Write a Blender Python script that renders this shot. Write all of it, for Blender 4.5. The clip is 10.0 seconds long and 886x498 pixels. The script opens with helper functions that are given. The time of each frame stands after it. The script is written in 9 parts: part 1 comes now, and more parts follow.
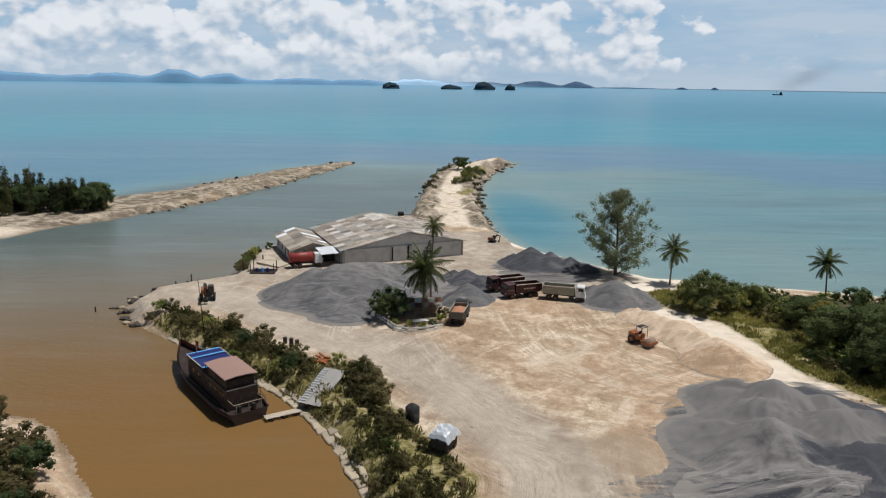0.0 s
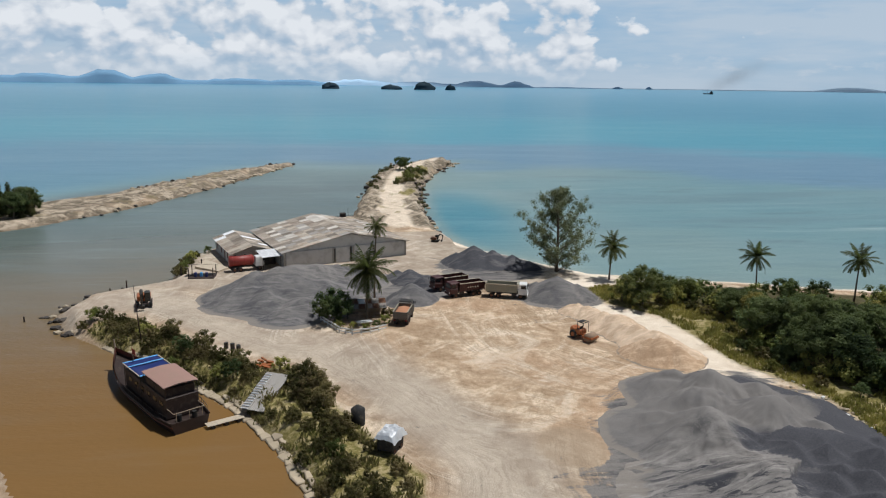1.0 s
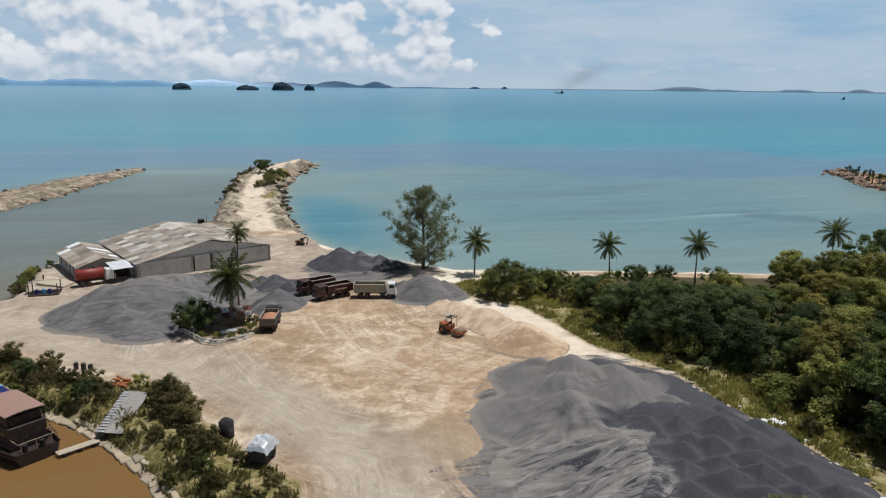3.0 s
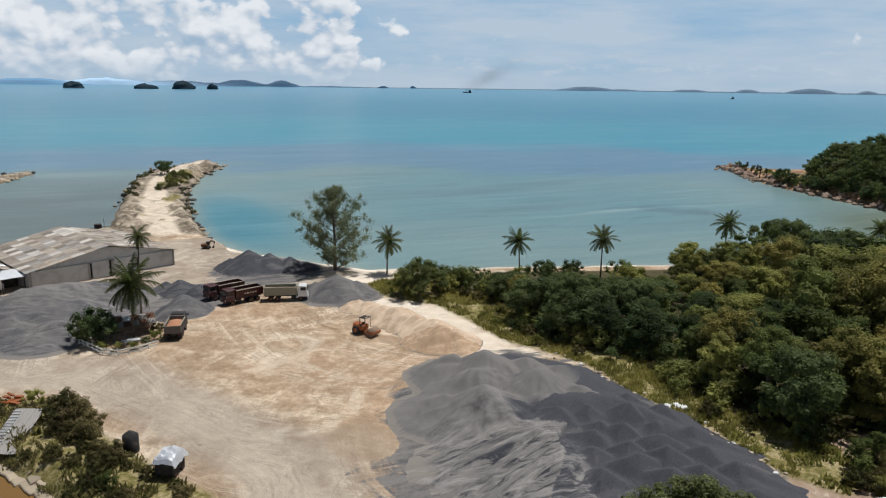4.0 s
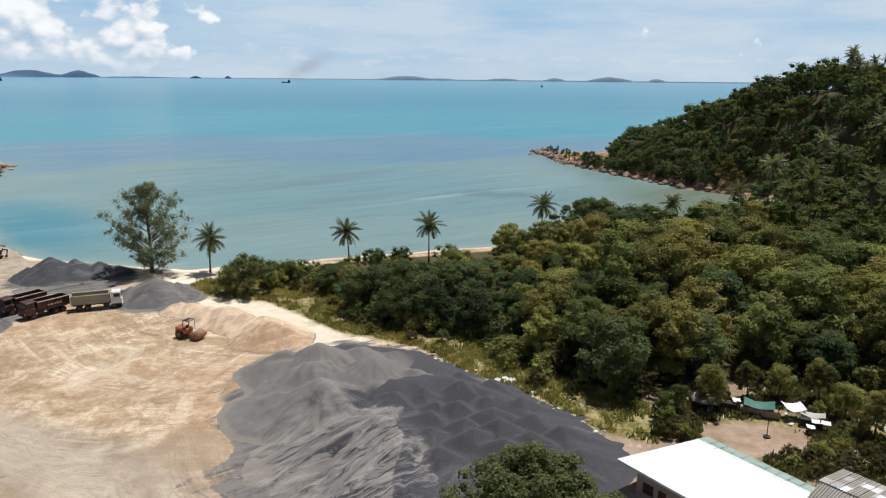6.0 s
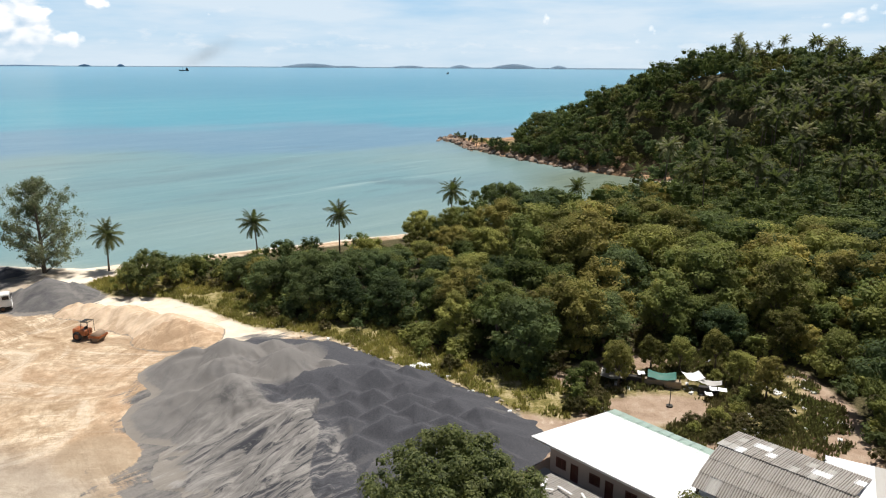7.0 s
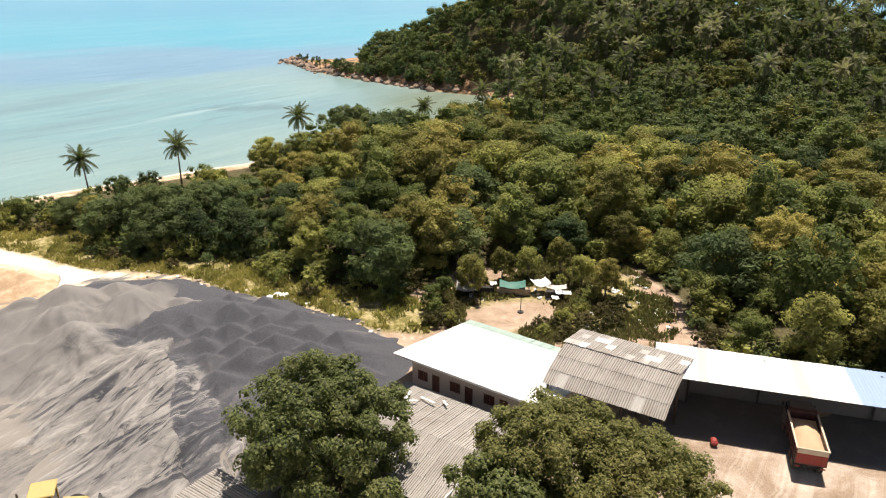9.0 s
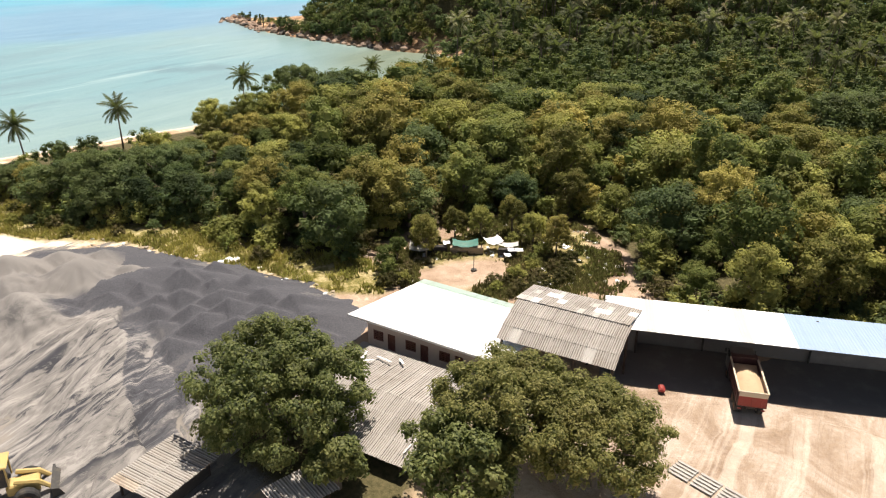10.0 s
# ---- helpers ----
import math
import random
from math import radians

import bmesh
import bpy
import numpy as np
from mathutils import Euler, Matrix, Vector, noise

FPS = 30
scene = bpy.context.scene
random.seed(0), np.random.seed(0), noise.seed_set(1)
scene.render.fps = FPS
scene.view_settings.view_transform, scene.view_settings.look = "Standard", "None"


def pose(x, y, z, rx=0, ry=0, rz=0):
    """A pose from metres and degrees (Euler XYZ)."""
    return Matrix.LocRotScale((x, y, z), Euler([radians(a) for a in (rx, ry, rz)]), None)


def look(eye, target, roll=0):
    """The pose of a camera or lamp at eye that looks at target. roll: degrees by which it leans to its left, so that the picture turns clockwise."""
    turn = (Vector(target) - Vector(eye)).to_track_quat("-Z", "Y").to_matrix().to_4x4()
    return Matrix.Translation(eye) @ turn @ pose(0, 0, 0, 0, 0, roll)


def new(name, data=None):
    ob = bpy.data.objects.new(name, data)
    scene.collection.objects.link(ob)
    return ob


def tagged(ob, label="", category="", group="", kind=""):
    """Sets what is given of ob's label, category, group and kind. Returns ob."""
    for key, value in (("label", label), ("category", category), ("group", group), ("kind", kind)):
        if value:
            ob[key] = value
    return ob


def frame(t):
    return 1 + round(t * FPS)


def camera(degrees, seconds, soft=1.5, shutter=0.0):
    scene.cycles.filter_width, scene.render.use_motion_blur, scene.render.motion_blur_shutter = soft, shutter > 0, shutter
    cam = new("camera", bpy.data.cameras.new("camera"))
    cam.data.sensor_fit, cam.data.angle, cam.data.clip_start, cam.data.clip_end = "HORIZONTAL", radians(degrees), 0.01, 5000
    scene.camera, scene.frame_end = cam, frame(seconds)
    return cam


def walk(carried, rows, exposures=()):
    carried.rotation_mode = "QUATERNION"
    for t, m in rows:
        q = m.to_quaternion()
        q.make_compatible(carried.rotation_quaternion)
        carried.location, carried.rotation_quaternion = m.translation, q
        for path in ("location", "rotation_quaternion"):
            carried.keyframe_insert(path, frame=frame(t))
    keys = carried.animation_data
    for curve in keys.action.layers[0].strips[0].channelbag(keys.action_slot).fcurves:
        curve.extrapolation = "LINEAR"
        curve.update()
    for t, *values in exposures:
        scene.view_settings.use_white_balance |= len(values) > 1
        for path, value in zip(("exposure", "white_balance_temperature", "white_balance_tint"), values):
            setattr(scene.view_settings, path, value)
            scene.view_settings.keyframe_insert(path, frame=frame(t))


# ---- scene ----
cam = camera(63.2, 10.0, 1.15)
PATH = [
    (0, (0.388, -0.163, 40.849), (0.461, 1.785, 40.401), 0.8),
    (0.5, (0.455, -0.209, 40.857), (0.583, 1.736, 40.409), 0.8),
    (1, (0.502, -0.263, 40.858), (0.731, 1.673, 40.412), 0.7),
    (1.5, (0.515, -0.302, 40.869), (0.817, 1.625, 40.423), 0.8),
    (2, (0.546, -0.335, 40.872), (0.93, 1.577, 40.427), 0.7),
    (3.5, (0.613, -0.38, 40.812), (1.314, 1.441, 40.371), 0.6),
    (4, (0.702, -0.368, 40.795), (1.516, 1.404, 40.354), 0.7),
    (4.5, (0.796, -0.351, 40.779), (1.718, 1.367, 40.335), 0.6),
    (5, (0.878, -0.36, 40.75), (1.899, 1.299, 40.298), 0.5),
    (5.5, (0.94, -0.384, 40.71), (2.056, 1.211, 40.252), 0.5),
    (7, (1.035, -0.518, 40.567), (2.422, 0.835, 40.073), 0.3),
    (7.5, (1.045, -0.601, 40.544), (2.503, 0.66, 40.012), 0.2),
    (8, (1.076, -0.707, 40.522), (2.585, 0.468, 39.935), 0.2),
    (8.5, (1.047, -0.783, 40.504), (2.6, 0.302, 39.862), 0.2),
    (9, (0.963, -0.85, 40.488), (2.549, 0.15, 39.794), 0.1),
    (9.5, (0.851, -0.931, 40.466), (2.461, -0.008, 39.72), 0.2),
    (10, (0.74, -0.993, 40.457), (2.358, -0.126, 39.662), 0.2),
]
walk(cam, [(t, look(e, g, r)) for t, e, g, r in PATH],
     exposures=[(0, -0.18, 6000, 10), (2.0, -0.2, 6000, 10), (4.5, -0.14, 6050, 10), (5.7, 0.03, 6150, 10), (7, 0.38, 6380, 10), (8, 0.70, 6750, 12), (9, 0.92, 6850, 13), (10, 1.0, 6900, 13)])

# ---------- world, sun ----------
SUN_AZ, SUN_EL = 80.0, 71.0
world = bpy.data.worlds.new("world")
scene.world = world
world.use_nodes = True
wn = world.node_tree.nodes
sky = wn.new("ShaderNodeTexSky")
sky.sky_type = "NISHITA"
sky.sun_disc = False
sky.sun_elevation = radians(SUN_EL)
sky.sun_rotation = radians(SUN_AZ)
sky.dust_density = 2.0
world.node_tree.links.new(sky.outputs[0], wn["Background"].inputs[0])
wn["Background"].inputs[1].default_value = 0.031
sun_data = bpy.data.lights.new("sun", "SUN")
sun_data.energy = 4.4
sun_data.angle = radians(0.55)
sun_data.color = (1.0, 0.95, 0.87)
sun = new("sun", sun_data)
a, e = radians(SUN_AZ), radians(SUN_EL)
sun.matrix_world = look((200 * math.sin(a) * math.cos(e), 200 * math.cos(a) * math.cos(e), 200 * math.sin(e)), (0, 0, 0))

RNG = np.random.default_rng(7)


# ---------- numeric helpers ----------
def lattice(ix, iy, seed):
    h = np.sin(ix * 127.1 + iy * 311.7 + seed * 74.7) * 43758.5453
    return h - np.floor(h)


def vnoise(x, y, seed=0):
    """Smooth value noise, 0 to 1."""
    ix, iy = np.floor(x), np.floor(y)
    fx, fy = x - ix, y - iy
    fx, fy = fx * fx * (3 - 2 * fx), fy * fy * (3 - 2 * fy)
    lo = lattice(ix, iy, seed) * (1 - fx) + lattice(ix + 1, iy, seed) * fx
    hi = lattice(ix, iy + 1, seed) * (1 - fx) + lattice(ix + 1, iy + 1, seed) * fx
    return lo * (1 - fy) + hi * fy


def fbm(x, y, seed=0, octaves=4):
    total, amp, norm = 0, 1.0, 0
    for k in range(octaves):
        total = total + amp * vnoise(x * 2 ** k, y * 2 ** k, seed + k * 13)
        norm += amp
        amp *= 0.5
    return total / norm


def smooth(v):
    v = np.clip(v, 0, 1)
    return v * v * (3 - 2 * v)


def signed(x, y, poly):
    """Distance to the outline of a polygon, positive inside."""
    best = np.full(x.shape, 1e18)
    inside = np.zeros(x.shape, bool)
    n = len(poly)
    for i in range(n):
        (x0, y0), (x1, y1) = poly[i], poly[(i + 1) % n]
        dx, dy = x1 - x0, y1 - y0
        s = np.clip(((x - x0) * dx + (y - y0) * dy) / (dx * dx + dy * dy), 0, 1)
        best = np.minimum(best, (x - x0 - s * dx) ** 2 + (y - y0 - s * dy) ** 2)
        if dy != 0:
            cross = ((y0 > y) != (y1 > y)) & (x < dx * (y - y0) / dy + x0)
            inside ^= cross
    return np.where(inside, 1, -1) * np.sqrt(best)


def line_dist(x, y, pts):
    """Distance to an open line, and how far along it the nearest point lies (0 to 1)."""
    best, where = np.full(x.shape, 1e9), np.zeros(x.shape)
    for i in range(len(pts) - 1):
        (x0, y0), (x1, y1) = pts[i], pts[i + 1]
        dx, dy = x1 - x0, y1 - y0
        u = np.clip(((x - x0) * dx + (y - y0) * dy) / (dx * dx + dy * dy), 0, 1)
        d = np.hypot(x - x0 - u * dx, y - y0 - u * dy)
        where = np.where(d < best, (i + u) / (len(pts) - 1), where)
        best = np.minimum(best, d)
    return best, where


# ---------- the plan ----------
RIVER_BANK = [(-6, -250), (-6, -20), (-2, 30), (-2, 55), (-4.2, 65), (-5.9, 68.5), (-9.1, 76.4), (-12.6, 82.2), (-15.4, 86.5), (-19.2, 91.5),
              (-27.6, 100.6), (-39.5, 111.4), (-48.5, 119.9), (-52.9, 127.9), (-51.5, 137.7), (-46.1, 141.8), (-38.5, 147.5),
              (-39.5, 167.7), (-35.9, 176.8), (-22, 196), (-2, 216)]
JETTY = [(1.5, 260), (5.8, 304), (13.2, 343), (22.6, 365), (34.9, 389), (44, 400), (50.6, 382), (48.6, 370), (35.2, 333),
         (26.8, 293), (22.8, 255), (21.5, 225), (22.5, 197)]
BEACH = [(27, 180), (38, 166), (51.7, 149), (68, 143), (77, 141), (92, 136), (115, 128), (150, 113), (190, 106), (225, 111), (246, 130)]
HEADLAND = [(244.5, 147.6), (249, 170), (255, 199), (265, 230), (292, 282), (303, 291), (309, 268), (318, 243), (350, 225), (420, 190),
            (480, 80), (480, -250)]
MAINLAND = RIVER_BANK + JETTY + BEACH + HEADLAND
NEAR_BANK = [(-300, 120), (-110, 105), (-70, 90), (-51, 84), (-46.5, 83), (-39.5, 76), (-34, 69), (-32, 65.5), (-28, 55), (-24, 30), (-24, -250), (-300, -250)]
SPIT = [(-107, 186), (-101, 202), (-89.6, 213), (-85, 222.7), (-75.7, 237.7), (-67.8, 257), (-54.3, 293.6), (-45, 328), (-31.7, 373),
        (-34, 380), (-49, 357), (-66, 331), (-78.5, 299), (-88, 277), (-103, 262), (-112, 250), (-135, 245), (-200, 240), (-400, 235), (-400, 150), (-150, 172)]
FOREST = [(50, 133), (57, 127), (63, 118), (63.5, 107), (61, 97), (61.5, 91), (64.5, 86), (68.5, 82), (69.5, 76), (68, 67), (69, 58), (71, 50), (78, 49), (87, 47), (95, 39), (97, 27),
          (90, 19), (82, 15), (76.5, 11), (75.5, 3), (78, -6), (82, -20), (88, -42), (112, -120), (480, -120), (480, 80), (420, 185), (350, 214), (320, 222), (285, 224), (266, 216), (257.5, 199),
          (251, 170), (246.5, 148), (248, 129), (228, 107), (190, 98), (150, 103), (115, 117), (92, 125), (77, 130), (68, 132), (56, 136)]
CLEARING = [(67, 43), (75, 47.5), (86, 47), (95, 38), (97, 28), (90, 20), (80, 16), (70, 18), (66, 25), (66, 36)]
BANK_STRIP = [(-3, 60), (-5, 66), (-8, 74), (-11.5, 80.5), (-14, 85), (-18, 90), (-26.5, 99), (-38, 110), (-44, 117), (-40, 121), (-33, 116), (-24, 106), (-15, 98),
              (-9.5, 97), (-6, 89), (-1, 80), (2.5, 73), (7, 66), (6, 59)]
GRAVEL_FIELD = [(44, 88), (39.4, 87), (30.4, 81), (25, 70), (21.6, 59), (18.5, 50), (17, 40), (20, 30), (36, 30), (45, 38), (55, 40.5), (61.5, 46), (62, 61), (60.5, 79), (53, 89)]
WEED_STRIP = [(45, 133), (45.5, 122.5), (52, 114.5), (53.5, 104), (54.8, 92), (58, 86), (60.3, 80), (60.3, 69), (61.8, 58), (61.5, 46), (64, 41), (70, 42), (72, 50), (70, 90), (66, 125), (56, 136)]


LANE = [(-38, 131), (-30, 125), (-25, 117), (-17, 108), (-7, 101), (3, 92), (10, 80), (13, 66), (12, 50), (10, 30)]
JETTY_TRACK = [(14, 190), (12.5, 225), (12, 255), (13, 285), (17, 320), (25, 350), (36, 378), (43, 396)]


def hill_z(x, y):
    # a ridge behind the cove, steep towards the sea and gentle inland
    dx, dy = x - 296, y - 114
    across, along = dx * 0.34 - dy * 0.94, dx * 0.94 + dy * 0.34   # across grows inland
    sa = np.where(across < 0, 74.3, 112)
    sl = np.where(along < 0, 61, 110)
    z = 37.2 * np.exp(-(across / sa) ** 2 * 0.9 - (along / sl) ** 2 * 0.9)
    z = z + 3.7 * np.exp(-((x - 330) / 90) ** 2 - ((y + 40) / 90) ** 2)
    return z


def ground_z(x, y):
    x, y = np.asarray(x, float), np.asarray(y, float)
    wob = 1.6 * (fbm(x / 5, y / 5, 3) - 0.5)
    m = signed(x, y, MAINLAND) + wob
    s = signed(x, y, SPIT) + wob
    n = signed(x, y, NEAR_BANK) + wob
    beach = (x > 24) & (y > 95)
    width = np.where(beach, 7.0, 3.2)
    jetty = smooth((y - 195) / 15) * (x < 70)
    top = 1.9 + jetty * 1.3 * fbm(x / 6, y / 6, 5)
    rough = jetty * smooth(m / 2) * smooth((line_dist(x, y, JETTY_TRACK)[0] - 2.5) / 4) * (fbm(x / 3.0, y / 3.0, 9) - 0.38) * 4.0
    zm = np.where(m > 0, top * smooth(m / width) ** 0.8 + rough, -3 * smooth(-m / 12))
    srough = smooth((x + 95) / 20) * smooth(s / 2) * (fbm(x / 4, y / 4, 31) - 0.3) * 3.2
    zs = np.where(s > 0, 1.1 * smooth(s / 7) + srough, -3 * smooth(-s / 12))
    zn = np.where(n > 0, 2.0 * smooth(n / 5) + 0.5 * smooth(n / 3) * (fbm(x / 3, y / 3, 21) - 0.5), -3 * smooth(-n / 12))
    z = np.maximum(np.maximum(zm, zs), zn)
    inland = smooth(m / 8)
    z = z + inland * (hill_z(x, y) * smooth(m / 36 + 0.04) + 0.22 * (fbm(x / 14, y / 14, 17) - 0.5) + 0.10 * (fbm(x / 2.5, y / 2.5, 19) - 0.5))
    # yard terrace falls a little towards the berm and the woods
    return z


def gz(x, y):
    return float(ground_z(np.array([x]), np.array([y]))[0])


# ---------- materials ----------
def material(name):
    m = bpy.data.materials.new(name)
    m.use_nodes = True
    return m, m.node_tree.nodes, m.node_tree.links, m.node_tree.nodes["Principled BSDF"]


def mixc(nodes, links, fac, c0, c1, blend="MIX"):
    n = nodes.new("ShaderNodeMix")
    n.data_type = "RGBA"
    n.blend_type = blend
    for sock, v in ((n.inputs[0], fac), (n.inputs[6], c0), (n.inputs[7], c1)):
        if isinstance(v, (int, float)):
            sock.default_value = v
        elif isinstance(v, tuple):
            sock.default_value = (*v, 1)
        else:
            links.new(v, sock)
    return n.outputs[2]


def maths(nodes, links, op, p, q=0.0, clamp=False):
    n = nodes.new("ShaderNodeMath")
    n.operation = op
    n.use_clamp = clamp
    for sock, v in ((n.inputs[0], p), (n.inputs[1], q)):
        if isinstance(v, (int, float)):
            sock.default_value = v
        else:
            links.new(v, sock)
    return n.outputs[0]


def ramp(nodes, links, value, stops):
    n = nodes.new("ShaderNodeValToRGB")
    while len(n.color_ramp.elements) < len(stops):
        n.color_ramp.elements.new(0.5)
    for el, (p, c) in zip(n.color_ramp.elements, stops):
        el.position = p
        el.color = (*c, 1) if isinstance(c, tuple) else (c, c, c, 1)
    links.new(value, n.inputs[0])
    return n.outputs[0]


def noise_tex(nodes, links, scale, detail=4.0, rough=0.55, coord="pos", distort=0.0, stretch=None):
    n = nodes.new("ShaderNodeTexNoise")
    n.inputs["Scale"].default_value = scale
    n.inputs["Detail"].default_value = detail
    n.inputs["Roughness"].default_value = rough
    n.inputs["Distortion"].default_value = distort
    if coord == "pos":
        src = nodes.new("ShaderNodeNewGeometry").outputs["Position"]
    else:
        src = nodes.new("ShaderNodeTexCoord").outputs["Object"]
    if stretch:
        mp = nodes.new("ShaderNodeMapping")
        mp.inputs["Rotation"].default_value = (0, 0, radians(stretch[0]))
        mp.inputs["Scale"].default_value = stretch[1]
        links.new(src, mp.inputs[0])
        src = mp.outputs[0]
    links.new(src, n.inputs["Vector"])
    return n.outputs["Fac"]


def attribute(nodes, name):
    n = nodes.new("ShaderNodeAttribute")
    n.attribute_name = name
    return n.outputs["Fac"]


def bump(nodes, links, bsdf, height, strength, distance=0.1):
    n = nodes.new("ShaderNodeBump")
    n.inputs["Strength"].default_value = strength
    n.inputs["Distance"].default_value = distance
    links.new(height, n.inputs["Height"])
    links.new(n.outputs[0], bsdf.inputs["Normal"])


def plain(name, color, rough=0.6, metal=0.0, wear=0.25, scale=1.5, dirt=(0.25, 0.2, 0.14), random_tone=0.0, coord="obj", bump_by=0.15, dirty=0.35):
    """A surface with a soft stain at one scale and grain at another."""
    m, n, l, b = material(name)
    big = noise_tex(n, l, scale, 5, 0.6, coord)
    fine = noise_tex(n, l, scale * 14, 3, 0.6, coord)
    c = mixc(n, l, ramp(n, l, big, [(0.5, 0.0), (0.78, dirty)]), color, dirt)
    c = mixc(n, l, maths(n, l, "MULTIPLY", fine, wear), c, tuple(v * 0.55 for v in color))
    if random_tone:
        info = n.new("ShaderNodeObjectInfo")
        t = ramp(n, l, info.outputs["Random"], [(0.0, 1 - random_tone), (1.0, 1 + random_tone * 0.6)])
        c = mixc(n, l, 1.0, c, t, "MULTIPLY")
    l.new(c, b.inputs["Base Color"])
    b.inputs["Roughness"].default_value = rough
    b.inputs["Metallic"].default_value = metal
    bump(n, l, b, fine, bump_by, 0.02)
    return m


def leaf_material(name, dark, mid, light, olive, hue_scale=0.11, apart=1.0, gloss=0.12):
    m, n, l, b = material(name)
    geo = n.new("ShaderNodeNewGeometry")
    isl = ramp(n, l, geo.outputs["Random Per Island"], [(0.0, dark), (0.5, mid), (1.0, light)])
    wide = noise_tex(n, l, hue_scale, 2, 0.5, "pos")
    info = n.new("ShaderNodeObjectInfo")
    f = maths(n, l, "ADD", maths(n, l, "MULTIPLY", wide, 0.9), maths(n, l, "MULTIPLY", info.outputs["Random"], 0.45 * apart))
    c = mixc(n, l, ramp(n, l, f, [(0.5, 0.0), (0.85, 0.75)]), isl, olive)
    c = mixc(n, l, 1.0, c, ramp(n, l, info.outputs["Random"], [(0.0, 1 - 0.4 * apart), (1.0, 1 + 0.35 * apart)]), "MULTIPLY")
    c = mixc(n, l, 1.0, c, ramp(n, l, noise_tex(n, l, hue_scale * 1.9, 2, 0.5, "pos"), [(0.32, 1 - 0.38 * apart), (0.68, 1 + 0.4 * apart)]), "MULTIPLY")
    l.new(c, b.inputs["Base Color"])
    b.inputs["Roughness"].default_value = 0.6
    b.inputs["Specular IOR Level"].default_value = gloss
    tr = n.new("ShaderNodeBsdfTranslucent")
    l.new(mixc(n, l, 0.45, c, (0.20, 0.26, 0.06)), tr.inputs[0])
    mx = n.new("ShaderNodeMixShader")
    mx.inputs[0].default_value = 0.45
    l.new(b.outputs[0], mx.inputs[1])
    l.new(tr.outputs[0], mx.inputs[2])
    l.new(mx.outputs[0], n["Material Output"].inputs[0])
    return m


def ground_material():
    m, n, l, b = material("yard_ground")
    fine = noise_tex(n, l, 2.2, 6, 0.65)
    mid = noise_tex(n, l, 0.22, 5, 0.6, distort=0.6)
    broad = noise_tex(n, l, 0.045, 4, 0.55)
    sand = ramp(n, l, mid, [(0.32, (0.29, 0.195, 0.115)), (0.5, (0.51, 0.38, 0.255)), (0.66, (0.80, 0.66, 0.49))])
    orange = mixc(n, l, ramp(n, l, broad, [(0.48, 0.0), (0.62, 0.55)]), sand, (0.49, 0.325, 0.205))
    # wheel ruts, drawn out along curving lines
    def streaks(u_name, v_name, across, lengthwise, w):
        cv = n.new("ShaderNodeCombineXYZ")
        l.new(maths(n, l, "ADD", maths(n, l, "MULTIPLY", attribute(n, u_name), across), maths(n, l, "MULTIPLY", mid, w)), cv.inputs[0])
        l.new(maths(n, l, "MULTIPLY", attribute(n, v_name), lengthwise), cv.inputs[1])
        t = n.new("ShaderNodeTexNoise")
        t.inputs["Scale"].default_value = 1.0
        t.inputs["Detail"].default_value = 6.0
        t.inputs["Roughness"].default_value = 0.68
        l.new(cv.outputs[0], t.inputs["Vector"])
        return t.outputs["Fac"]

    rut_a = streaks("bend_a", "run_a", 1.0, 0.022, 1.5)
    rut_b = streaks("bend_b", "run_b", 0.9, 0.03, 1.8)
    where = ramp(n, l, noise_tex(n, l, 0.06, 3, 0.5), [(0.45, 0.0), (0.55, 1.0)])
    rut = n.new("ShaderNodeMix")
    l.new(where, rut.inputs[0])
    l.new(rut_a, rut.inputs[2])
    l.new(rut_b, rut.inputs[3])
    rut = rut.outputs[0]
    driven = maths(n, l, "MULTIPLY", attribute(n, "driven"), ramp(n, l, noise_tex(n, l, 0.11, 4, 0.6), [(0.40, 0.0), (0.62, 1.0)]))
    ruts = maths(n, l, "MULTIPLY", ramp(n, l, rut, [(0.50, 0.0), (0.60, 1.0)]), driven)
    pale_rut = maths(n, l, "MULTIPLY", ramp(n, l, rut, [(0.35, 1.0), (0.45, 0.0)]), driven)
    # single wheel tracks, thin lines that follow the haul lines
    def lines(v, at, w):
        return ramp(n, l, maths(n, l, "ABSOLUTE", maths(n, l, "SUBTRACT", v, at)), [(0.0, 1.0), (w, 0.0)])

    rut_c = streaks("bend_c", "run_c", 0.55, 0.02, 0.6)
    single = maths(n, l, "MAXIMUM", maths(n, l, "MAXIMUM", lines(rut_a, 0.47, 0.02), lines(rut_b, 0.52, 0.02)), maths(n, l, "MAXIMUM", lines(rut_c, 0.5, 0.018), lines(rut_c, 0.57, 0.018)))
    single = maths(n, l, "MULTIPLY", single, driven)
    swath = maths(n, l, "MULTIPLY", ramp(n, l, rut_c, [(0.54, 0.0), (0.62, 1.0)]), driven)
    # clods and mottled damp patches, then the ruts
    clods = noise_tex(n, l, 1.1, 8, 0.75)
    orange = mixc(n, l, ramp(n, l, clods, [(0.36, 0.55), (0.50, 0.0)]), orange, (0.25, 0.18, 0.11))
    orange = mixc(n, l, ramp(n, l, clods, [(0.54, 0.0), (0.68, 0.5)]), orange, (0.76, 0.63, 0.48))
    damp = noise_tex(n, l, 0.075, 7, 0.7, distort=1.6)
    orange = mixc(n, l, ramp(n, l, damp, [(0.50, 0.0), (0.62, 0.65)]), orange, (0.31, 0.215, 0.135))
    orange = mixc(n, l, ramp(n, l, damp, [(0.36, 0.55), (0.46, 0.0)]), orange, (0.74, 0.64, 0.51))
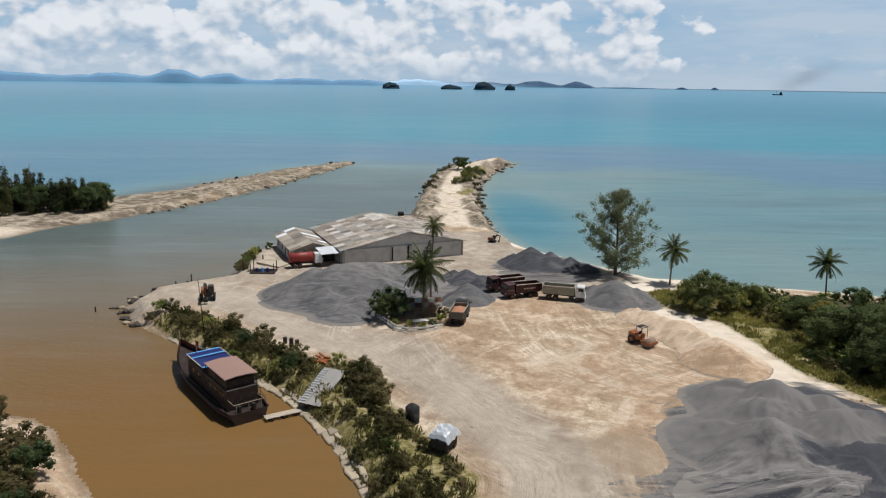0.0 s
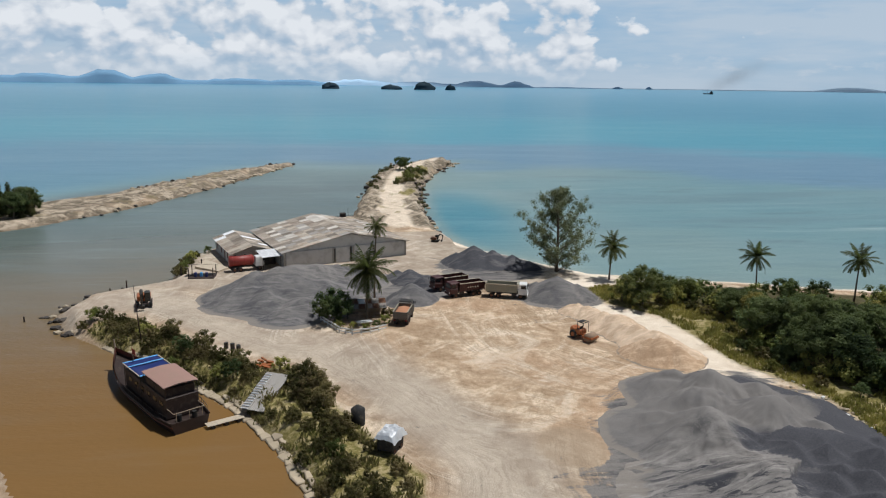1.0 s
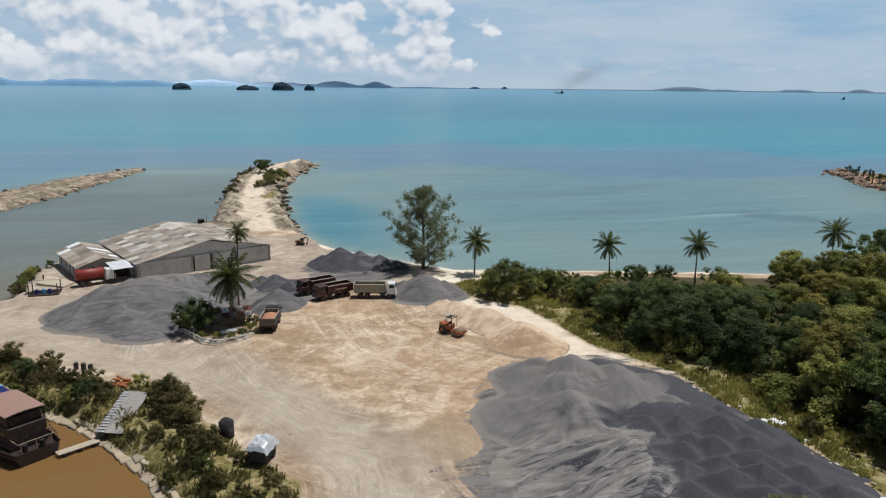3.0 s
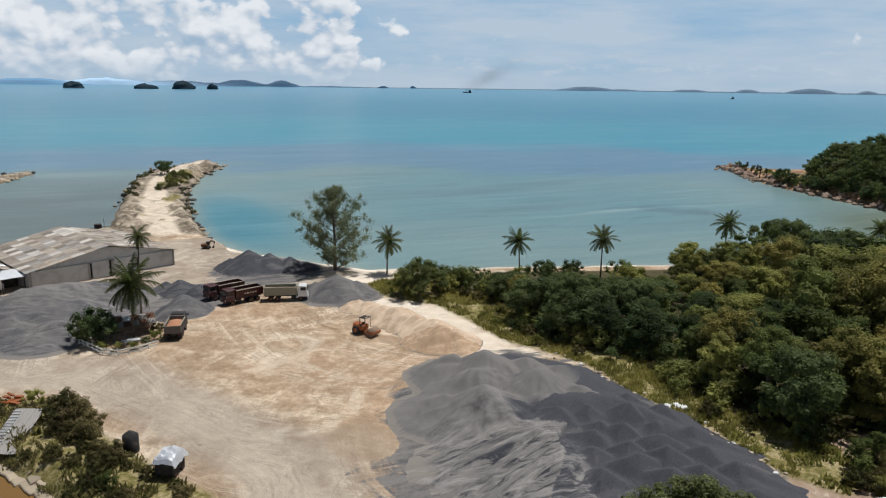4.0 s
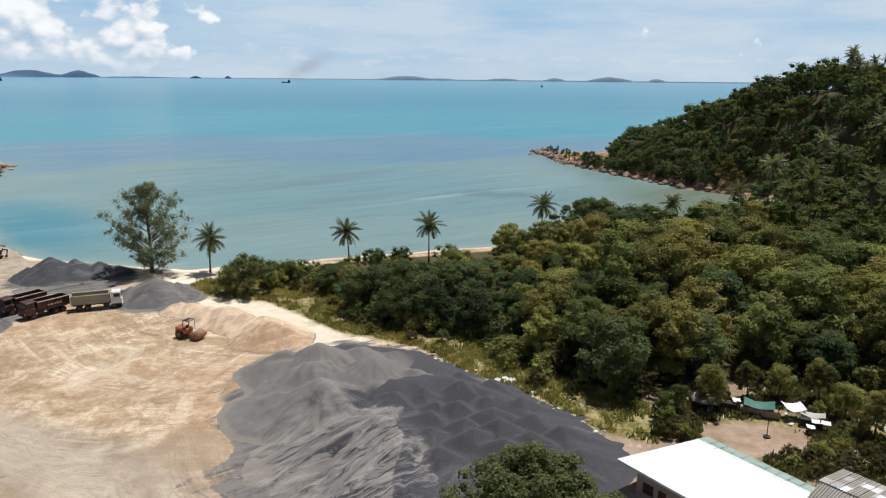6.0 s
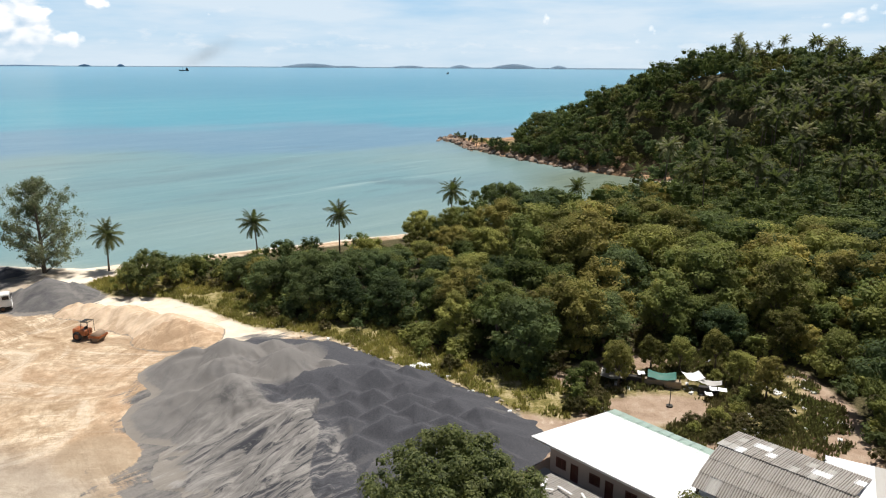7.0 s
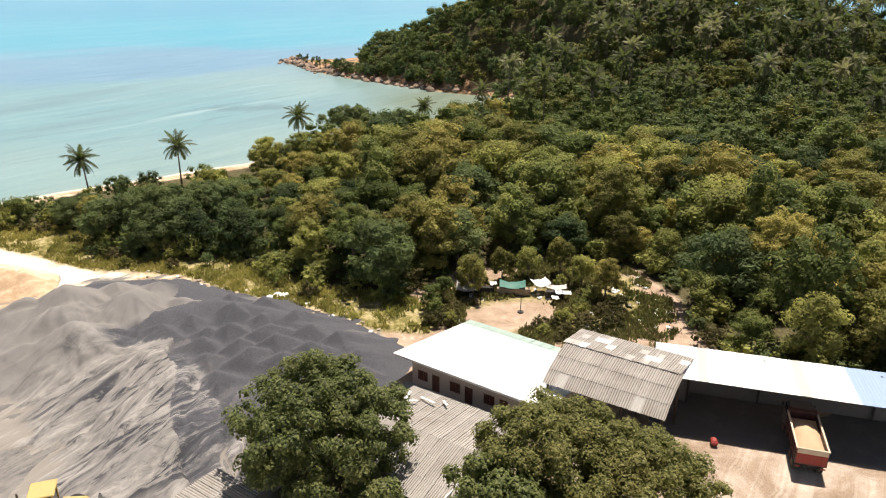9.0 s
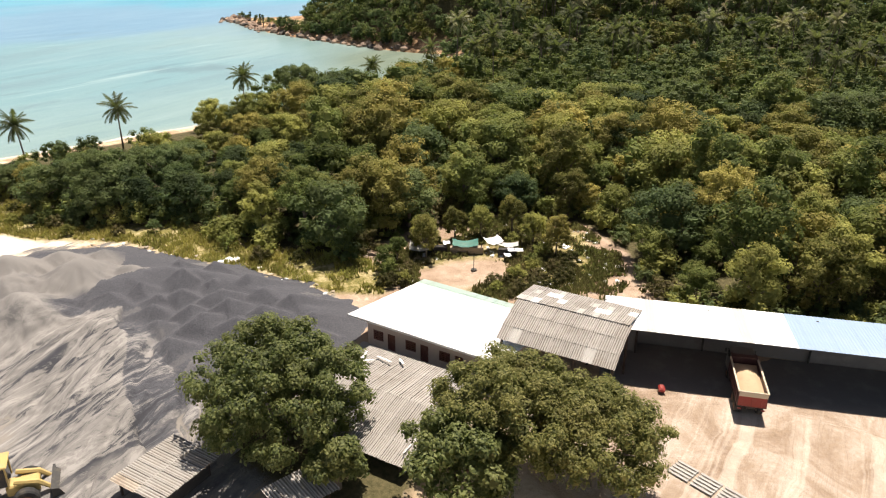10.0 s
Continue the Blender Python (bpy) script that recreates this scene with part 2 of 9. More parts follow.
    c = mixc(n, l, maths(n, l, "MULTIPLY", ruts, 0.55), orange, (0.26, 0.175, 0.10))
    c = mixc(n, l, maths(n, l, "MULTIPLY", pale_rut, 0.36), c, (0.82, 0.72, 0.58))
    c = mixc(n, l, maths(n, l, "MULTIPLY", swath, 0.36), c, (0.78, 0.68, 0.55))
    c = mixc(n, l, maths(n, l, "MULTIPLY", single, 0.7), c, (0.22, 0.148, 0.085))
    # the truck yard: cream sand with brown stains
    stain = noise_tex(n, l, 0.13, 6, 0.68, distort=1.2)
    cream = ramp(n, l, stain, [(0.32, (0.21, 0.148, 0.105)), (0.45, (0.32, 0.245, 0.183)), (0.54, (0.415, 0.34, 0.275)), (0.75, (0.475, 0.40, 0.335))])
    cream = mixc(n, l, ramp(n, l, fine, [(0.36, 0.5), (0.56, 0.0)]), cream, (0.33, 0.24, 0.165))
    marks = maths(n, l, "MAXIMUM", lines(rut_c, 0.46, 0.014), lines(rut_b, 0.5, 0.014))
    cream = mixc(n, l, maths(n, l, "MULTIPLY", marks, 0.4), cream, (0.24, 0.17, 0.12))
    cream = mixc(n, l, maths(n, l, "MULTIPLY", ramp(n, l, rut_c, [(0.53, 0.0), (0.62, 1.0)]), 0.4), cream, (0.62, 0.54, 0.46))
    c = mixc(n, l, attribute(n, "cream"), c, cream)
    grey = ramp(n, l, mid, [(0.3, (0.30, 0.26, 0.215)), (0.7, (0.47, 0.425, 0.36))])
    grey = mixc(n, l, maths(n, l, "MULTIPLY", swath, 0.6), grey, (0.66, 0.60, 0.51))
    grey = mixc(n, l, maths(n, l, "MULTIPLY", maths(n, l, "MAXIMUM", ruts, single), 0.5), grey, (0.22, 0.18, 0.14))
    c = mixc(n, l, attribute(n, "road"), c, grey)
    worn = mixc(n, l, maths(n, l, "MULTIPLY", maths(n, l, "MAXIMUM", maths(n, l, "MAXIMUM", lines(rut_a, 0.5, 0.03), lines(rut_a, 0.42, 0.025)), maths(n, l, "MULTIPLY", ruts, 0.8)), 0.75), (0.58, 0.50, 0.40), (0.24, 0.19, 0.14))
    worn = mixc(n, l, maths(n, l, "MULTIPLY", mid, 0.5), worn, (0.42, 0.36, 0.28))
    c = mixc(n, l, maths(n, l, "MULTIPLY", attribute(n, "lane"), 0.5), c, worn)
    dirt = ramp(n, l, noise_tex(n, l, 0.35, 6, 0.7), [(0.3, (0.24, 0.165, 0.11)), (0.55, (0.38, 0.28, 0.205)), (0.75, (0.48, 0.39, 0.30))])
    c = mixc(n, l, attribute(n, "dirt"), c, dirt)
    c = mixc(n, l, maths(n, l, "MULTIPLY", attribute(n, "puddle"), 0.7), c, (0.34, 0.26, 0.18))
    edge = maths(n, l, "MULTIPLY", maths(n, l, "SUBTRACT", fine, 0.5), 0.9)

    def mask(name, soft=0.25):
        v = maths(n, l, "ADD", attribute(n, name), edge)
        return ramp(n, l, v, [(0.5 - soft, 0.0), (0.5 + soft, 1.0)])

    white = ramp(n, l, mid, [(0.3, (0.66, 0.55, 0.42)), (0.7, (0.86, 0.77, 0.64))])
    c = mixc(n, l, mask("pale"), c, white)
    gravel = ramp(n, l, fine, [(0.3, (0.085, 0.082, 0.083)), (0.7, (0.165, 0.157, 0.153))])
    scrape = noise_tex(n, l, 0.30, 6, 0.7, distort=1.4, stretch=(38, (0.35, 1.6, 1)))
    gravel = mixc(n, l, ramp(n, l, scrape, [(0.42, 0.0), (0.58, 0.9)]), gravel, (0.225, 0.208, 0.19))
    gravel = mixc(n, l, ramp(n, l, scrape, [(0.34, 0.7), (0.41, 0.0)]), gravel, (0.07, 0.066, 0.066))
    uneven = maths(n, l, "ADD", attribute(n, "gravel"), maths(n, l, "MULTIPLY", maths(n, l, "SUBTRACT", noise_tex(n, l, 0.16, 6, 0.7, distort=1.5, stretch=(20, (0.5, 1.3, 1))), 0.5), 2.2))
    uneven = maths(n, l, "ADD", uneven, maths(n, l, "MULTIPLY", maths(n, l, "SUBTRACT", rut, 0.5), 1.2))
    c = mixc(n, l, ramp(n, l, uneven, [(0.38, 0.0), (0.62, 1.0)]), c, gravel)
    weeds = ramp(n, l, noise_tex(n, l, 0.8, 6, 0.7), [(0.32, (0.075, 0.075, 0.02)), (0.48, (0.20, 0.17, 0.058)), (0.62, (0.40, 0.33, 0.18))])
    c = mixc(n, l, mask("weeds", 0.3), c, weeds)
    # dark earth of the wood; by the sheds it also paints in tree shade
    soil_shade = ramp(n, l, fine, [(0.3, (0.045, 0.042, 0.018)), (0.7, (0.12, 0.10, 0.05))])
    c = mixc(n, l, mask("soil_shade"), c, soil_shade)
    rock = ramp(n, l, fine, [(0.3, (0.085, 0.07, 0.05)), (0.5, (0.20, 0.165, 0.12)), (0.7, (0.38, 0.31, 0.23))])
    rubble = ramp(n, l, noise_tex(n, l, 0.26, 8, 0.75, distort=0.7), [(0.40, (0.07, 0.058, 0.042)), (0.5, (0.24, 0.195, 0.14)), (0.58, (0.55, 0.46, 0.35))])
    rock = mixc(n, l, 0.7, rock, rubble)
    rock = mixc(n, l, attribute(n, "red"), rock, mixc(n, l, 1.0, rock, (1.3, 0.98, 0.78), "MULTIPLY"))
    c = mixc(n, l, mask("rock"), c, rock)
    wet = attribute(n, "wet")
    c = mixc(n, l, maths(n, l, "MULTIPLY", wet, 0.6), c, (0.12, 0.085, 0.05))
    l.new(c, b.inputs["Base Color"])
    b.inputs["Roughness"].default_value = 0.95
    b.inputs["Specular IOR Level"].default_value = 0.15
    h = maths(n, l, "ADD", maths(n, l, "MULTIPLY", clods, 0.5), maths(n, l, "MULTIPLY", ruts, -0.16))
    bump(n, l, b, h, 1.0, 0.4)
    return m


def gravel_material(name, lo, hi, tan):
    m, n, l, b = material(name)
    fine = noise_tex(n, l, 6.0, 5, 0.7)
    mid = noise_tex(n, l, 0.35, 5, 0.6, distort=0.8)
    c = ramp(n, l, fine, [(0.3, lo), (0.7, hi)])
    c = mixc(n, l, ramp(n, l, maths(n, l, "ADD", attribute(n, "tone"), maths(n, l, "MULTIPLY", maths(n, l, "SUBTRACT", mid, 0.5), 0.7)), [(0.3, 0.0), (0.75, 1.0)]), c, tan)
    # drag marks of the bucket, only where the heap has been scraped
    scraped = attribute(n, "scraped")
    scrape = noise_tex(n, l, 0.34, 7, 0.72, distort=1.3, stretch=(38, (0.30, 1.5, 1)))
    blotch = noise_tex(n, l, 0.16, 4, 0.6, distort=0.6, stretch=(10, (0.6, 1.2, 1)))
    pale = maths(n, l, "MULTIPLY", ramp(n, l, scrape, [(0.50, 0.0), (0.60, 0.75)]), scraped)
    c = mixc(n, l, pale, c, tuple(v * 1.75 for v in tan))
    dark = maths(n, l, "MULTIPLY", maths(n, l, "MULTIPLY", ramp(n, l, scrape, [(0.42, 1.0), (0.48, 0.0)]), ramp(n, l, blotch, [(0.42, 0.25), (0.56, 1.0)])), scraped)
    c = mixc(n, l, dark, c, tuple(v * 0.9 for v in lo))
    c = mixc(n, l, maths(n, l, "MULTIPLY", mid, 0.25), c, lo)
    ragged = maths(n, l, "ADD", attribute(n, "depth"), maths(n, l, "MULTIPLY", maths(n, l, "SUBTRACT", scrape, 0.5), 2.4))
    c = mixc(n, l, ramp(n, l, ragged, [(0.15, 0.8), (0.45, 0.0)]), c, (0.25, 0.225, 0.195))
    l.new(c, b.inputs["Base Color"])
    b.inputs["Roughness"].default_value = 0.95
    b.inputs["Specular IOR Level"].default_value = 0.2
    bump(n, l, b, maths(n, l, "ADD", maths(n, l, "MULTIPLY", fine, 0.45), maths(n, l, "MULTIPLY", maths(n, l, "MULTIPLY", scrape, scraped), 0.9)), 0.9, 0.22)
    return m


def water_material():
    m, n, l, b = material("sea_water")
    near = noise_tex(n, l, 0.05, 4, 0.6)
    streak = noise_tex(n, l, 0.02, 5, 0.6, distort=0.5, stretch=(-20, (0.35, 1.6, 1)))
    col = n.new("ShaderNodeAttribute")
    col.attribute_name = "body"
    c = mixc(n, l, maths(n, l, "MULTIPLY", ramp(n, l, streak, [(0.46, 0.0), (0.70, 0.40)]), attribute(n, "open_sea")), col.outputs["Color"], mixc(n, l, 0.5, col.outputs["Color"], (0.30, 0.42, 0.45)))
    fleck = noise_tex(n, l, 0.10, 6, 0.65, distort=0.4, stretch=(8, (0.3, 2.2, 1)))
    c = mixc(n, l, maths(n, l, "MULTIPLY", ramp(n, l, fleck, [(0.36, 0.34), (0.5, 0.0)]), attribute(n, "open_sea")), c, mixc(n, l, 1.0, c, (0.55, 0.7, 0.8), "MULTIPLY"))
    c = mixc(n, l, maths(n, l, "MULTIPLY", ramp(n, l, fleck, [(0.55, 0.0), (0.72, 0.30)]), attribute(n, "open_sea")), c, mixc(n, l, 0.4, c, (0.5, 0.6, 0.6)))
    reef = maths(n, l, "MULTIPLY", attribute(n, "reef"), ramp(n, l, streak, [(0.50, 0.0), (0.62, 0.45)]))
    c = mixc(n, l, reef, c, (0.055, 0.095, 0.105))
    patch = ramp(n, l, noise_tex(n, l, 0.045, 6, 0.7, distort=0.6, stretch=(25, (0.45, 2.0, 1))), [(0.56, 0.0), (0.63, 0.55)])
    c = mixc(n, l, maths(n, l, "MULTIPLY", patch, attribute(n, "reef")), c, (0.075, 0.12, 0.125))
    c = mixc(n, l, maths(n, l, "MULTIPLY", attribute(n, "weed_bed"), 0.5), c, (0.07, 0.11, 0.12))
    surf = ramp(n, l, noise_tex(n, l, 0.035, 6, 0.7, distort=0.8, stretch=(60, (0.3, 2.6, 1))), [(0.60, 0.0), (0.68, 0.5)])
    c = mixc(n, l, maths(n, l, "MULTIPLY", surf, attribute(n, "reef")), c, (0.42, 0.50, 0.48))
    l.new(c, b.inputs["Base Color"])
    l.new(maths(n, l, "ADD", maths(n, l, "MULTIPLY", attribute(n, "open_sea"), 0.24), 0.06), b.inputs["Roughness"])
    b.inputs["IOR"].default_value = 1.33
    b.inputs["Specular IOR Level"].default_value = 0.26
    ripple = noise_tex(n, l, 0.9, 4, 0.6, stretch=(35, (1.0, 2.4, 1)))
    swell = noise_tex(n, l, 0.12, 3, 0.6, stretch=(30, (1.0, 3.0, 1)))
    bump(n, l, b, maths(n, l, "ADD", ripple, maths(n, l, "MULTIPLY", swell, 1.5)), 0.35, 0.12)
    return m


def sky_backdrop_material():
    m, n, l, b = material("cloudy_sky")
    n.remove(b)
    uv = n.new("ShaderNodeUVMap")
    uv.uv_map = "angles"
    sep = n.new("ShaderNodeSeparateXYZ")
    l.new(uv.outputs[0], sep.inputs[0])
    az, el = sep.outputs[0], sep.outputs[1]

    def nz(scale, sx, sy, detail, rough, dx=0.0, dy=0.0, distort=0.0):
        mp = n.new("ShaderNodeMapping")
        mp.inputs["Scale"].default_value = (sx, sy, 1)
        mp.inputs["Location"].default_value = (dx, dy, 0)
        l.new(uv.outputs[0], mp.inputs[0])
        t = n.new("ShaderNodeTexNoise")
        t.inputs["Scale"].default_value = scale
        t.inputs["Detail"].default_value = detail
        t.inputs["Roughness"].default_value = rough
        t.inputs["Distortion"].default_value = distort
        l.new(mp.outputs[0], t.inputs["Vector"])
        return t.outputs["Fac"]

    base = ramp(n, l, maths(n, l, "DIVIDE", el, 16.0), [(0.0, (0.46, 0.63, 0.76)), (0.12, (0.42, 0.63, 0.80)), (0.40, (0.27, 0.54, 0.80)), (1.0, (0.2, 0.42, 0.74))])
    # high thin veil
    veil = nz(0.10, 0.55, 3.2, 5, 0.6, 3.1, 1.7)
    base = mixc(n, l, ramp(n, l, veil, [(0.32, 0.2), (0.58, 0.88)]), base, (0.70, 0.79, 0.86))
    # heaped clouds, thick in the north-west, scattered to the east
    warp = nz(0.6, 1.0, 1.0, 4, 0.6, 2.2, 7.7)
    warp2 = nz(0.6, 1.0, 1.0, 4, 0.6, 12.2, 1.7)

    def puffs(scale, dx=0.0, dy=0.0, w=0.9):
        cv = n.new("ShaderNodeCombineXYZ")
        l.new(maths(n, l, "ADD", maths(n, l, "ADD", az, dx), maths(n, l, "MULTIPLY", warp, w)), cv.inputs[0])
        l.new(maths(n, l, "ADD", maths(n, l, "MULTIPLY", maths(n, l, "ADD", el, dy), 1.25), maths(n, l, "MULTIPLY", warp2, w)), cv.inputs[1])
        v = n.new("ShaderNodeTexVoronoi")
        v.voronoi_dimensions = "2D"
        v.feature = "SMOOTH_F1"
        v.inputs["Scale"].default_value = scale
        v.inputs["Smoothness"].default_value = 0.25
        l.new(cv.outputs[0], v.inputs["Vector"])
        return maths(n, l, "SUBTRACT", 1.0, v.outputs["Distance"])

    def billow(dx=0.0, dy=0.0):
        t = nz(0.16, 1.0, 1.8, 6, 0.52, dx * 1.0 + 5.0, dy * 1.8 + 3.0, 0.2)
        t = maths(n, l, "ADD", t, maths(n, l, "MULTIPLY", maths(n, l, "SUBTRACT", puffs(0.42, dx, dy, 1.2), 0.55), 0.24))
        return maths(n, l, "ADD", t, maths(n, l, "MULTIPLY", maths(n, l, "SUBTRACT", puffs(1.15, dx, dy, 0.7), 0.55), 0.11))

    bil = billow()
    lit = billow(0.35, 0.7)
    west = ramp(n, l, maths(n, l, "DIVIDE", maths(n, l, "ADD", az, 180.0), 360.0), [(0.0, 0.62), (0.50, 0.62), (0.522, 0.555), (0.548, 0.52), (0.566, 0.30), (0.60, 0.22), (1.0, 0.22)])
    band = ramp(n, l, maths(n, l, "DIVIDE", el, 16.0), [(0.0, 0.0), (0.06, 0.08), (0.12, 0.155), (0.26, 0.14), (0.38, 0.05), (0.55, 0.0)])
    dens = maths(n, l, "ADD", maths(n, l, "ADD", bil, maths(n, l, "SUBTRACT", west, 0.5)), maths(n, l, "SUBTRACT", band, 0.10))
    cover = ramp(n, l, dens, [(0.505, 0.0), (0.57, 1.0)])
    thick = maths(n, l, "MULTIPLY", maths(n, l, "SUBTRACT", dens, 0.62), 0.8)
    tone = maths(n, l, "ADD", maths(n, l, "ADD", maths(n, l, "MULTIPLY", maths(n, l, "SUBTRACT", bil, lit), 3.0), 0.40), maths(n, l, "ADD", thick, maths(n, l, "MULTIPLY", el, 0.06)), True)
    cloud = ramp(n, l, tone, [(0.0, (0.50, 0.64, 0.77)), (0.35, (0.66, 0.76, 0.85)), (0.65, (0.90, 0.93, 0.95)), (1.0, (1.10, 1.10, 1.08))])
    haze = ramp(n, l, maths(n, l, "DIVIDE", el, 16.0), [(0.0, 0.25), (0.05, 0.55), (0.13, 1.0)])
    c = mixc(n, l, maths(n, l, "MULTIPLY", cover, haze), base, cloud)
    # puffs low over the horizon
    low = nz(0.5, 0.8, 2.2, 7, 0.6, 9.3, 4.1)
    lowband = ramp(n, l, maths(n, l, "DIVIDE", el, 16.0), [(0.0, 0.0), (0.04, 0.0), (0.085, 0.13), (0.15, 0.02), (0.22, 0.0)])
    c = mixc(n, l, ramp(n, l, maths(n, l, "ADD", low, lowband), [(0.63, 0.0), (0.76, 0.45)]), c, (0.82, 0.86, 0.89))
    # drifting smoke above the far vessel
    sx = maths(n, l, "SUBTRACT", az, maths(n, l, "ADD", 27.0, maths(n, l, "MULTIPLY", el, 1.5)))
    sm = maths(n, l, "ADD", maths(n, l, "POWER", maths(n, l, "DIVIDE", sx, 0.9), 2.0), maths(n, l, "POWER", maths(n, l, "DIVIDE", maths(n, l, "SUBTRACT", el, 0.7), 0.95), 2.0))
    smoke = maths(n, l, "MULTIPLY", maths(n, l, "POWER", 2.718, maths(n, l, "MULTIPLY", sm, -1.0)), maths(n, l, "ADD", 0.15, nz(0.9, 1.0, 1.0, 4, 0.6, 1.1, 6.0)))
    c = mixc(n, l, maths(n, l, "MULTIPLY", smoke, 0.75), c, (0.36, 0.42, 0.47))
    em = n.new("ShaderNodeEmission")
    l.new(c, em.inputs[0])
    em.inputs[1].default_value = 0.82
    tr = n.new("ShaderNodeBsdfTransparent")
    mx = n.new("ShaderNodeMixShader")
    l.new(ramp(n, l, maths(n, l, "DIVIDE", el, 16.0), [(0.72, 0.0), (1.0, 1.0)]), mx.inputs[0])
    l.new(em.outputs[0], mx.inputs[1])
    l.new(tr.outputs[0], mx.inputs[2])
    l.new(mx.outputs[0], n["Material Output"].inputs[0])
    return m


def far_land_material(name, color):
    m, n, l, b = material(name)
    t = noise_tex(n, l, 0.012, 5, 0.6)
    l.new(mixc(n, l, t, tuple(v * 0.85 for v in color), tuple(v * 1.12 for v in color)), b.inputs["Base Color"])
    b.inputs["Roughness"].default_value = 1.0
    b.inputs["Specular IOR Level"].default_value = 0.0
    return m


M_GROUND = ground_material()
M_GRAVEL = gravel_material("grey_gravel", (0.054, 0.055, 0.063), (0.100, 0.100, 0.110), (0.218, 0.204, 0.190))
M_SANDPILE = gravel_material("tan_sand", (0.36, 0.23, 0.135), (0.58, 0.43, 0.29), (0.66, 0.52, 0.38))
M_WATER = water_material()
M_SKY = sky_backdrop_material()
# distance haze put into the base colours of the far land
M_FAR = far_land_material("far_hills_haze_blue", (0.17, 0.30, 0.44))
M_FAR_PALE = far_land_material("far_hills_haze_pale", (0.40, 0.56, 0.72))
M_FAR_HAZE = far_land_material("far_islands_haze_pale", (0.82, 0.92, 0.97))
M_ISLET = far_land_material("dark_islet_rock", (0.035, 0.055, 0.07))
M_LEAF = leaf_material("broad_leaves", (0.058, 0.086, 0.024), (0.150, 0.196, 0.054), (0.265, 0.300, 0.100), (0.295, 0.270, 0.075))
M_LEAF_DARK = leaf_material("deep_green_leaves", (0.024, 0.046, 0.020), (0.060, 0.098, 0.040), (0.112, 0.155, 0.072), (0.116, 0.135, 0.050))
M_LEAF_OLIVE = leaf_material("olive_leaves", (0.108, 0.110, 0.029), (0.218, 0.208, 0.054), (0.328, 0.300, 0.105), (0.315, 0.255, 0.075))
M_LEAF_MID = leaf_material("glossy_tree_leaves", (0.036, 0.053, 0.016), (0.108, 0.130, 0.034), (0.205, 0.225, 0.078), (0.195, 0.19, 0.058), 0.25, 0.2, 0.35)
M_LEAF_TAWNY = leaf_material("small_tawny_leaves", (0.066, 0.074, 0.021), (0.180, 0.180, 0.049), (0.315, 0.295, 0.108), (0.285, 0.235, 0.080), 0.25, 0.2, 0.25)
M_NEEDLE = leaf_material("grey_green_needles", (0.06, 0.075, 0.046), (0.145, 0.165, 0.105), (0.27, 0.29, 0.20), (0.21, 0.215, 0.13))
M_FROND = leaf_material("palm_fronds", (0.014, 0.022, 0.008), (0.036, 0.047, 0.016), (0.105, 0.109, 0.047), (0.078, 0.074, 0.031), 0.11, 0.7, 0.2)
# paler copy of the palm fronds, sunlight put into the leaf colour
M_FROND_LIT = leaf_material("pale_sunlit_fronds", (0.055, 0.065, 0.028), (0.15, 0.155, 0.075), (0.30, 0.285, 0.16), (0.22, 0.19, 0.09), 0.11, 0.7, 0.3)
M_SCRUB = leaf_material("dry_scrub", (0.036, 0.036, 0.012), (0.083, 0.076, 0.026), (0.155, 0.132, 0.056), (0.160, 0.120, 0.060))
M_SHORE_LEAF = leaf_material("dark_casuarina_needles", (0.012, 0.022, 0.010), (0.03, 0.045, 0.02), (0.06, 0.075, 0.03), (0.08, 0.07, 0.03))
M_BARK = plain("grey_bark", (0.16, 0.125, 0.09), 0.9, wear=0.6, scale=3)


# ---------- mesh helpers ----------
def raw_mesh(name, verts, faces, mat, shade=False):
    """faces: an (n, k) array, or a list of index tuples."""
    me = bpy.data.meshes.new(name)
    verts = np.asarray(verts, np.float32)
    if isinstance(faces, np.ndarray):
        k = faces.shape[1]
        me.vertices.add(len(verts))
        me.vertices.foreach_set("co", verts.ravel())
        me.loops.add(faces.size)
        me.loops.foreach_set("vertex_index", faces.astype(np.int32).ravel())
        me.polygons.add(len(faces))
        me.polygons.foreach_set("loop_start", np.arange(0, faces.size, k, dtype=np.int32))
        me.update(calc_edges=True)
    else:
        me.from_pydata(verts.tolist(), [], faces)
        me.update()
    me.polygons.foreach_set("use_smooth", np.full(len(me.polygons), shade))
    if mat:
        me.materials.append(mat)
    return me


def set_float(me, name, values):
    me.attributes.new(name, "FLOAT", "POINT").data.foreach_set("value", np.asarray(values, np.float32).ravel())


def put(name, me, parent=None, label="", m=None):
    ob = new(name, me)
    if parent:
        ob.parent = parent
    if m is not None:
        ob.matrix_basis = m
    if label:
        ob["label"] = label
    return ob


def root(name, m, label, category, group="", kind=""):
    ob = new(name)
    ob.matrix_basis = m
    ob.empty_display_size = 0.3
    return tagged(ob, label, category, group, kind)


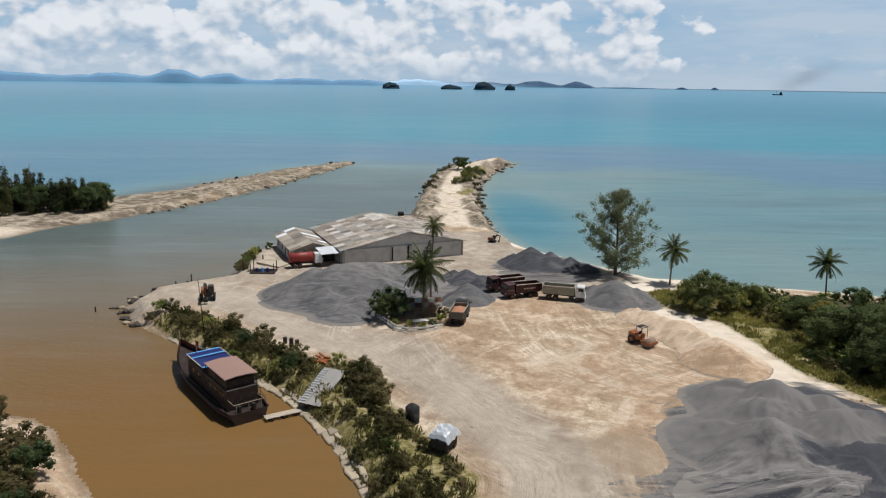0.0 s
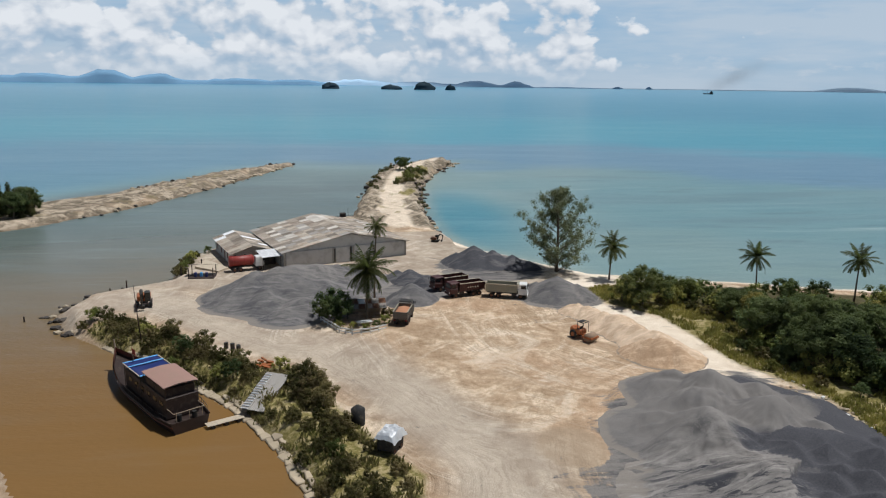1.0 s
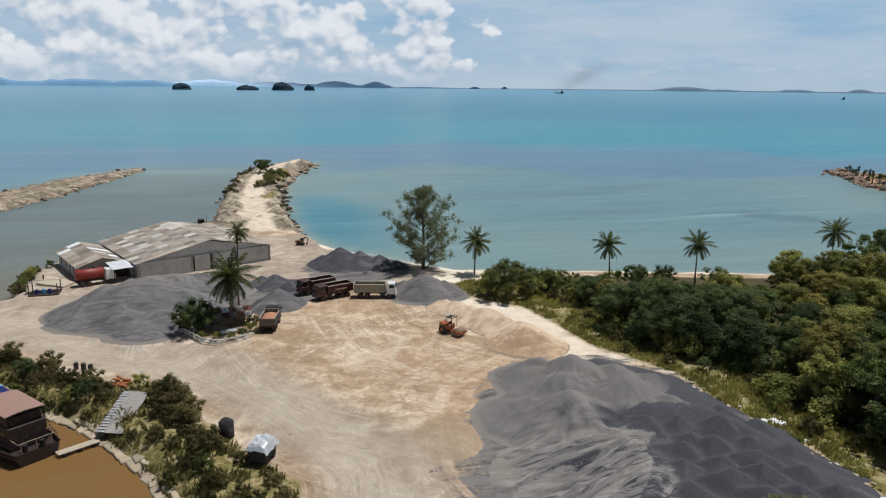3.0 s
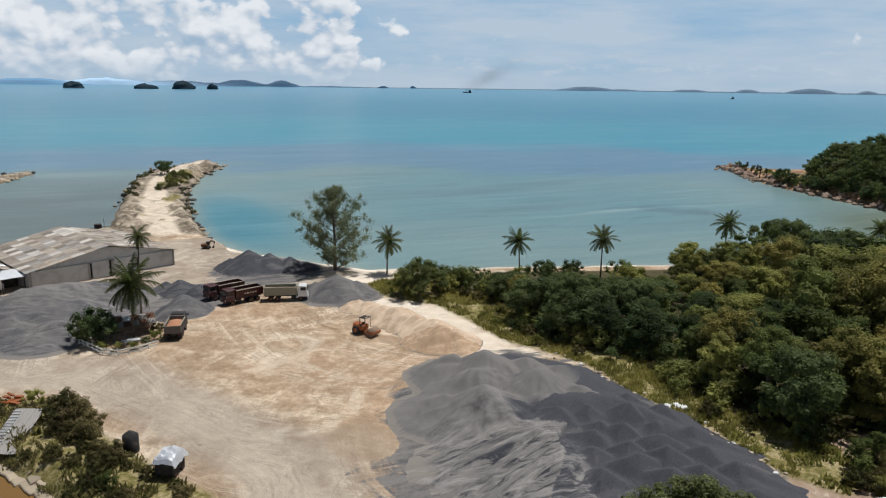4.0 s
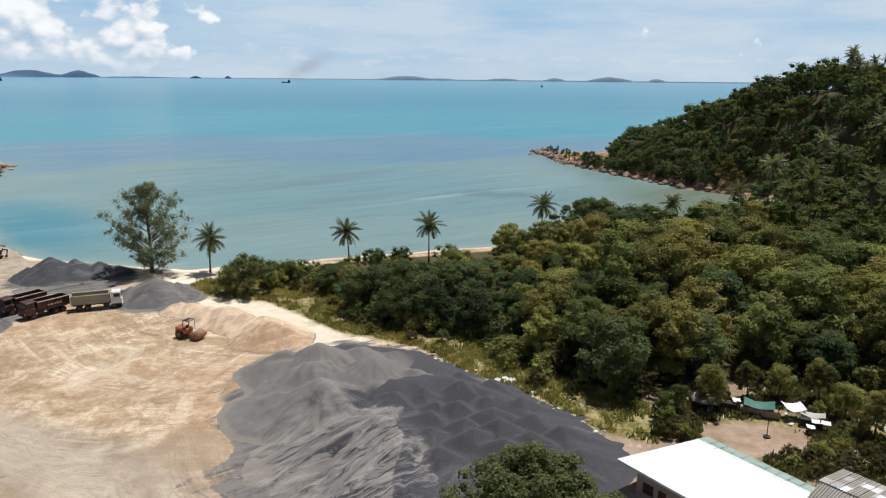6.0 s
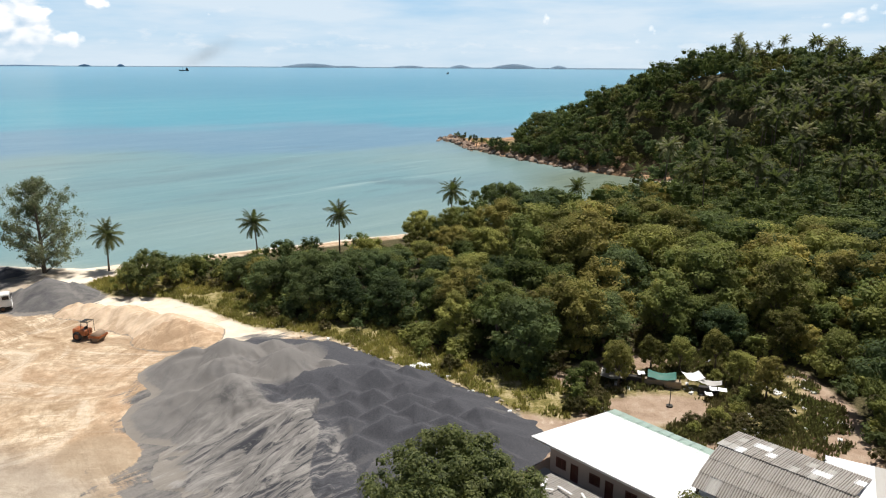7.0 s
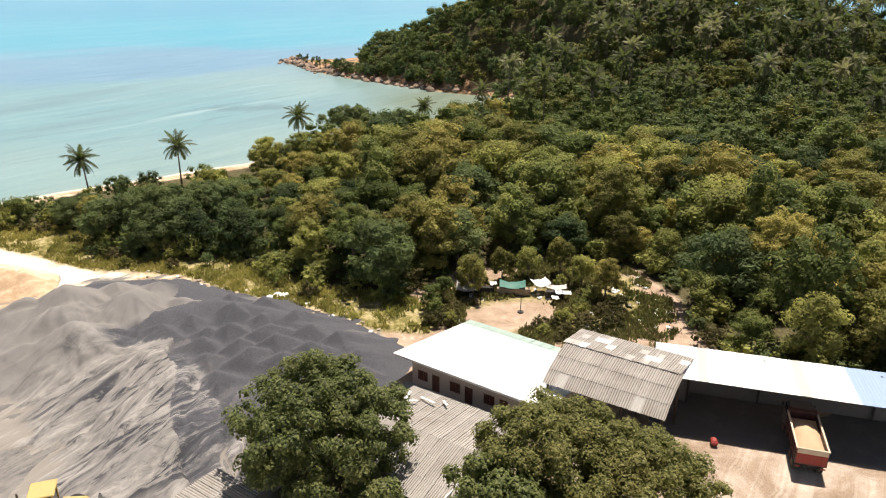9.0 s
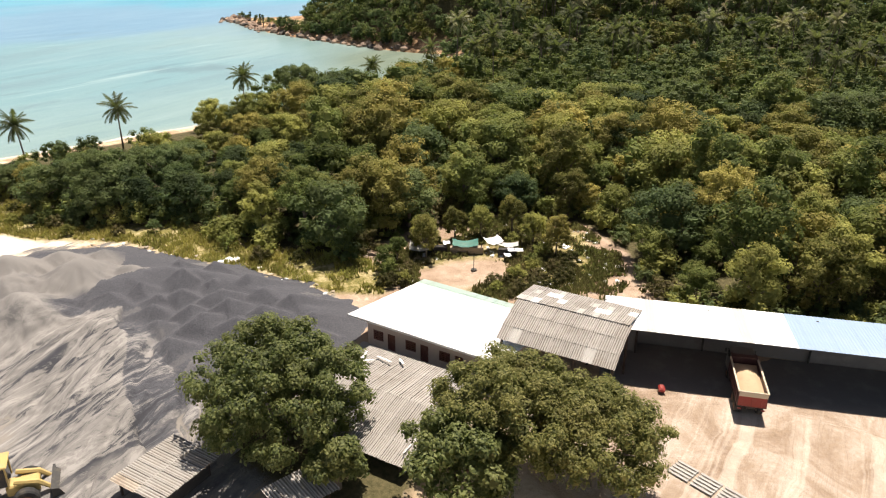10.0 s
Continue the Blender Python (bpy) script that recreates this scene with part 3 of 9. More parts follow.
class Geo:
    """Collects shaped pieces of one part into one mesh."""

    def __init__(self):
        self.v, self.f = [], []

    def add(self, verts, faces, m=None):
        o = len(self.v)
        for p in verts:
            self.v.append(tuple(m @ Vector(p)) if m is not None else tuple(p))
        self.f += [tuple(o + i for i in q) for q in faces]
        return self

    def box(self, c, s, ch=0.03, m=None, taper=1.0):
        """A box with chamfered edges; taper narrows its top."""
        hx, hy, hz = (max(v / 2, 1e-4) for v in s)
        ch = min(ch, hx * 0.8, hy * 0.8, hz * 0.8)
        prof = [(-hz, ch), (-hz + ch, 0), (hz - ch, 0), (hz, ch)]
        rings, verts = [], []
        for z, inset in prof:
            k = 1 if z < 0 else taper
            x, y, q = (hx - inset) * k, (hy - inset) * k, ch * 0.7
            pts = [(-x + q, -y), (x - q, -y), (x, -y + q), (x, y - q), (x - q, y), (-x + q, y), (-x, y - q), (-x, -y + q)]
            rings.append([len(verts) + i for i in range(8)])
            verts += [(c[0] + px, c[1] + py, c[2] + z) for px, py in pts]
        faces = [tuple(reversed(rings[0])), tuple(rings[-1])]
        for r0, r1 in zip(rings, rings[1:]):
            faces += [(r0[i], r0[(i + 1) % 8], r1[(i + 1) % 8], r1[i]) for i in range(8)]
        return self.add(verts, faces, m)

    def tube(self, pts, radii, n=8, m=None, caps=True):
        pts = [Vector(p) for p in pts]
        if not isinstance(radii, (list, tuple)):
            radii = [radii] * len(pts)
        verts, faces = [], []
        for i, p in enumerate(pts):
            d = (pts[min(i + 1, len(pts) - 1)] - pts[max(i - 1, 0)]).normalized()
            ref = Vector((0, 0, 1)) if abs(d.z) < 0.9 else Vector((1, 0, 0))
            s = d.cross(ref).normalized()
            t = s.cross(d)
            for k in range(n):
                w = 2 * math.pi * k / n
                verts.append(p + (s * math.cos(w) + t * math.sin(w)) * radii[i])
        for i in range(len(pts) - 1):
            for k in range(n):
                faces.append((i * n + k, i * n + (k + 1) % n, (i + 1) * n + (k + 1) % n, (i + 1) * n + k))
        if caps:
            faces += [tuple(range(n - 1, -1, -1)), tuple(range((len(pts) - 1) * n, len(pts) * n))]
        return self.add(verts, faces, m)

    def slab(self, outline, thick, m=None):
        """A plate: outline of 3D points, thickened downwards."""
        n = len(outline)
        verts = [Vector(p) for p in outline] + [Vector(p) - Vector((0, 0, thick)) for p in outline]
        faces = [tuple(range(n)), tuple(range(2 * n - 1, n - 1, -1))]
        faces += [(i, n + i, n + (i + 1) % n, (i + 1) % n) for i in range(n)]
        return self.add(verts, faces, m)

    def mesh(self, name, mat, shade=False):
        return raw_mesh(name, self.v, self.f, mat, shade)


def part(name, geo, mat, parent, label="", shade=False):
    return put(name, geo.mesh(name, mat, shade), parent, label)


# ---------- ground, sea, sky ----------
def spaced(a, b, fine0, fine1, step, grow=1.12):
    out = list(np.arange(fine0, fine1 + 1e-6, step))
    s, p = step, fine1
    while p < b:
        s *= grow
        p += s
        out.append(min(p, b))
    s, p = step, fine0
    while p > a:
        s *= grow
        p -= s
        out.insert(0, max(p, a))
    return np.array(sorted(set(out)))


def grid_mesh(name, xs, ys, mat):
    gx, gy = np.meshgrid(xs, ys)
    nx, ny = len(xs), len(ys)
    idx = np.arange(nx * ny).reshape(ny, nx)
    faces = np.stack([idx[:-1, :-1], idx[:-1, 1:], idx[1:, 1:], idx[1:, :-1]], -1).reshape(-1, 4)
    return gx.ravel(), gy.ravel(), faces


def build_ground():
    xs = spaced(-3000, 3000, -56, 112, 0.7, 1.045)
    ys = spaced(-600, 4000, 28, 190, 0.7, 1.04)
    x, y, faces = grid_mesh("ground", xs, ys, M_GROUND)
    z = ground_z(x, y)
    far = np.hypot(x, y) > 600
    z = np.where(far, -4.0, z)
    keep = np.hypot(x, y) < 4300
    me = raw_mesh("ground", np.stack([x, y, z], 1), faces[keep[faces].all(1)], M_GROUND, True)
    d = fbm(x / 6, y / 6, 41) - 0.5
    m = signed(x, y, MAINLAND)
    forest = smooth(signed(x, y, FOREST) / 3 + 0.5) * (1 - smooth(signed(x, y, CLEARING) / 3 + 0.5))
    weeds = np.maximum(smooth(signed(x, y, WEED_STRIP) / 3 + 0.5), smooth(signed(x, y, BANK_STRIP) / 2 + 0.5))
    weeds = np.maximum(weeds, smooth(signed(x, y, NEAR_BANK) / 3 - 1.5))
    weeds = np.maximum(weeds, 0.55 * smooth((fbm(x / 4, y / 4, 55) - 0.55) * 8) * smooth((y - 200) / 15) * (x < 70))
    weeds = np.maximum(weeds, 0.75 * smooth(signed(x, y, [(66, 32), (72, 26), (80, 19), (94, 26), (92, 37), (84, 41), (80, 45), (68, 46), (64, 42), (70, 41), (76, 38), (80, 33), (77, 29), (70, 33)]) / 3 + 0.5))
    weeds = np.maximum(weeds, 0.8 * smooth((fbm(x / 6, y / 6, 58) - 0.46) * 9) * smooth(signed(x, y, SPIT) / 2 - 0.6) * smooth((x + 110) / 10) * (x < -20))
    weeds = np.clip(weeds + d * 0.35, 0, 1) * (weeds > 0.02)
    bank = signed(x, y, BANK_STRIP)
    lane, lane_u = line_dist(x, y, LANE)
    set_float(me, "bend_a", bank + 0.6 * lane)
    set_float(me, "run_a", lane_u * 130)
    set_float(me, "puddle", smooth((1.15 - np.hypot((x - 23.6) / 3.6, (y - 70.5) / 4.2) + 0.5 * d) * 5))
    set_float(me, "lane", smooth(1.5 - lane / 3.6 + 1.0 * d))
    set_float(me, "bend_b", np.hypot(x - 52, y - 64))
    set_float(me, "run_b", np.arctan2(x - 52, y - 64) * 30)
    set_float(me, "bend_c", np.hypot(x - 62, y - 118) + 6 * fbm(x / 30, y / 30, 71))
    set_float(me, "run_c", np.arctan2(x - 62, y - 118) * 40)
    yard_edge = signed(x, y, [(60, 42), (53, 42), (53, 36), (50, 20), (60, 20), (64, 10), (78, -40), (200, -40), (200, 60), (64, 60)])
    set_float(me, "dirt", smooth(yard_edge / 2 + 0.5))
    near_yard = smooth((32 - y) / 8) * smooth((x - 40) / 6)
    set_float(me, "cream", near_yard)
    gf = smooth(signed(x, y, GRAVEL_FIELD) / 4 + 0.5)
    set_float(me, "driven", (1 - 0.6 * near_yard) * (1 - 0.85 * gf) * (1 - smooth(yard_edge / 2 + 0.5)))
    # earth below the shade trees, darkened to paint in their shade
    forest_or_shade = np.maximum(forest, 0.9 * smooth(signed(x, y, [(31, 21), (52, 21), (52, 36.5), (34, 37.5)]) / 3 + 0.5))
    set_float(me, "soil_shade", forest_or_shade)
    road = smooth(1.4 - np.abs(signed(x, y, BANK_STRIP) + 9) / 7) * (x < 25) + smooth((y - 128) / 14) * (y < 190) * (x < 50)
    set_float(me, "road", np.clip(road, 0, 1) * 0.62)
    spill = [(-10, 130, 15), (10, 136, 11), (29, 151, 13), (38, 128, 10)]
    g = np.zeros_like(x)
    for px, py, r in spill:
        g = np.maximum(g, smooth((r - np.hypot(x - px, y - py)) / (r * 0.35) + 0.2))
    g = np.maximum(g, smooth(signed(x, y, GRAVEL_FIELD) / 11 + 0.45))
    puddle = smooth((1.15 - np.hypot((x - 23.6) / 3.6, (y - 70.5) / 4.2) + 0.5 * d) * 5)
    set_float(me, "gravel", g * (1 - puddle) * (1.0 + d * 0.6) * (1 - forest) * (y < 185))
    edge_pale = np.exp(-((signed(x, y, WEED_STRIP) + 4) / 4.5) ** 2) * smooth((y - 82) / 6) + np.exp(-((signed(x, y, WEED_STRIP) + 1) / 1.2) ** 2) * 0.5 * (fbm(x / 3, y / 3, 66) > 0.48)
    beach = smooth((9 - m) / 4) * (m > -3) * (x > 24) * (x < 240) * (y > 95) * (y < 185)
    spit = smooth(signed(x, y, SPIT) / 3 + 0.5)
    jetty = smooth((y - 190) / 12) * (x < 70)
    set_float(me, "pale", np.clip(edge_pale * 0.9 + beach + spit * (0.6 - 0.42 * smooth((x + 100) / 15)) + jetty * 0.6 * smooth(m / 4), 0, 1) * (1 - forest))
    rock = smooth((10 - m) / 4) * (x > 240) * (m > -4) * (y > 90) * (y < 300)
    tip = (x > 240) * (y > 116) * (1 - forest) * (m > -3)
    rock = np.maximum(rock, tip * smooth((fbm(x / 7, y / 7, 63) - 0.36) * 6 + smooth((4 - m) / 3)))
    weeds = np.maximum(weeds, tip * 0.8)
    set_float(me, "red", (x > 200) * 1.0)
    rock = np.maximum(rock, 0.5 * smooth((5.5 - m) / 3) * jetty * (d > -0.02))
    sp = signed(x, y, SPIT)
    rub = fbm(x / 5, y / 5, 91)
    rock = np.maximum(rock, 1.0 * smooth((rub - 0.33) * 7 + smooth((5 - sp) / 4) * 0.5) * smooth((x + 92) / 14) * (sp > -1) * (x < -20))
    rock = np.maximum(rock, 0.9 * smooth((9.0 - m) / 4) * jetty * smooth((rub - 0.30) * 7))
    track = line_dist(x, y, JETTY_TRACK)[0]
    rock = np.maximum(rock, jetty * smooth((track - 3.5 + 6 * d) / 3) * (0.55 + 0.45 * smooth((rub - 0.4) * 6)))
    for px, py, rx, ry in ((25, 318, 4.5, 24), (8, 318, 3, 22), (18, 258, 3, 7)):
        weeds = np.maximum(weeds, smooth((1.25 - np.hypot((x - px - 0.25 * (y - py)) / rx, (y - py) / ry) + 1.2 * d) * 3))
        rock = rock * (1 - 0.8 * smooth((1.2 - np.hypot((x - px - 0.25 * (y - py)) / rx, (y - py) / ry) + 1.2 * d) * 3))
    set_float(me, "weeds", weeds * (1 - forest))
    set_float(me, "rock", np.clip(rock, 0, 1))
    set_float(me, "wet", smooth((0.45 - z) / 0.4) * np.where((x > 24) & (y > 95) & (x < 235) & (y < 185), 0.15, 0.9))
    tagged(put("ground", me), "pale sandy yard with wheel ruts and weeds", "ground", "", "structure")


def build_sea():
    radii = [12.0]
    while radii[-1] < 4850:
        radii.append(min(radii[-1] * 1.018 + 0.25, 4850))
    radii = np.array(radii)
    az = np.radians(np.concatenate([np.arange(-60, 100, 0.45), np.arange(100, 300, 6)]))
    rr, aa = np.meshgrid(radii, az)
    x, y = rr * np.sin(aa), rr * np.cos(aa)
    r = rr
    z = 25.4 * np.clip((r - 2200) / 2450, 0, 1.1) ** 1.6      # the far sea meets the skyline at its true height
    na, nr = len(az), len(radii)
    idx = np.arange(na * nr).reshape(na, nr)
    nxt = np.roll(idx, -1, 0)
    faces = np.stack([idx[:, :-1], idx[:, 1:], nxt[:, 1:], nxt[:, :-1]], -1).reshape(-1, 4)
    me = raw_mesh("water", np.stack([x.ravel(), y.ravel(), z.ravel()], 1), faces, M_WATER, True)

    def col(r0, g0, b0):
        return np.array([r0, g0, b0])

    ww = (fbm(x / 60, y / 30, 77) - 0.5)
    shore = -signed(x, y, MAINLAND)
    t = r[..., None] + 0 * ww[..., None]
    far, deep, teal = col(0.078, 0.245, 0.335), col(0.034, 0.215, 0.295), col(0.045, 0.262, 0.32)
    violet, shallow, pale = col(0.125, 0.222, 0.288), col(0.165, 0.268, 0.258), col(0.222, 0.285, 0.25)

    def blend(c0, c1, v):
        return c0 * (1 - v[..., None]) + c1 * v[..., None]

    q = shore + 120 * ww
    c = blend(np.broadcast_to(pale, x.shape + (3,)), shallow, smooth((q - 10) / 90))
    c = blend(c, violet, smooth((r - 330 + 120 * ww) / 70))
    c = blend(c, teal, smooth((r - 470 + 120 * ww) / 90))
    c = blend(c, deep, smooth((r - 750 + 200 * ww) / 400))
    # beyond 1500 m the tone pales: distance haze put into the water colour
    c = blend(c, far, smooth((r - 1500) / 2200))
    # the lee of the long jetty is clear and deeper
    lee = smooth(1.25 - np.hypot((x - 33) / 22, (y - 225) / 62))
    c = blend(c, col(0.035, 0.205, 0.245), lee * smooth(shore / 3) * 0.9)
    # silt: brown in the creek, grey-green off its mouth
    west = smooth((24 - x + (y - 180) * 0.10) / 22)
    beyond = np.where(x < -32, y - (262 + (x + 107) * 1.62), y - 385)
    mouth = west * smooth((430 - y + 60 * ww) / 160) * (1 - smooth((beyond + 12) / 40))
    c = blend(c, col(0.128, 0.15, 0.13), mouth * 0.95)
    creek = west * smooth((262 - y + 0.36 * x + 60 * ww) / 175)
    c = blend(c, col(0.215, 0.122, 0.042), creek)
    c = blend(c, col(0.085, 0.215, 0.285), smooth((-20 - x) / 60) * smooth(beyond / 60) * smooth((700 - r) / 250) * 0.8)
    sand = smooth((6 - shore) / 6) * (x > 24) * (y > 90)
    c = blend(c, col(0.33, 0.34, 0.26), sand * 0.6)
    cove = smooth((60 - np.hypot(x - 235, y - 128)) / 40)
    c = blend(c, col(0.20, 0.20, 0.12), cove * 0.7)
    c = c * 0.92 * (1 - (1 - np.array([0.86, 0.98, 1.07])) * (1 - creek[..., None]))
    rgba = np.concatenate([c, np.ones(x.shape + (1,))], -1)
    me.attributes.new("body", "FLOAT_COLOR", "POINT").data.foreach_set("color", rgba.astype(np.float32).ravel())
    reef = smooth((r - 150) / 60) * smooth((420 - r) / 80) * (x > 40) * smooth((shore - 20) / 40)
    # one broad weed bed off the palms
    ux, uy = (x - 175) * 0.85 - (y - 188.5) * 0.53, (x - 175) * 0.53 + (y - 188.5) * 0.85
    bed = smooth((1.0 - np.hypot(ux / 15, uy / 9) + 1.2 * (fbm(x / 9, y / 9, 88) - 0.5)) * 3)
    set_float(me, "weed_bed", bed.ravel())
    set_float(me, "open_sea", (1 - 0.8 * creek).ravel())
    set_float(me, "reef", reef.ravel() * 0.8)
    tagged(put("water", me), "brown creek water running out into turquoise sea", "water", "", "structure")


def build_sky():
    n = 240
    els = [-0.6, 0.0, 1, 2, 4, 6, 8, 10, 12, 14, 16]
    R = 4800
    verts, uvs = [], []
    for i in range(n + 1):
        w = -180 + 360 * i / n
        for el in els:
            z = 41 + R * math.tan(radians(el))
            verts.append((R * math.sin(radians(w)), R * math.cos(radians(w)), z))
            uvs.append((w, el))
    k = len(els)
    faces = np.array([(i * k + j, i * k + j + 1, (i + 1) * k + j + 1, (i + 1) * k + j) for i in range(n) for j in range(k - 1)])
    me = raw_mesh("sky_backdrop", verts, faces, M_SKY)
    lay = me.uv_layers.new(name="angles")
    lay.data.foreach_set("uv", np.array(uvs, np.float32)[faces.ravel()].ravel())
    tagged(put("backdrop", me), "hazy blue sky with heaped white clouds", "sky", "", "structure")


def azel(az, r, z):
    return (r * math.sin(radians(az)), r * math.cos(radians(az)), z)


def ridge(name, az0, az1, r, peaks, mat, label, base=24.0):
    """A distant range: peaks are (azimuth, width, height) in degrees and metres."""
    n = 90
    verts = []
    for i in range(n + 1):
        az = az0 + (az1 - az0) * i / n
        h = max([hh * max(0, 1 - abs((az - pa) / pw) ** 1.7) for pa, pw, hh in peaks] + [0])
        h = h * (0.86 + 0.28 * vnoise(np.array([az * 2.1]), np.array([r * 0.01]), 3)[0]) * min(1, min(i, n - i) / 4)
        for d, k in ((-40, 0.0), (-20, 0.62), (0, 1.0), (40, 0.0)):
            verts.append(azel(az, r + d, base - 6 + (h + 6) * k))
    faces = np.array([(i * 4 + j, (i + 1) * 4 + j, (i + 1) * 4 + j + 1, i * 4 + j + 1) for i in range(n) for j in range(3)])
    return tagged(put(name, raw_mesh(name, verts, faces, mat, True)), label, "hills", "", "structure")


build_ground()
build_sea()
build_sky()
# ranges on the skyline, their haze painted in as blue and pale tones
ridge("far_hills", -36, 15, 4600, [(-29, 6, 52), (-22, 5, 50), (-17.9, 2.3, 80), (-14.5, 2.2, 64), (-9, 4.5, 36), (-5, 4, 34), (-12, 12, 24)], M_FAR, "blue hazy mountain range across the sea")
ridge("far_hills", -12, 20, 4700, [(0, 4, 42), (4.5, 4, 30), (9.2, 2.2, 40), (12.2, 1.5, 38), (6, 9, 20), (16, 4, 8)], M_FAR_PALE, "jagged hills on the skyline, coloured pale for haze")
ridge("far_hills", 31.5, 40, 4650, [(35.6, 2.6, 24), (38, 2, 12)], M_FAR_HAZE, "low island on the skyline, coloured pale for haze")
ridge("far_hills", 41, 45.2, 4650, [(43, 1.6, 15)], M_FAR_HAZE, "low island on the skyline, coloured pale for haze")
ridge("far_hills", 45.8, 48.2, 4650, [(47, 1.0, 19)], M_FAR_HAZE, "low island on the skyline, coloured pale for haze")
ridge("far_hills", 48.6, 53.4, 4650, [(51.1, 1.9, 26)], M_FAR_HAZE, "low island on the skyline, coloured pale for haze")
ridge("far_hills", 53.6, 55.6, 4650, [(54.5, 0.8, 17)], M_FAR_HAZE, "low island on the skyline, coloured pale for haze")
ridge("far_hills", 19.2, 20.6, 4650, [(19.9, 0.5, 12)], M_FAR, "tiny island on the skyline, coloured pale for haze")
ridge("far_hills", 21.8, 22.7, 4650, [(22.2, 0.3, 16)], M_FAR, "tiny island on the skyline, coloured pale for haze")


def islet(az, width, height, seed, twin=0.0):
    """A steep limestone islet: a lumpy dome with cliffs at the waterline."""
    rng = np.random.default_rng(seed)
    R = 3750
    n, k = 26, 7
    verts = []
    for j in range(k + 1):
        u = j / k
        for i in range(n):
            w = 2 * math.pi * i / n
            rad = width / 2 * (1 - u ** 2.2) ** 0.5 * (0.85 + 0.3 * vnoise(np.array([w * 1.3 + seed]), np.array([u * 3]), seed)[0])
            z = height * u * (0.8 + 0.4 * vnoise(np.array([3 + math.cos(w) * 1.5]), np.array([5 + math.sin(w) * 1.5]), seed)[0])
            if twin and abs(math.cos(w) + 0.35) < twin:
                z *= 0.6
            verts.append((rad * math.cos(w), rad * 0.6 * math.sin(w), z))
    faces = [(j * n + i, j * n + (i + 1) % n, (j + 1) * n + (i + 1) % n, (j + 1) * n + i) for j in range(k) for i in range(n)]
    x, y, z = azel(az, R, 11.6)
    ob = put("islet", raw_mesh("islet", verts, faces, M_ISLET, True), m=pose(x, y, z, 0, 0, -az))
    tagged(ob, "steep dark limestone islet with scrub", "islet", "islets")


islet(-2.1, 92, 30, 1, 0.25)
islet(2.6, 108, 25, 2)
islet(5.2, 108, 37, 3)
islet(7.2, 52, 26, 4)


# ---------- heaps ----------
def heap(name, x0, x1, y0, y1, cones, mat, label, step=0.45, rough=0.14, seed=1, slope=0.62, category="gravel heap"):
    """Tipped loads: cones (x, y, height, tone, slope) run together into one heap."""
    xs, ys = np.arange(x0, x1, step), np.arange(y0, y1, step)
    x, y, faces = grid_mesh(name, xs, ys, mat)
    wx = x + 0.9 * (fbm(x / 3.2, y / 3.2, seed) - 0.5)
    wy = y + 0.9 * (fbm(x / 3.2, y / 3.2, seed + 5) - 0.5)
    h = np.full(x.shape, -1.0)
    tone, second = np.zeros_like(x), np.full(x.shape, -9.0)
    for cx, cy, ch, ct, cs in cones:
        d = np.sqrt((wx - cx) ** 2 + (wy - cy) ** 2 + 0.05)
        if ch < 1.75 and cs < 0.3:
            continue
        v = ch - cs * d
        tone = np.where(v > h, ct, tone)
        second = np.maximum(second, np.minimum(h, v))
        h = np.maximum(h, v)
    # paler fines gather along the seams between the loads
    tone = tone + 0.45 * np.exp(-((h - second) / 0.13) ** 2) * (h > 0.5)
    ridged = 1 - np.abs(2 * fbm((x + y) / 2.4, (x - y) / 0.9, seed + 9) - 1)
    h = h + rough * (2.2 * (fbm(x / 1.3, y / 1.3, seed + 7) - 0.5) + 1.6 * (ridged - 0.7)) * smooth(h / 0.6)
    base = ground_z(x, y)
    z = np.where(h > -0.12, base + h, base - 0.15)
    keep = (h > -0.12)[faces].any(1)
    used = np.unique(faces[keep])
    remap = np.full(len(x), -1)
    remap[used] = np.arange(len(used))
    cx, cy = (x0 + x1) / 2, (y0 + y1) / 2
    me = raw_mesh(name, np.stack([x - cx, y - cy, z - 1.8], 1)[used], remap[faces[keep]], mat, True)
    set_float(me, "tone", tone[used])
    set_float(me, "scraped", np.full(len(used), 0.3))
    set_float(me, "depth", smooth(h / 0.5)[used] * 2)
    return tagged(put(name, me, m=pose(cx, cy, 1.8)), label, category)


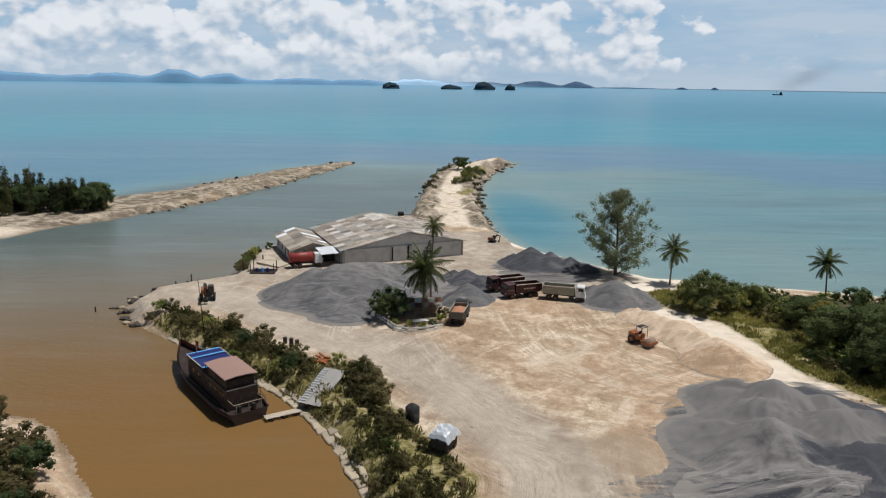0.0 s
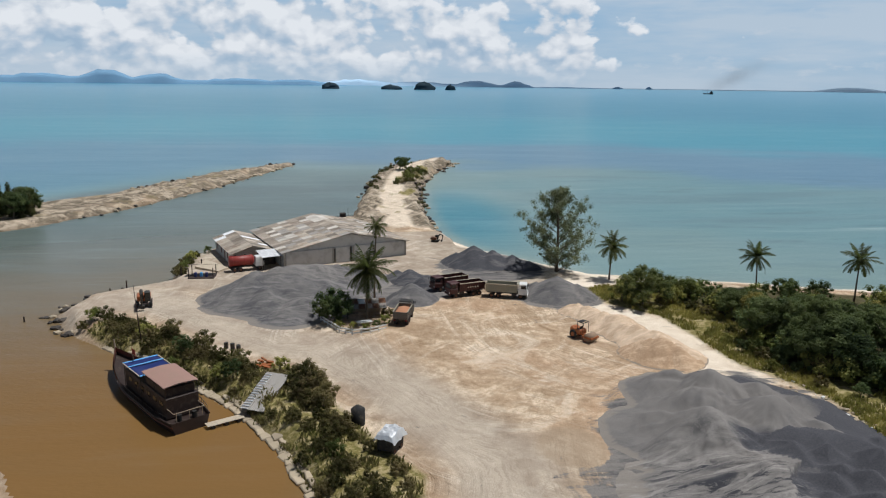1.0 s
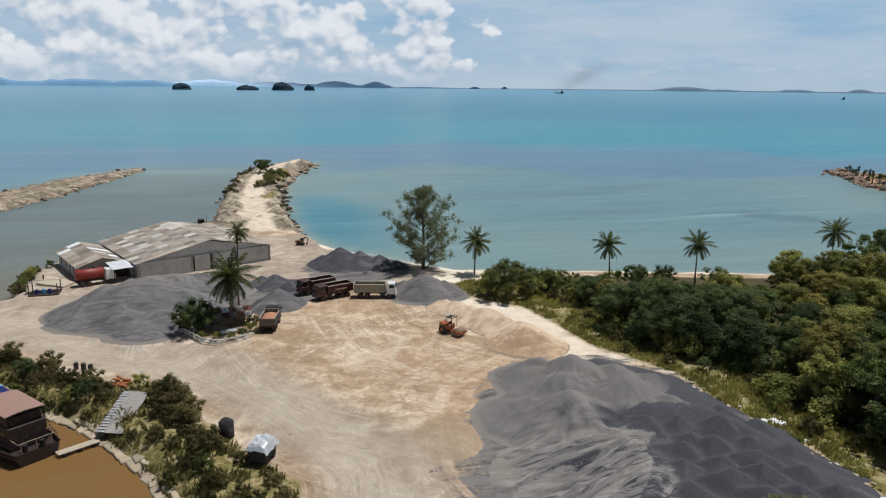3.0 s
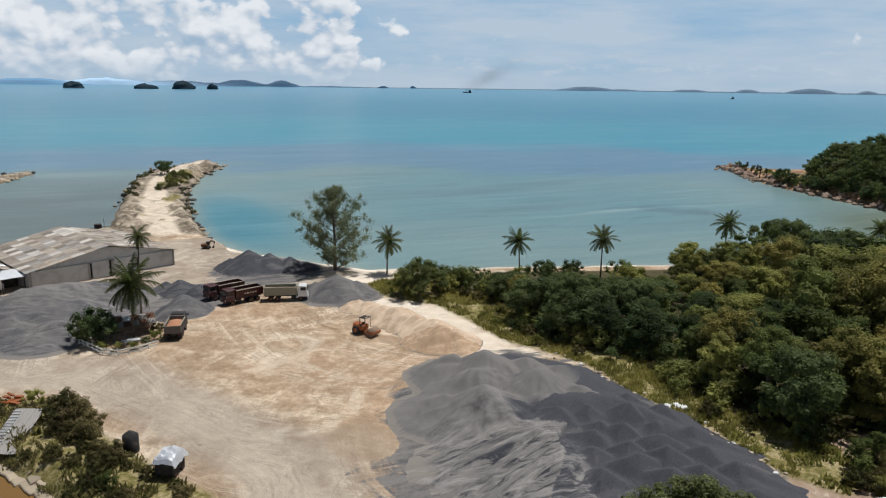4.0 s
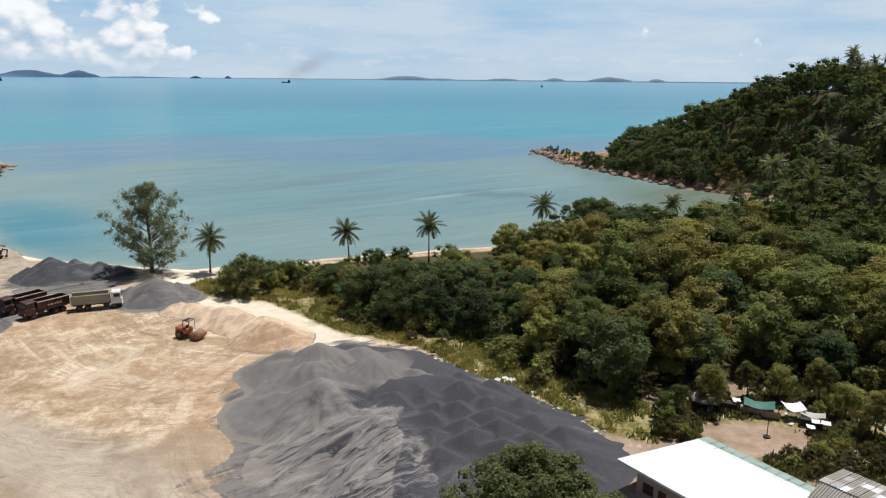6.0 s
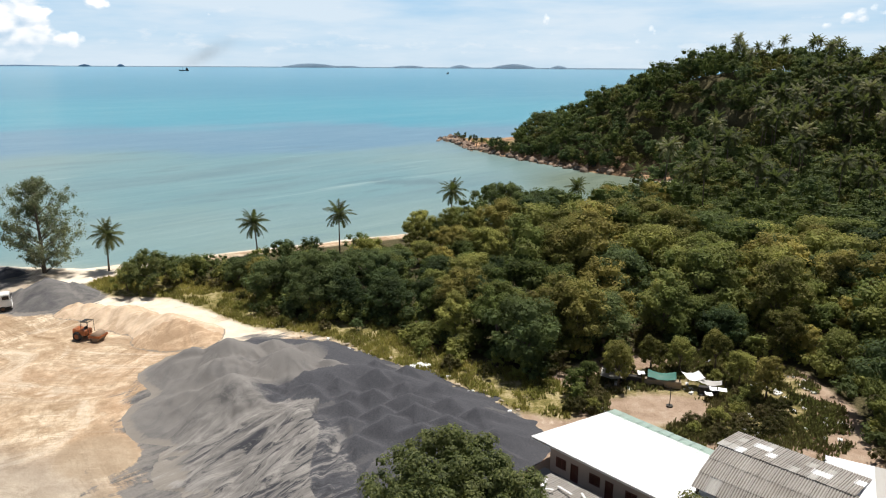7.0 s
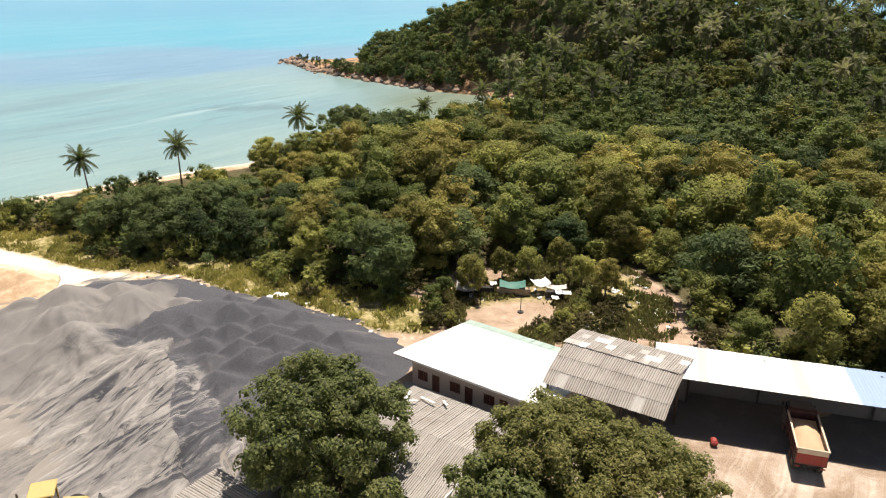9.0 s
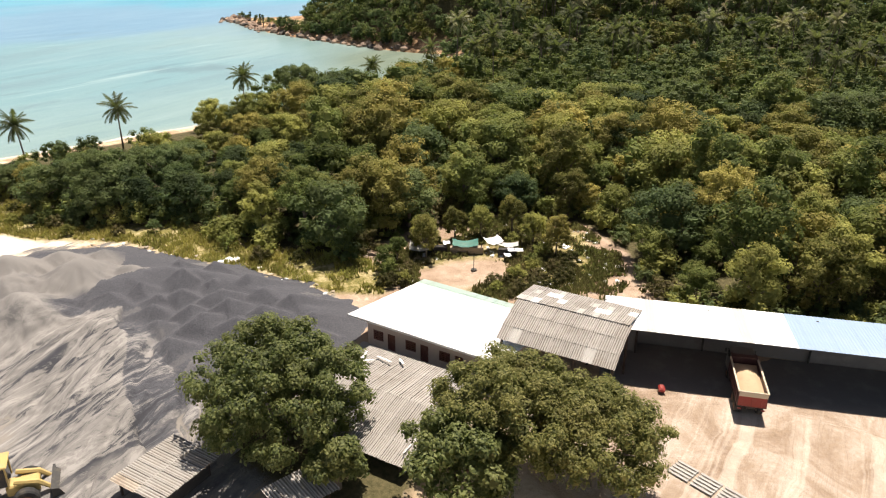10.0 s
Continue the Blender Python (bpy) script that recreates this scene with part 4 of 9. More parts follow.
def main_stockpile():
    """The large heap: a tan-grey back of old peaks, dark tipped loads behind, a scraped apron in front."""
    x0, x1, y0, y1, step = 15, 65, 36, 96, 0.26
    x, y, faces = grid_mesh("gravel_stockpile", np.arange(x0, x1, step), np.arange(y0, y1, step), M_GRAVEL)
    edge = signed(x, y, GRAVEL_FIELD)
    wx = x + 1.6 * (fbm(x / 4.5, y / 4.5, 3) - 0.5) + 0.5 * (fbm(x / 1.6, y / 1.6, 6) - 0.5)
    wy = y + 1.6 * (fbm(x / 4.5, y / 4.5, 8) - 0.5) + 0.5 * (fbm(x / 1.6, y / 1.6, 4) - 0.5)
    east = smooth((x - 38) / 8)
    # the spread body: a long low apron to the west, a steeper side to the east
    inner = edge - 3.5 * (1 - east)
    body = (0.7 + 0.5 * smooth((x - 27) / 14)) * smooth(inner / (5.0 * east + 13.0 * (1 - east))) - 0.07
    # old rounded peaks of tan-grey chippings, run together
    soft = np.zeros_like(x)
    for cx, cy, ch, cs in [(38.6, 69.4, 4.7, 0.50), (47.4, 72.0, 4.6, 0.50), (44.4, 80.4, 4.5, 0.52), (41.6, 76.4, 3.9, 0.46), (50.5, 68.0, 3.2, 0.52), (35.0, 72.6, 2.6, 0.36), (49.5, 78.6, 3.2, 0.5), (40.6, 83.8, 3.0, 0.5), (53.0, 75.5, 2.7, 0.5)]:
        d = np.sqrt((wx - cx) ** 2 + (wy - cy) ** 2 + 0.5)
        soft = soft + np.exp(7.0 * (ch + 0.35 - (cs + 0.12) * d))
    soft = np.log(soft + 1e-9) / 7.0
    # the scraped spur, and the steep dark face on its far side
    d, u = line_dist(wx, wy, [(40.0, 57.4), (37.6, 51.5), (34.0, 47.6), (28.5, 45.6)])
    far = (wx - 39) * 0.82 - (wy - 54.5) * 0.57 > 0
    spur = 3.9 - 1.5 * u - np.where(far, 0.66, 0.30) * np.sqrt(d * d + 0.15)
    # dark loads, tipped close together, and the bank along their back
    rng = np.random.default_rng(5)
    loads, crest = np.full(x.shape, -2.0), np.zeros_like(x)
    lx, ly = x + 0.9 * (fbm(x / 2.5, y / 2.5, 61) - 0.5), y + 0.9 * (fbm(x / 2.5, y / 2.5, 62) - 0.5)
    for r in range(7):
        for c in range(4):
            cy = 64.5 - r * 3.6 + rng.uniform(-1.1, 1.1)
            cx = 41.5 + c * 4.3 + (r % 2) * 2.0 + rng.uniform(-1.2, 1.2) - 0.10 * max(0, 52 - cy) * (c - 1.5)
            if cx > 57.0 or (cx < 44 and cy > 60) or (cx < 42 and 53 < cy):
                continue
            w = rng.uniform(0.3, 1.2)
            p = np.abs((lx - cx) * math.cos(w) + (ly - cy) * math.sin(w))
            q = np.abs((ly - cy) * math.cos(w) - (lx - cx) * math.sin(w)) * rng.uniform(0.7, 1.2)
            v = rng.uniform(2.7, 3.8) - 0.5 * (c == 0) - 0.45 * (r > 5) - 0.50 * (p + q) - 0.12 * np.hypot(p, q)
            crest = np.where(v > loads, np.exp(-(np.minimum(p, q) / 0.3) ** 2), crest)
            loads = np.maximum(loads, v)
    d2, u2 = line_dist(wx, wy, [(47.5, 67.0), (53.5, 65.0), (55.2, 58.6), (55.2, 50.7), (54.2, 43.5)])
    bank = 3.1 - 0.9 * u2 - 0.5 * np.sqrt(d2 * d2 + 0.3)
    dark = np.maximum(loads, bank)
    soft, spur, dark = (np.log1p(np.exp(np.clip(1.8 * v, -40, 40))) / 1.8 - 0.14 for v in (soft, spur, dark))
    h = np.maximum(np.maximum(body, soft), np.maximum(spur, dark))
    top = np.argmax(np.stack([body, soft, spur, dark]), 0)
    gap = np.sort(np.stack([body, soft, spur, dark]), 0)
    h = h + 0.2 * np.exp(-((gap[3] - gap[2]) / 0.35) ** 2) * smooth(gap[3] / 0.8)     # slumped seams
    # tones: dark loads, their crests paled in colour as if lit, tan peaks, grey apron
    crest = crest * (loads > bank)
    tone = np.choose(top, [0.42 + 0 * x, 0.74 + 0 * x, np.where(far, 0.12, 0.78), 0.04 + 0.22 * crest])
    old_dark = smooth(1.6 - np.hypot((x - 42.8) / 2.4, (y - 66.8) / 2.2)) + smooth(1.5 - np.hypot((x - 47.5) / 4.5, (y - 84) / 3.0))
    tone = tone - 0.6 * np.clip(old_dark, 0, 1) - 0.35 * smooth((x - 52) / 4) * (y > 66)
    tone = tone + 0.25 * (fbm(x / 5, y / 5, 19) - 0.5)
    scraped = smooth((46 - x + 0.15 * (y - 60)) / 6) * smooth((72 - y) / 6) * np.where(top == 3, 0.25, np.where(top == 1, 0.55, 1.0))
    scraped = np.maximum(scraped, (top == 0) * smooth((40 - x) / 4))
    # furrows where the bucket dragged, rills down the loose slopes
    fan = np.arctan2(wy - 60, 52 - wx)
    furrow = fbm(fan * 14, np.hypot(x - 52, y - 60) / 9, 33, 5) - 0.5
    step_cut = np.abs(fbm(fan * 7 + 3, np.hypot(x - 52, y - 60) / 14, 35, 3) - 0.5)
    h = h + scraped * smooth(inner / 4) * (1.15 * furrow - 0.9 * smooth((0.09 - step_cut) / 0.09) * 0.45)
    for cx, cy in ((38.6, 69.4), (47.4, 72.0), (44.4, 80.4)):
        ang, rad = np.arctan2(y - cy, x - cx), np.hypot(x - cx, y - cy)
        h = h + 0.75 * (fbm(ang * 6.5 + 9, rad / 12 + cx, 39, 4) - 0.5) * smooth((rad - 0.8) / 2.5) * smooth((8.5 - rad) / 3) * (top == 1)
    rill = fbm(x / 1.1, y / 2.8, 37) - 0.5
    h = h + smooth(h / 0.8) * (0.10 * (fbm(x / 1.1, y / 1.1, 7) - 0.5) + 0.22 * rill * (top == 1))
    ok = h > -0.06
    z = np.where(ok, ground_z(x, y) + h, ground_z(x, y) - 0.12)
    ob = root("gravel_stockpile", pose(40, 62, 1.8), "broad heap of grey gravel with scraped flanks and dark tipped loads", "gravel heap")
    keep = faces[ok[faces].any(1)]
    which = np.where((top == 0) & (x > 36), 3, top)[keep[:, 0]]
    for k, nm, txt in ((0, "apron", "grey scraped apron"), (1, "peak_ridge", "rounded tan-grey peaks"), (2, "spur", "pale scraped spur with a dark face"), (3, "load_field", "dark gravel tipped in close loads")):
        own = keep[which == k]
        used = np.unique(own)
        remap = np.full(len(x), -1)
        remap[used] = np.arange(len(used))
        me = raw_mesh(nm, np.stack([x - 40, y - 62, z - 1.8], 1)[used], remap[own], M_GRAVEL, True)
        set_float(me, "tone", tone[used])
        set_float(me, "scraped", scraped[used])
        set_float(me, "depth", (smooth(h / 0.7) * 2 + 2 * smooth((x - 46) / 4))[used])
        put(nm, me, ob, txt)


def road_stockpile():
    """The tall heap by the haul road: rounded tops in a row, one long scraped face towards the road."""
    x, y, faces = grid_mesh("gravel_stockpile", np.arange(-36, 10, 0.4), np.arange(104, 156, 0.4), M_GRAVEL)
    wx = x + 2.0 * (fbm(x / 5, y / 5, 43) - 0.5)
    wy = y + 2.0 * (fbm(x / 5, y / 5, 48) - 0.5)
    line = [(-18.5, 131.0), (-16.0, 132.6), (-12.7, 134.6), (-8.0, 137.0), (-2.0, 141.5)]
    d, u = line_dist(wx, wy, line)
    front = (wx + 18) * 0.52 - (wy - 132) * 0.85 > 0
    tall = 3.7 + 2.1 * np.sin(np.pi * np.clip(u * 0.9 + 0.12, 0, 1))
    face = tall - np.where(front, 0.42, 0.66) * np.sqrt(d * d + 1.2)
    h = np.exp(5 * face)
    for cx, cy, ch, cs in [(-18.5, 132.0, 5.2, 0.52), (-13.0, 134.4, 5.5, 0.55), (-8.2, 136.6, 5.3, 0.55), (-3.5, 138.5, 4.6, 0.58), (-10.5, 130.0, 4.3, 0.5), (-16.0, 126.5, 3.4, 0.42), (-6.0, 131.0, 3.8, 0.55), (-9.0, 123.0, 2.9, 0.45), (-5.5, 125.0, 2.8, 0.5), (-12.0, 118.5, 1.7, 0.33)]:
        h = h + np.exp(5 * (ch - cs * np.sqrt((wx - cx) ** 2 + (wy - cy) ** 2 + 0.5)))
    h = np.log(h + 1e-9) / 5
    h = np.log1p(np.exp(np.clip(3.0 * h, -40, 40))) / 3.0 - 0.10
    streak = fbm((x * 0.5 + y) / 5, (x - 0.5 * y) / 1.3, 51, 4) - 0.5
    h = h + smooth(h / 0.9) * (0.55 * streak + 0.25 * (fbm(x / 1.6, y / 1.6, 53) - 0.5))
    tone = 0.55 + 0.5 * (fbm(x / 6, y / 6, 55) - 0.5) + 0.22 * smooth((h - 3.5) / 2) - 0.35 * smooth((x + 10) / 8) * smooth((126 - y) / 8)
    ok = h > -0.06
    z = np.where(ok, ground_z(x, y) + h, ground_z(x, y) - 0.12)
    keep = ok[faces].any(1)
    used = np.unique(faces[keep])
    remap = np.full(len(x), -1)
    remap[used] = np.arange(len(used))
    me = raw_mesh("gravel_stockpile", np.stack([x + 13, y - 130, z - 1.8], 1)[used], remap[faces[keep]], M_GRAVEL, True)
    set_float(me, "tone", tone[used])
    set_float(me, "scraped", np.where(front, 0.42, 0.2)[used])
    set_float(me, "depth", smooth(h / 0.6)[used] * 2)
    tagged(put("gravel_stockpile", me, m=pose(-13, 130, 1.8)), "tall blue-grey gravel heap beside the haul road", "gravel heap")


def build_heaps():
    S = 0.66
    main_stockpile()
    road_stockpile()
    heap("gravel_stockpile", 4, 20, 128, 150, [(10.5, 140, 2.7, -0.2, S), (13.5, 137, 2.2, -0.2, S), (8, 142, 2.0, 0.0, S)], M_GRAVEL, "low dark gravel heap", 0.5, 0.2, 12)
    heap("gravel_stockpile", 3, 17, 118, 136, [(10, 127.5, 3.3, 0.45, S), (8, 125, 2.0, 0.5, S)], M_GRAVEL, "small pale grey gravel heap", 0.5, 0.12, 13)
    heap("gravel_stockpile", 15, 48, 140, 168, [(25.5, 153.5, 4.4, -0.1, S), (29.5, 152, 3.7, -0.05, S), (33.5, 150.5, 2.9, 0.0, S), (37, 149, 2.0, 0.05, S), (22, 155.5, 2.4, -0.1, S)], M_GRAVEL, "long dark gravel heap by the shore", 0.5, 0.2, 14)
    heap("gravel_stockpile", 27, 50, 116, 142, [(37.5, 128, 3.9, 0.55, 0.55), (41, 126.5, 2.8, 0.5, S), (34, 130, 2.4, 0.5, S)], M_GRAVEL, "rounded light grey gravel heap", 0.5, 0.12, 15)
    rng = np.random.default_rng(8)
    ridge_cones = []
    for i in range(16):
        u = i / 15
        ridge_cones.append((38.5 + 8.0 * u ** 0.8 + rng.uniform(-0.5, 0.5), 117 - 22 * u + rng.uniform(-0.5, 0.5), 2.0 + 0.7 * u + rng.uniform(-0.5, 0.5), 0.6, 0.55))
    ridge_cones += [(44.5, 95.5, 3.3, -0.1, 0.6), (43, 96.8, 2.7, -0.1, 0.6), (46, 93.5, 2.4, 0.1, 0.6)]
    heap("sand_stockpile", 30, 56, 86, 124, ridge_cones, M_SANDPILE, "ridge of tan sand pushed up along the yard", 0.35, 0.26, 16, category="sand heap")


build_heaps()


# ---------- plants ----------
def leaf_quads(rng, centres, radii, n, size, up=0.35, shell=0.55, low=-0.55, droop=0.0, spread=0.42):
    """Leaf sprays on the outside of clumps; every spray is a small folded blade."""
    centres, radii = np.asarray(centres, float), np.asarray(radii, float)
    pick = rng.choice(len(centres), n, p=radii ** 2 / (radii ** 2).sum())
    d = rng.normal(size=(n, 3))
    d /= np.linalg.norm(d, axis=1)[:, None]
    d[:, 2] = np.where(d[:, 2] < low, -d[:, 2], d[:, 2])
    p = centres[pick] + d * (radii[pick] * rng.uniform(shell, 1.08, n) * rng.uniform(0.85, 1.1, n))[:, None]
    nrm = d + rng.normal(size=(n, 3)) * spread + np.array([0, 0, up])
    nrm /= np.linalg.norm(nrm, axis=1)[:, None]
    a = np.cross(nrm, rng.normal(size=(n, 3)))
    a /= np.linalg.norm(a, axis=1)[:, None]
    b = np.cross(nrm, a)
    s = size * rng.uniform(0.6, 1.35, n)[:, None]
    v = np.stack([p - a * s * 0.5, p + b * s * 0.30 - nrm * s * 0.10, p + a * s * 0.5 - nrm * s * droop, p - b * s * 0.30 - nrm * s * 0.10], 1)
    return v.reshape(-1, 3), np.arange(n * 4).reshape(-1, 4)


CORE = np.array([(i, j, k) for i in (-1, 1) for j in (-1, 1) for k in (-1, 1)], float) / math.sqrt(3)
CORE_FACES = np.array([(0, 1, 3, 2), (4, 6, 7, 5), (0, 4, 5, 1), (2, 3, 7, 6), (0, 2, 6, 4), (1, 5, 7, 3)])


def foliage(rng, centres, radii, n, size, up=0.25, spread=0.30):
    """Leafy clumps: each one a dense twig core under a skin of leaf sprays."""
    centres, radii = np.asarray(centres, float), np.asarray(radii, float)
    k = len(centres)
    core = CORE[None] * (radii[:, None, None] * rng.uniform(0.42, 0.72, (k, 8, 1))) + centres[:, None]
    cf = (CORE_FACES[None] + 8 * np.arange(k)[:, None, None]).reshape(-1, 4)
    v, f = leaf_quads(rng, centres, radii, n, size, up, 0.80, -0.35, 0.0, spread)
    return np.concatenate([core.reshape(-1, 3), v]), np.concatenate([cf, f + 8 * k])


def clumps(rng, n, rx, rz, z0, cr, flat=0.0):
    d = rng.normal(size=(n, 3))
    d /= np.linalg.norm(d, axis=1)[:, None]
    d[:, 2] = np.where(d[:, 2] < -0.75, -d[:, 2], d[:, 2])
    k = rng.uniform(0.12, 1.0, n)[:, None] ** 0.4
    c = d * k * np.array([rx, rx, rz]) + np.array([0, 0, z0])
    return c, rng.uniform(0.65, 1.2, n) * cr


def limbs(rng, height, spread, r, n=5, lean=0.3):
    g = Geo()
    top = Vector((rng.uniform(-lean, lean), rng.uniform(-lean, lean), height))
    g.tube([(0, 0, -0.4), (0, 0, height * 0.12), top * 0.5, top], [r * 1.35, r, r * 0.8, r * 0.4], 7)
    for i in range(n):
        w = 2 * math.pi * i / n + rng.uniform(-0.4, 0.4)
        s = top * rng.uniform(0.45, 0.8)
        t = Vector((math.cos(w) * spread, math.sin(w) * spread, height * rng.uniform(0.95, 1.3)))
        g.tube([s, s.lerp(t, 0.5) + Vector((0, 0, 0.2)), t], [r * 0.5, r * 0.35, r * 0.12], 5)
    return g


def tree_kind(seed, rx, rz, z0, n_clump, cr, leaves, size, mat, trunk_h, trunk_r, up=0.22):
    rng = np.random.default_rng(seed)
    c, r = clumps(rng, n_clump, rx, rz, z0, cr)
    v, f = foliage(rng, np.concatenate([c, [(0, 0, z0)]]), np.concatenate([r, [min(rx, rz) * 0.55]]), leaves, size, up)
    crown = raw_mesh("crown", v, f, mat)
    trunk = limbs(rng, trunk_h, rx * 0.6, trunk_r).mesh("trunk", M_BARK, True)
    return trunk, crown


def plant(name, kind, m, label, category, group=""):
    ob = root(name, m, label, category, group)
    put("trunk", kind[0], ob)
    put("crown", kind[1], ob)
    return ob


def stand(x, y, s, rz, dz=0.0):
    return Matrix.Translation((x, y, gz(x, y) + dz)) @ Matrix.Rotation(rz, 4, "Z") @ Matrix.Scale(s, 4)


FOREST_KINDS = [
    (tree_kind(101, 2.9, 3.2, 4.6, 48, 0.90, 4200, 0.28, M_LEAF, 4.4, 0.20), "leafy green broadleaf tree in the wood"),
    (tree_kind(102, 2.4, 4.0, 5.2, 46, 0.85, 4000, 0.28, M_LEAF, 5.0, 0.18), "tall green broadleaf tree in the wood"),
    (tree_kind(103, 3.3, 3.0, 4.3, 52, 0.90, 4400, 0.28, M_LEAF_DARK, 4.0, 0.22), "dark green broadleaf tree with a spreading crown"),
    (tree_kind(104, 2.7, 3.4, 4.6, 64, 0.70, 4800, 0.24, M_LEAF_OLIVE, 4.4, 0.18), "olive-yellow feathery tree in the wood"),
    (tree_kind(105, 2.2, 2.3, 3.2, 34, 0.70, 2600, 0.26, M_LEAF, 3.0, 0.15), "small bushy green tree"),
    (tree_kind(106, 3.0, 3.8, 5.0, 56, 0.84, 4600, 0.26, M_LEAF_OLIVE, 4.8, 0.2), "olive green broadleaf tree in the wood"),
]
SHRUB_KINDS = [
    (tree_kind(111, 1.5, 1.2, 1.1, 22, 0.42, 1200, 0.19, M_LEAF, 0.9, 0.06), "green shrub"),
    (tree_kind(112, 1.4, 1.0, 0.9, 22, 0.38, 1200, 0.18, M_SCRUB, 0.8, 0.05), "dry olive-brown shrub"),
    (tree_kind(113, 1.7, 1.5, 1.3, 24, 0.45, 1300, 0.19, M_LEAF_DARK, 1.0, 0.07), "dark green shrub"),
]


def frond_crown(rng, n_fronds, length, mat, leaflets=26, hang=0.0):
    """Palm crown: ribs that rise steeply or hang, arch over and carry drooping leaflets on both sides."""
    V, F = [], []
    for i in range(n_fronds):
        w = 2.4 * i + rng.uniform(-0.3, 0.3)
        start = radians(78 - 125 * ((i + 0.5) / n_fronds) ** (1.15 - 0.9 * hang) + rng.uniform(-9, 9))
        bend = radians(rng.uniform(48, 85)) * (0.55 + 0.45 * max(0.0, math.cos(start)))
        L = length * rng.uniform(0.85, 1.1)
        d = Vector((math.cos(w), math.sin(w), 0))
        twist = rng.uniform(-0.35, 0.35)
        side = (Vector((-d.y, d.x, 0)) + Vector((0, 0, twist))).normalized()
        pts = [Vector((0, 0, 0))]
        for k in range(leaflets):
            th = start - bend * ((k + 0.5) / leaflets) ** 1.4
            pts.append(pts[-1] + (d * math.cos(th) + Vector((0, 0, math.sin(th)))) * (L / leaflets))
        for k in range(1, leaflets):
            u = k / leaflets
            ll = length * 0.21 * math.sin(math.pi * min(1, u * 0.82 + 0.16)) + 0.10
            along = (pts[k + 1] - pts[k - 1]).normalized()
            for sgn in (-1, 1):
                tip = pts[k] + side * sgn * ll * 0.75 + along * ll * 0.5 - Vector((0, 0, ll * rng.uniform(0.3, 0.75)))
                q = along * length * 0.50 / leaflets
                o = len(V)
                V.extend([pts[k] - q, pts[k] + q, tip + q * 0.3, tip - q * 0.3])
                F.append((o, o + 1, o + 2, o + 3))
        o = len(V)
        for k in range(leaflets + 1):
            th = 0.07 * (1 - 0.8 * k / leaflets)
            V.extend([pts[k] + side * th, pts[k] - side * th])
        F += [(o + 2 * k, o + 2 * k + 1, o + 2 * k + 3, o + 2 * k + 2) for k in range(leaflets)]
    return raw_mesh("crown", [tuple(p) for p in V], F, mat)


def palm_kind(seed, height, length, lean, fronds=27, hang=0.0, leaflets=26, mat=M_FROND):
    rng = np.random.default_rng(seed)
    g = Geo()
    pts = [(0, 0, -0.3), (lean * 0.1, 0, height * 0.25), (lean * 0.4, 0, height * 0.6), (lean, 0, height)]
    rad = [0.22, 0.16, 0.13, 0.11]
    g.tube(pts, rad, 8)
    for k in range(14):
        u = k / 14
        g.tube([(lean * u * u, 0, height * u), (lean * u * u, 0, height * u + 0.06)], 0.17 - 0.045 * u, 8, caps=False)
    crown = frond_crown(rng, fronds, length, mat, leaflets, hang)
    crown.transform(Matrix.Translation((lean, 0, height)))
    return g.mesh("trunk", M_BARK, True), crown


PALMS = [palm_kind(201, 7.0, 3.9, 0.5), palm_kind(202, 8.4, 3.8, -0.7), palm_kind(203, 9.4, 4.1, 0.9), palm_kind(204, 7.6, 3.6, 0.2, 22, 0.25)]
for k, (x, y, s, rz, kind) in enumerate([(51.5, 138.4, 1.0, 0.5, 0), (77.8, 128.2, 1.0, 2.2, 0), (92.5, 119.6, 0.98, 1.0, 1), (124.2, 117, 1.0, 0.3, 2), (162.8, 107, 0.95, 4.0, 1)]):
    plant("coconut_palm", PALMS[kind], stand(x, y, s, rz), "slender coconut palm above the beach", "palm tree", "beach palms")
plant("coconut_palm", palm_kind(210, 8.6, 5.2, 0.4, 34, 0.1, 30), stand(1.5, 116.8, 1.0, 1.0), "full coconut palm with hanging old fronds in a garden", "palm tree")
plant("coconut_palm", palm_kind(211, 14.0, 2.5, 0.5, 24, 0.35), stand(3.0, 127.0, 1.0, 0.2), "tall coconut palm with a small worn crown", "palm tree")


def casuarina(seed, height, width, leaves, size):
    """An airy tree: many upswept boughs, each with loose tufts of needles."""
    rng = np.random.default_rng(seed)
    g = Geo()
    g.tube([(0, 0, -0.4), (0.1, 0, height * 0.3), (-0.1, 0.1, height * 0.65), (0.1, 0, height * 0.97)], [0.42, 0.30, 0.17, 0.04], 8)
    c, r = [], []
    for i in range(46):
        u = (i + 0.5) / 46
        z = height * (0.10 + 0.84 * u)
        reach = width * (0.55 + 0.6 * math.sin(math.pi * min(1, u * 0.9 + 0.12))) * rng.uniform(0.55, 1.1) * (1.15 - 0.6 * u ** 2.5)
        w = i * 2.4 + rng.uniform(-0.5, 0.5)
        s = Vector((0, 0, z - reach * 0.45))
        t = Vector((math.cos(w) * reach, math.sin(w) * reach, z + reach * 0.28))
        g.tube([s, s.lerp(t, 0.55) - Vector((0, 0, 0.15)), t], [0.10, 0.06, 0.02], 5)
        for k in range(6):
            q = s.lerp(t, 0.35 + 0.14 * k)
            c.append((q.x + rng.uniform(-0.5, 0.5), q.y + rng.uniform(-0.7, 0.7), q.z + rng.uniform(-0.4, 0.7)))
            r.append(rng.uniform(0.7, 1.5))
    v, f = leaf_quads(rng, c, r, leaves, size, 0.1, 0.05, -0.9, 0.3)
    return g.mesh("trunk", M_BARK, True), raw_mesh("crown", v, f, M_NEEDLE)


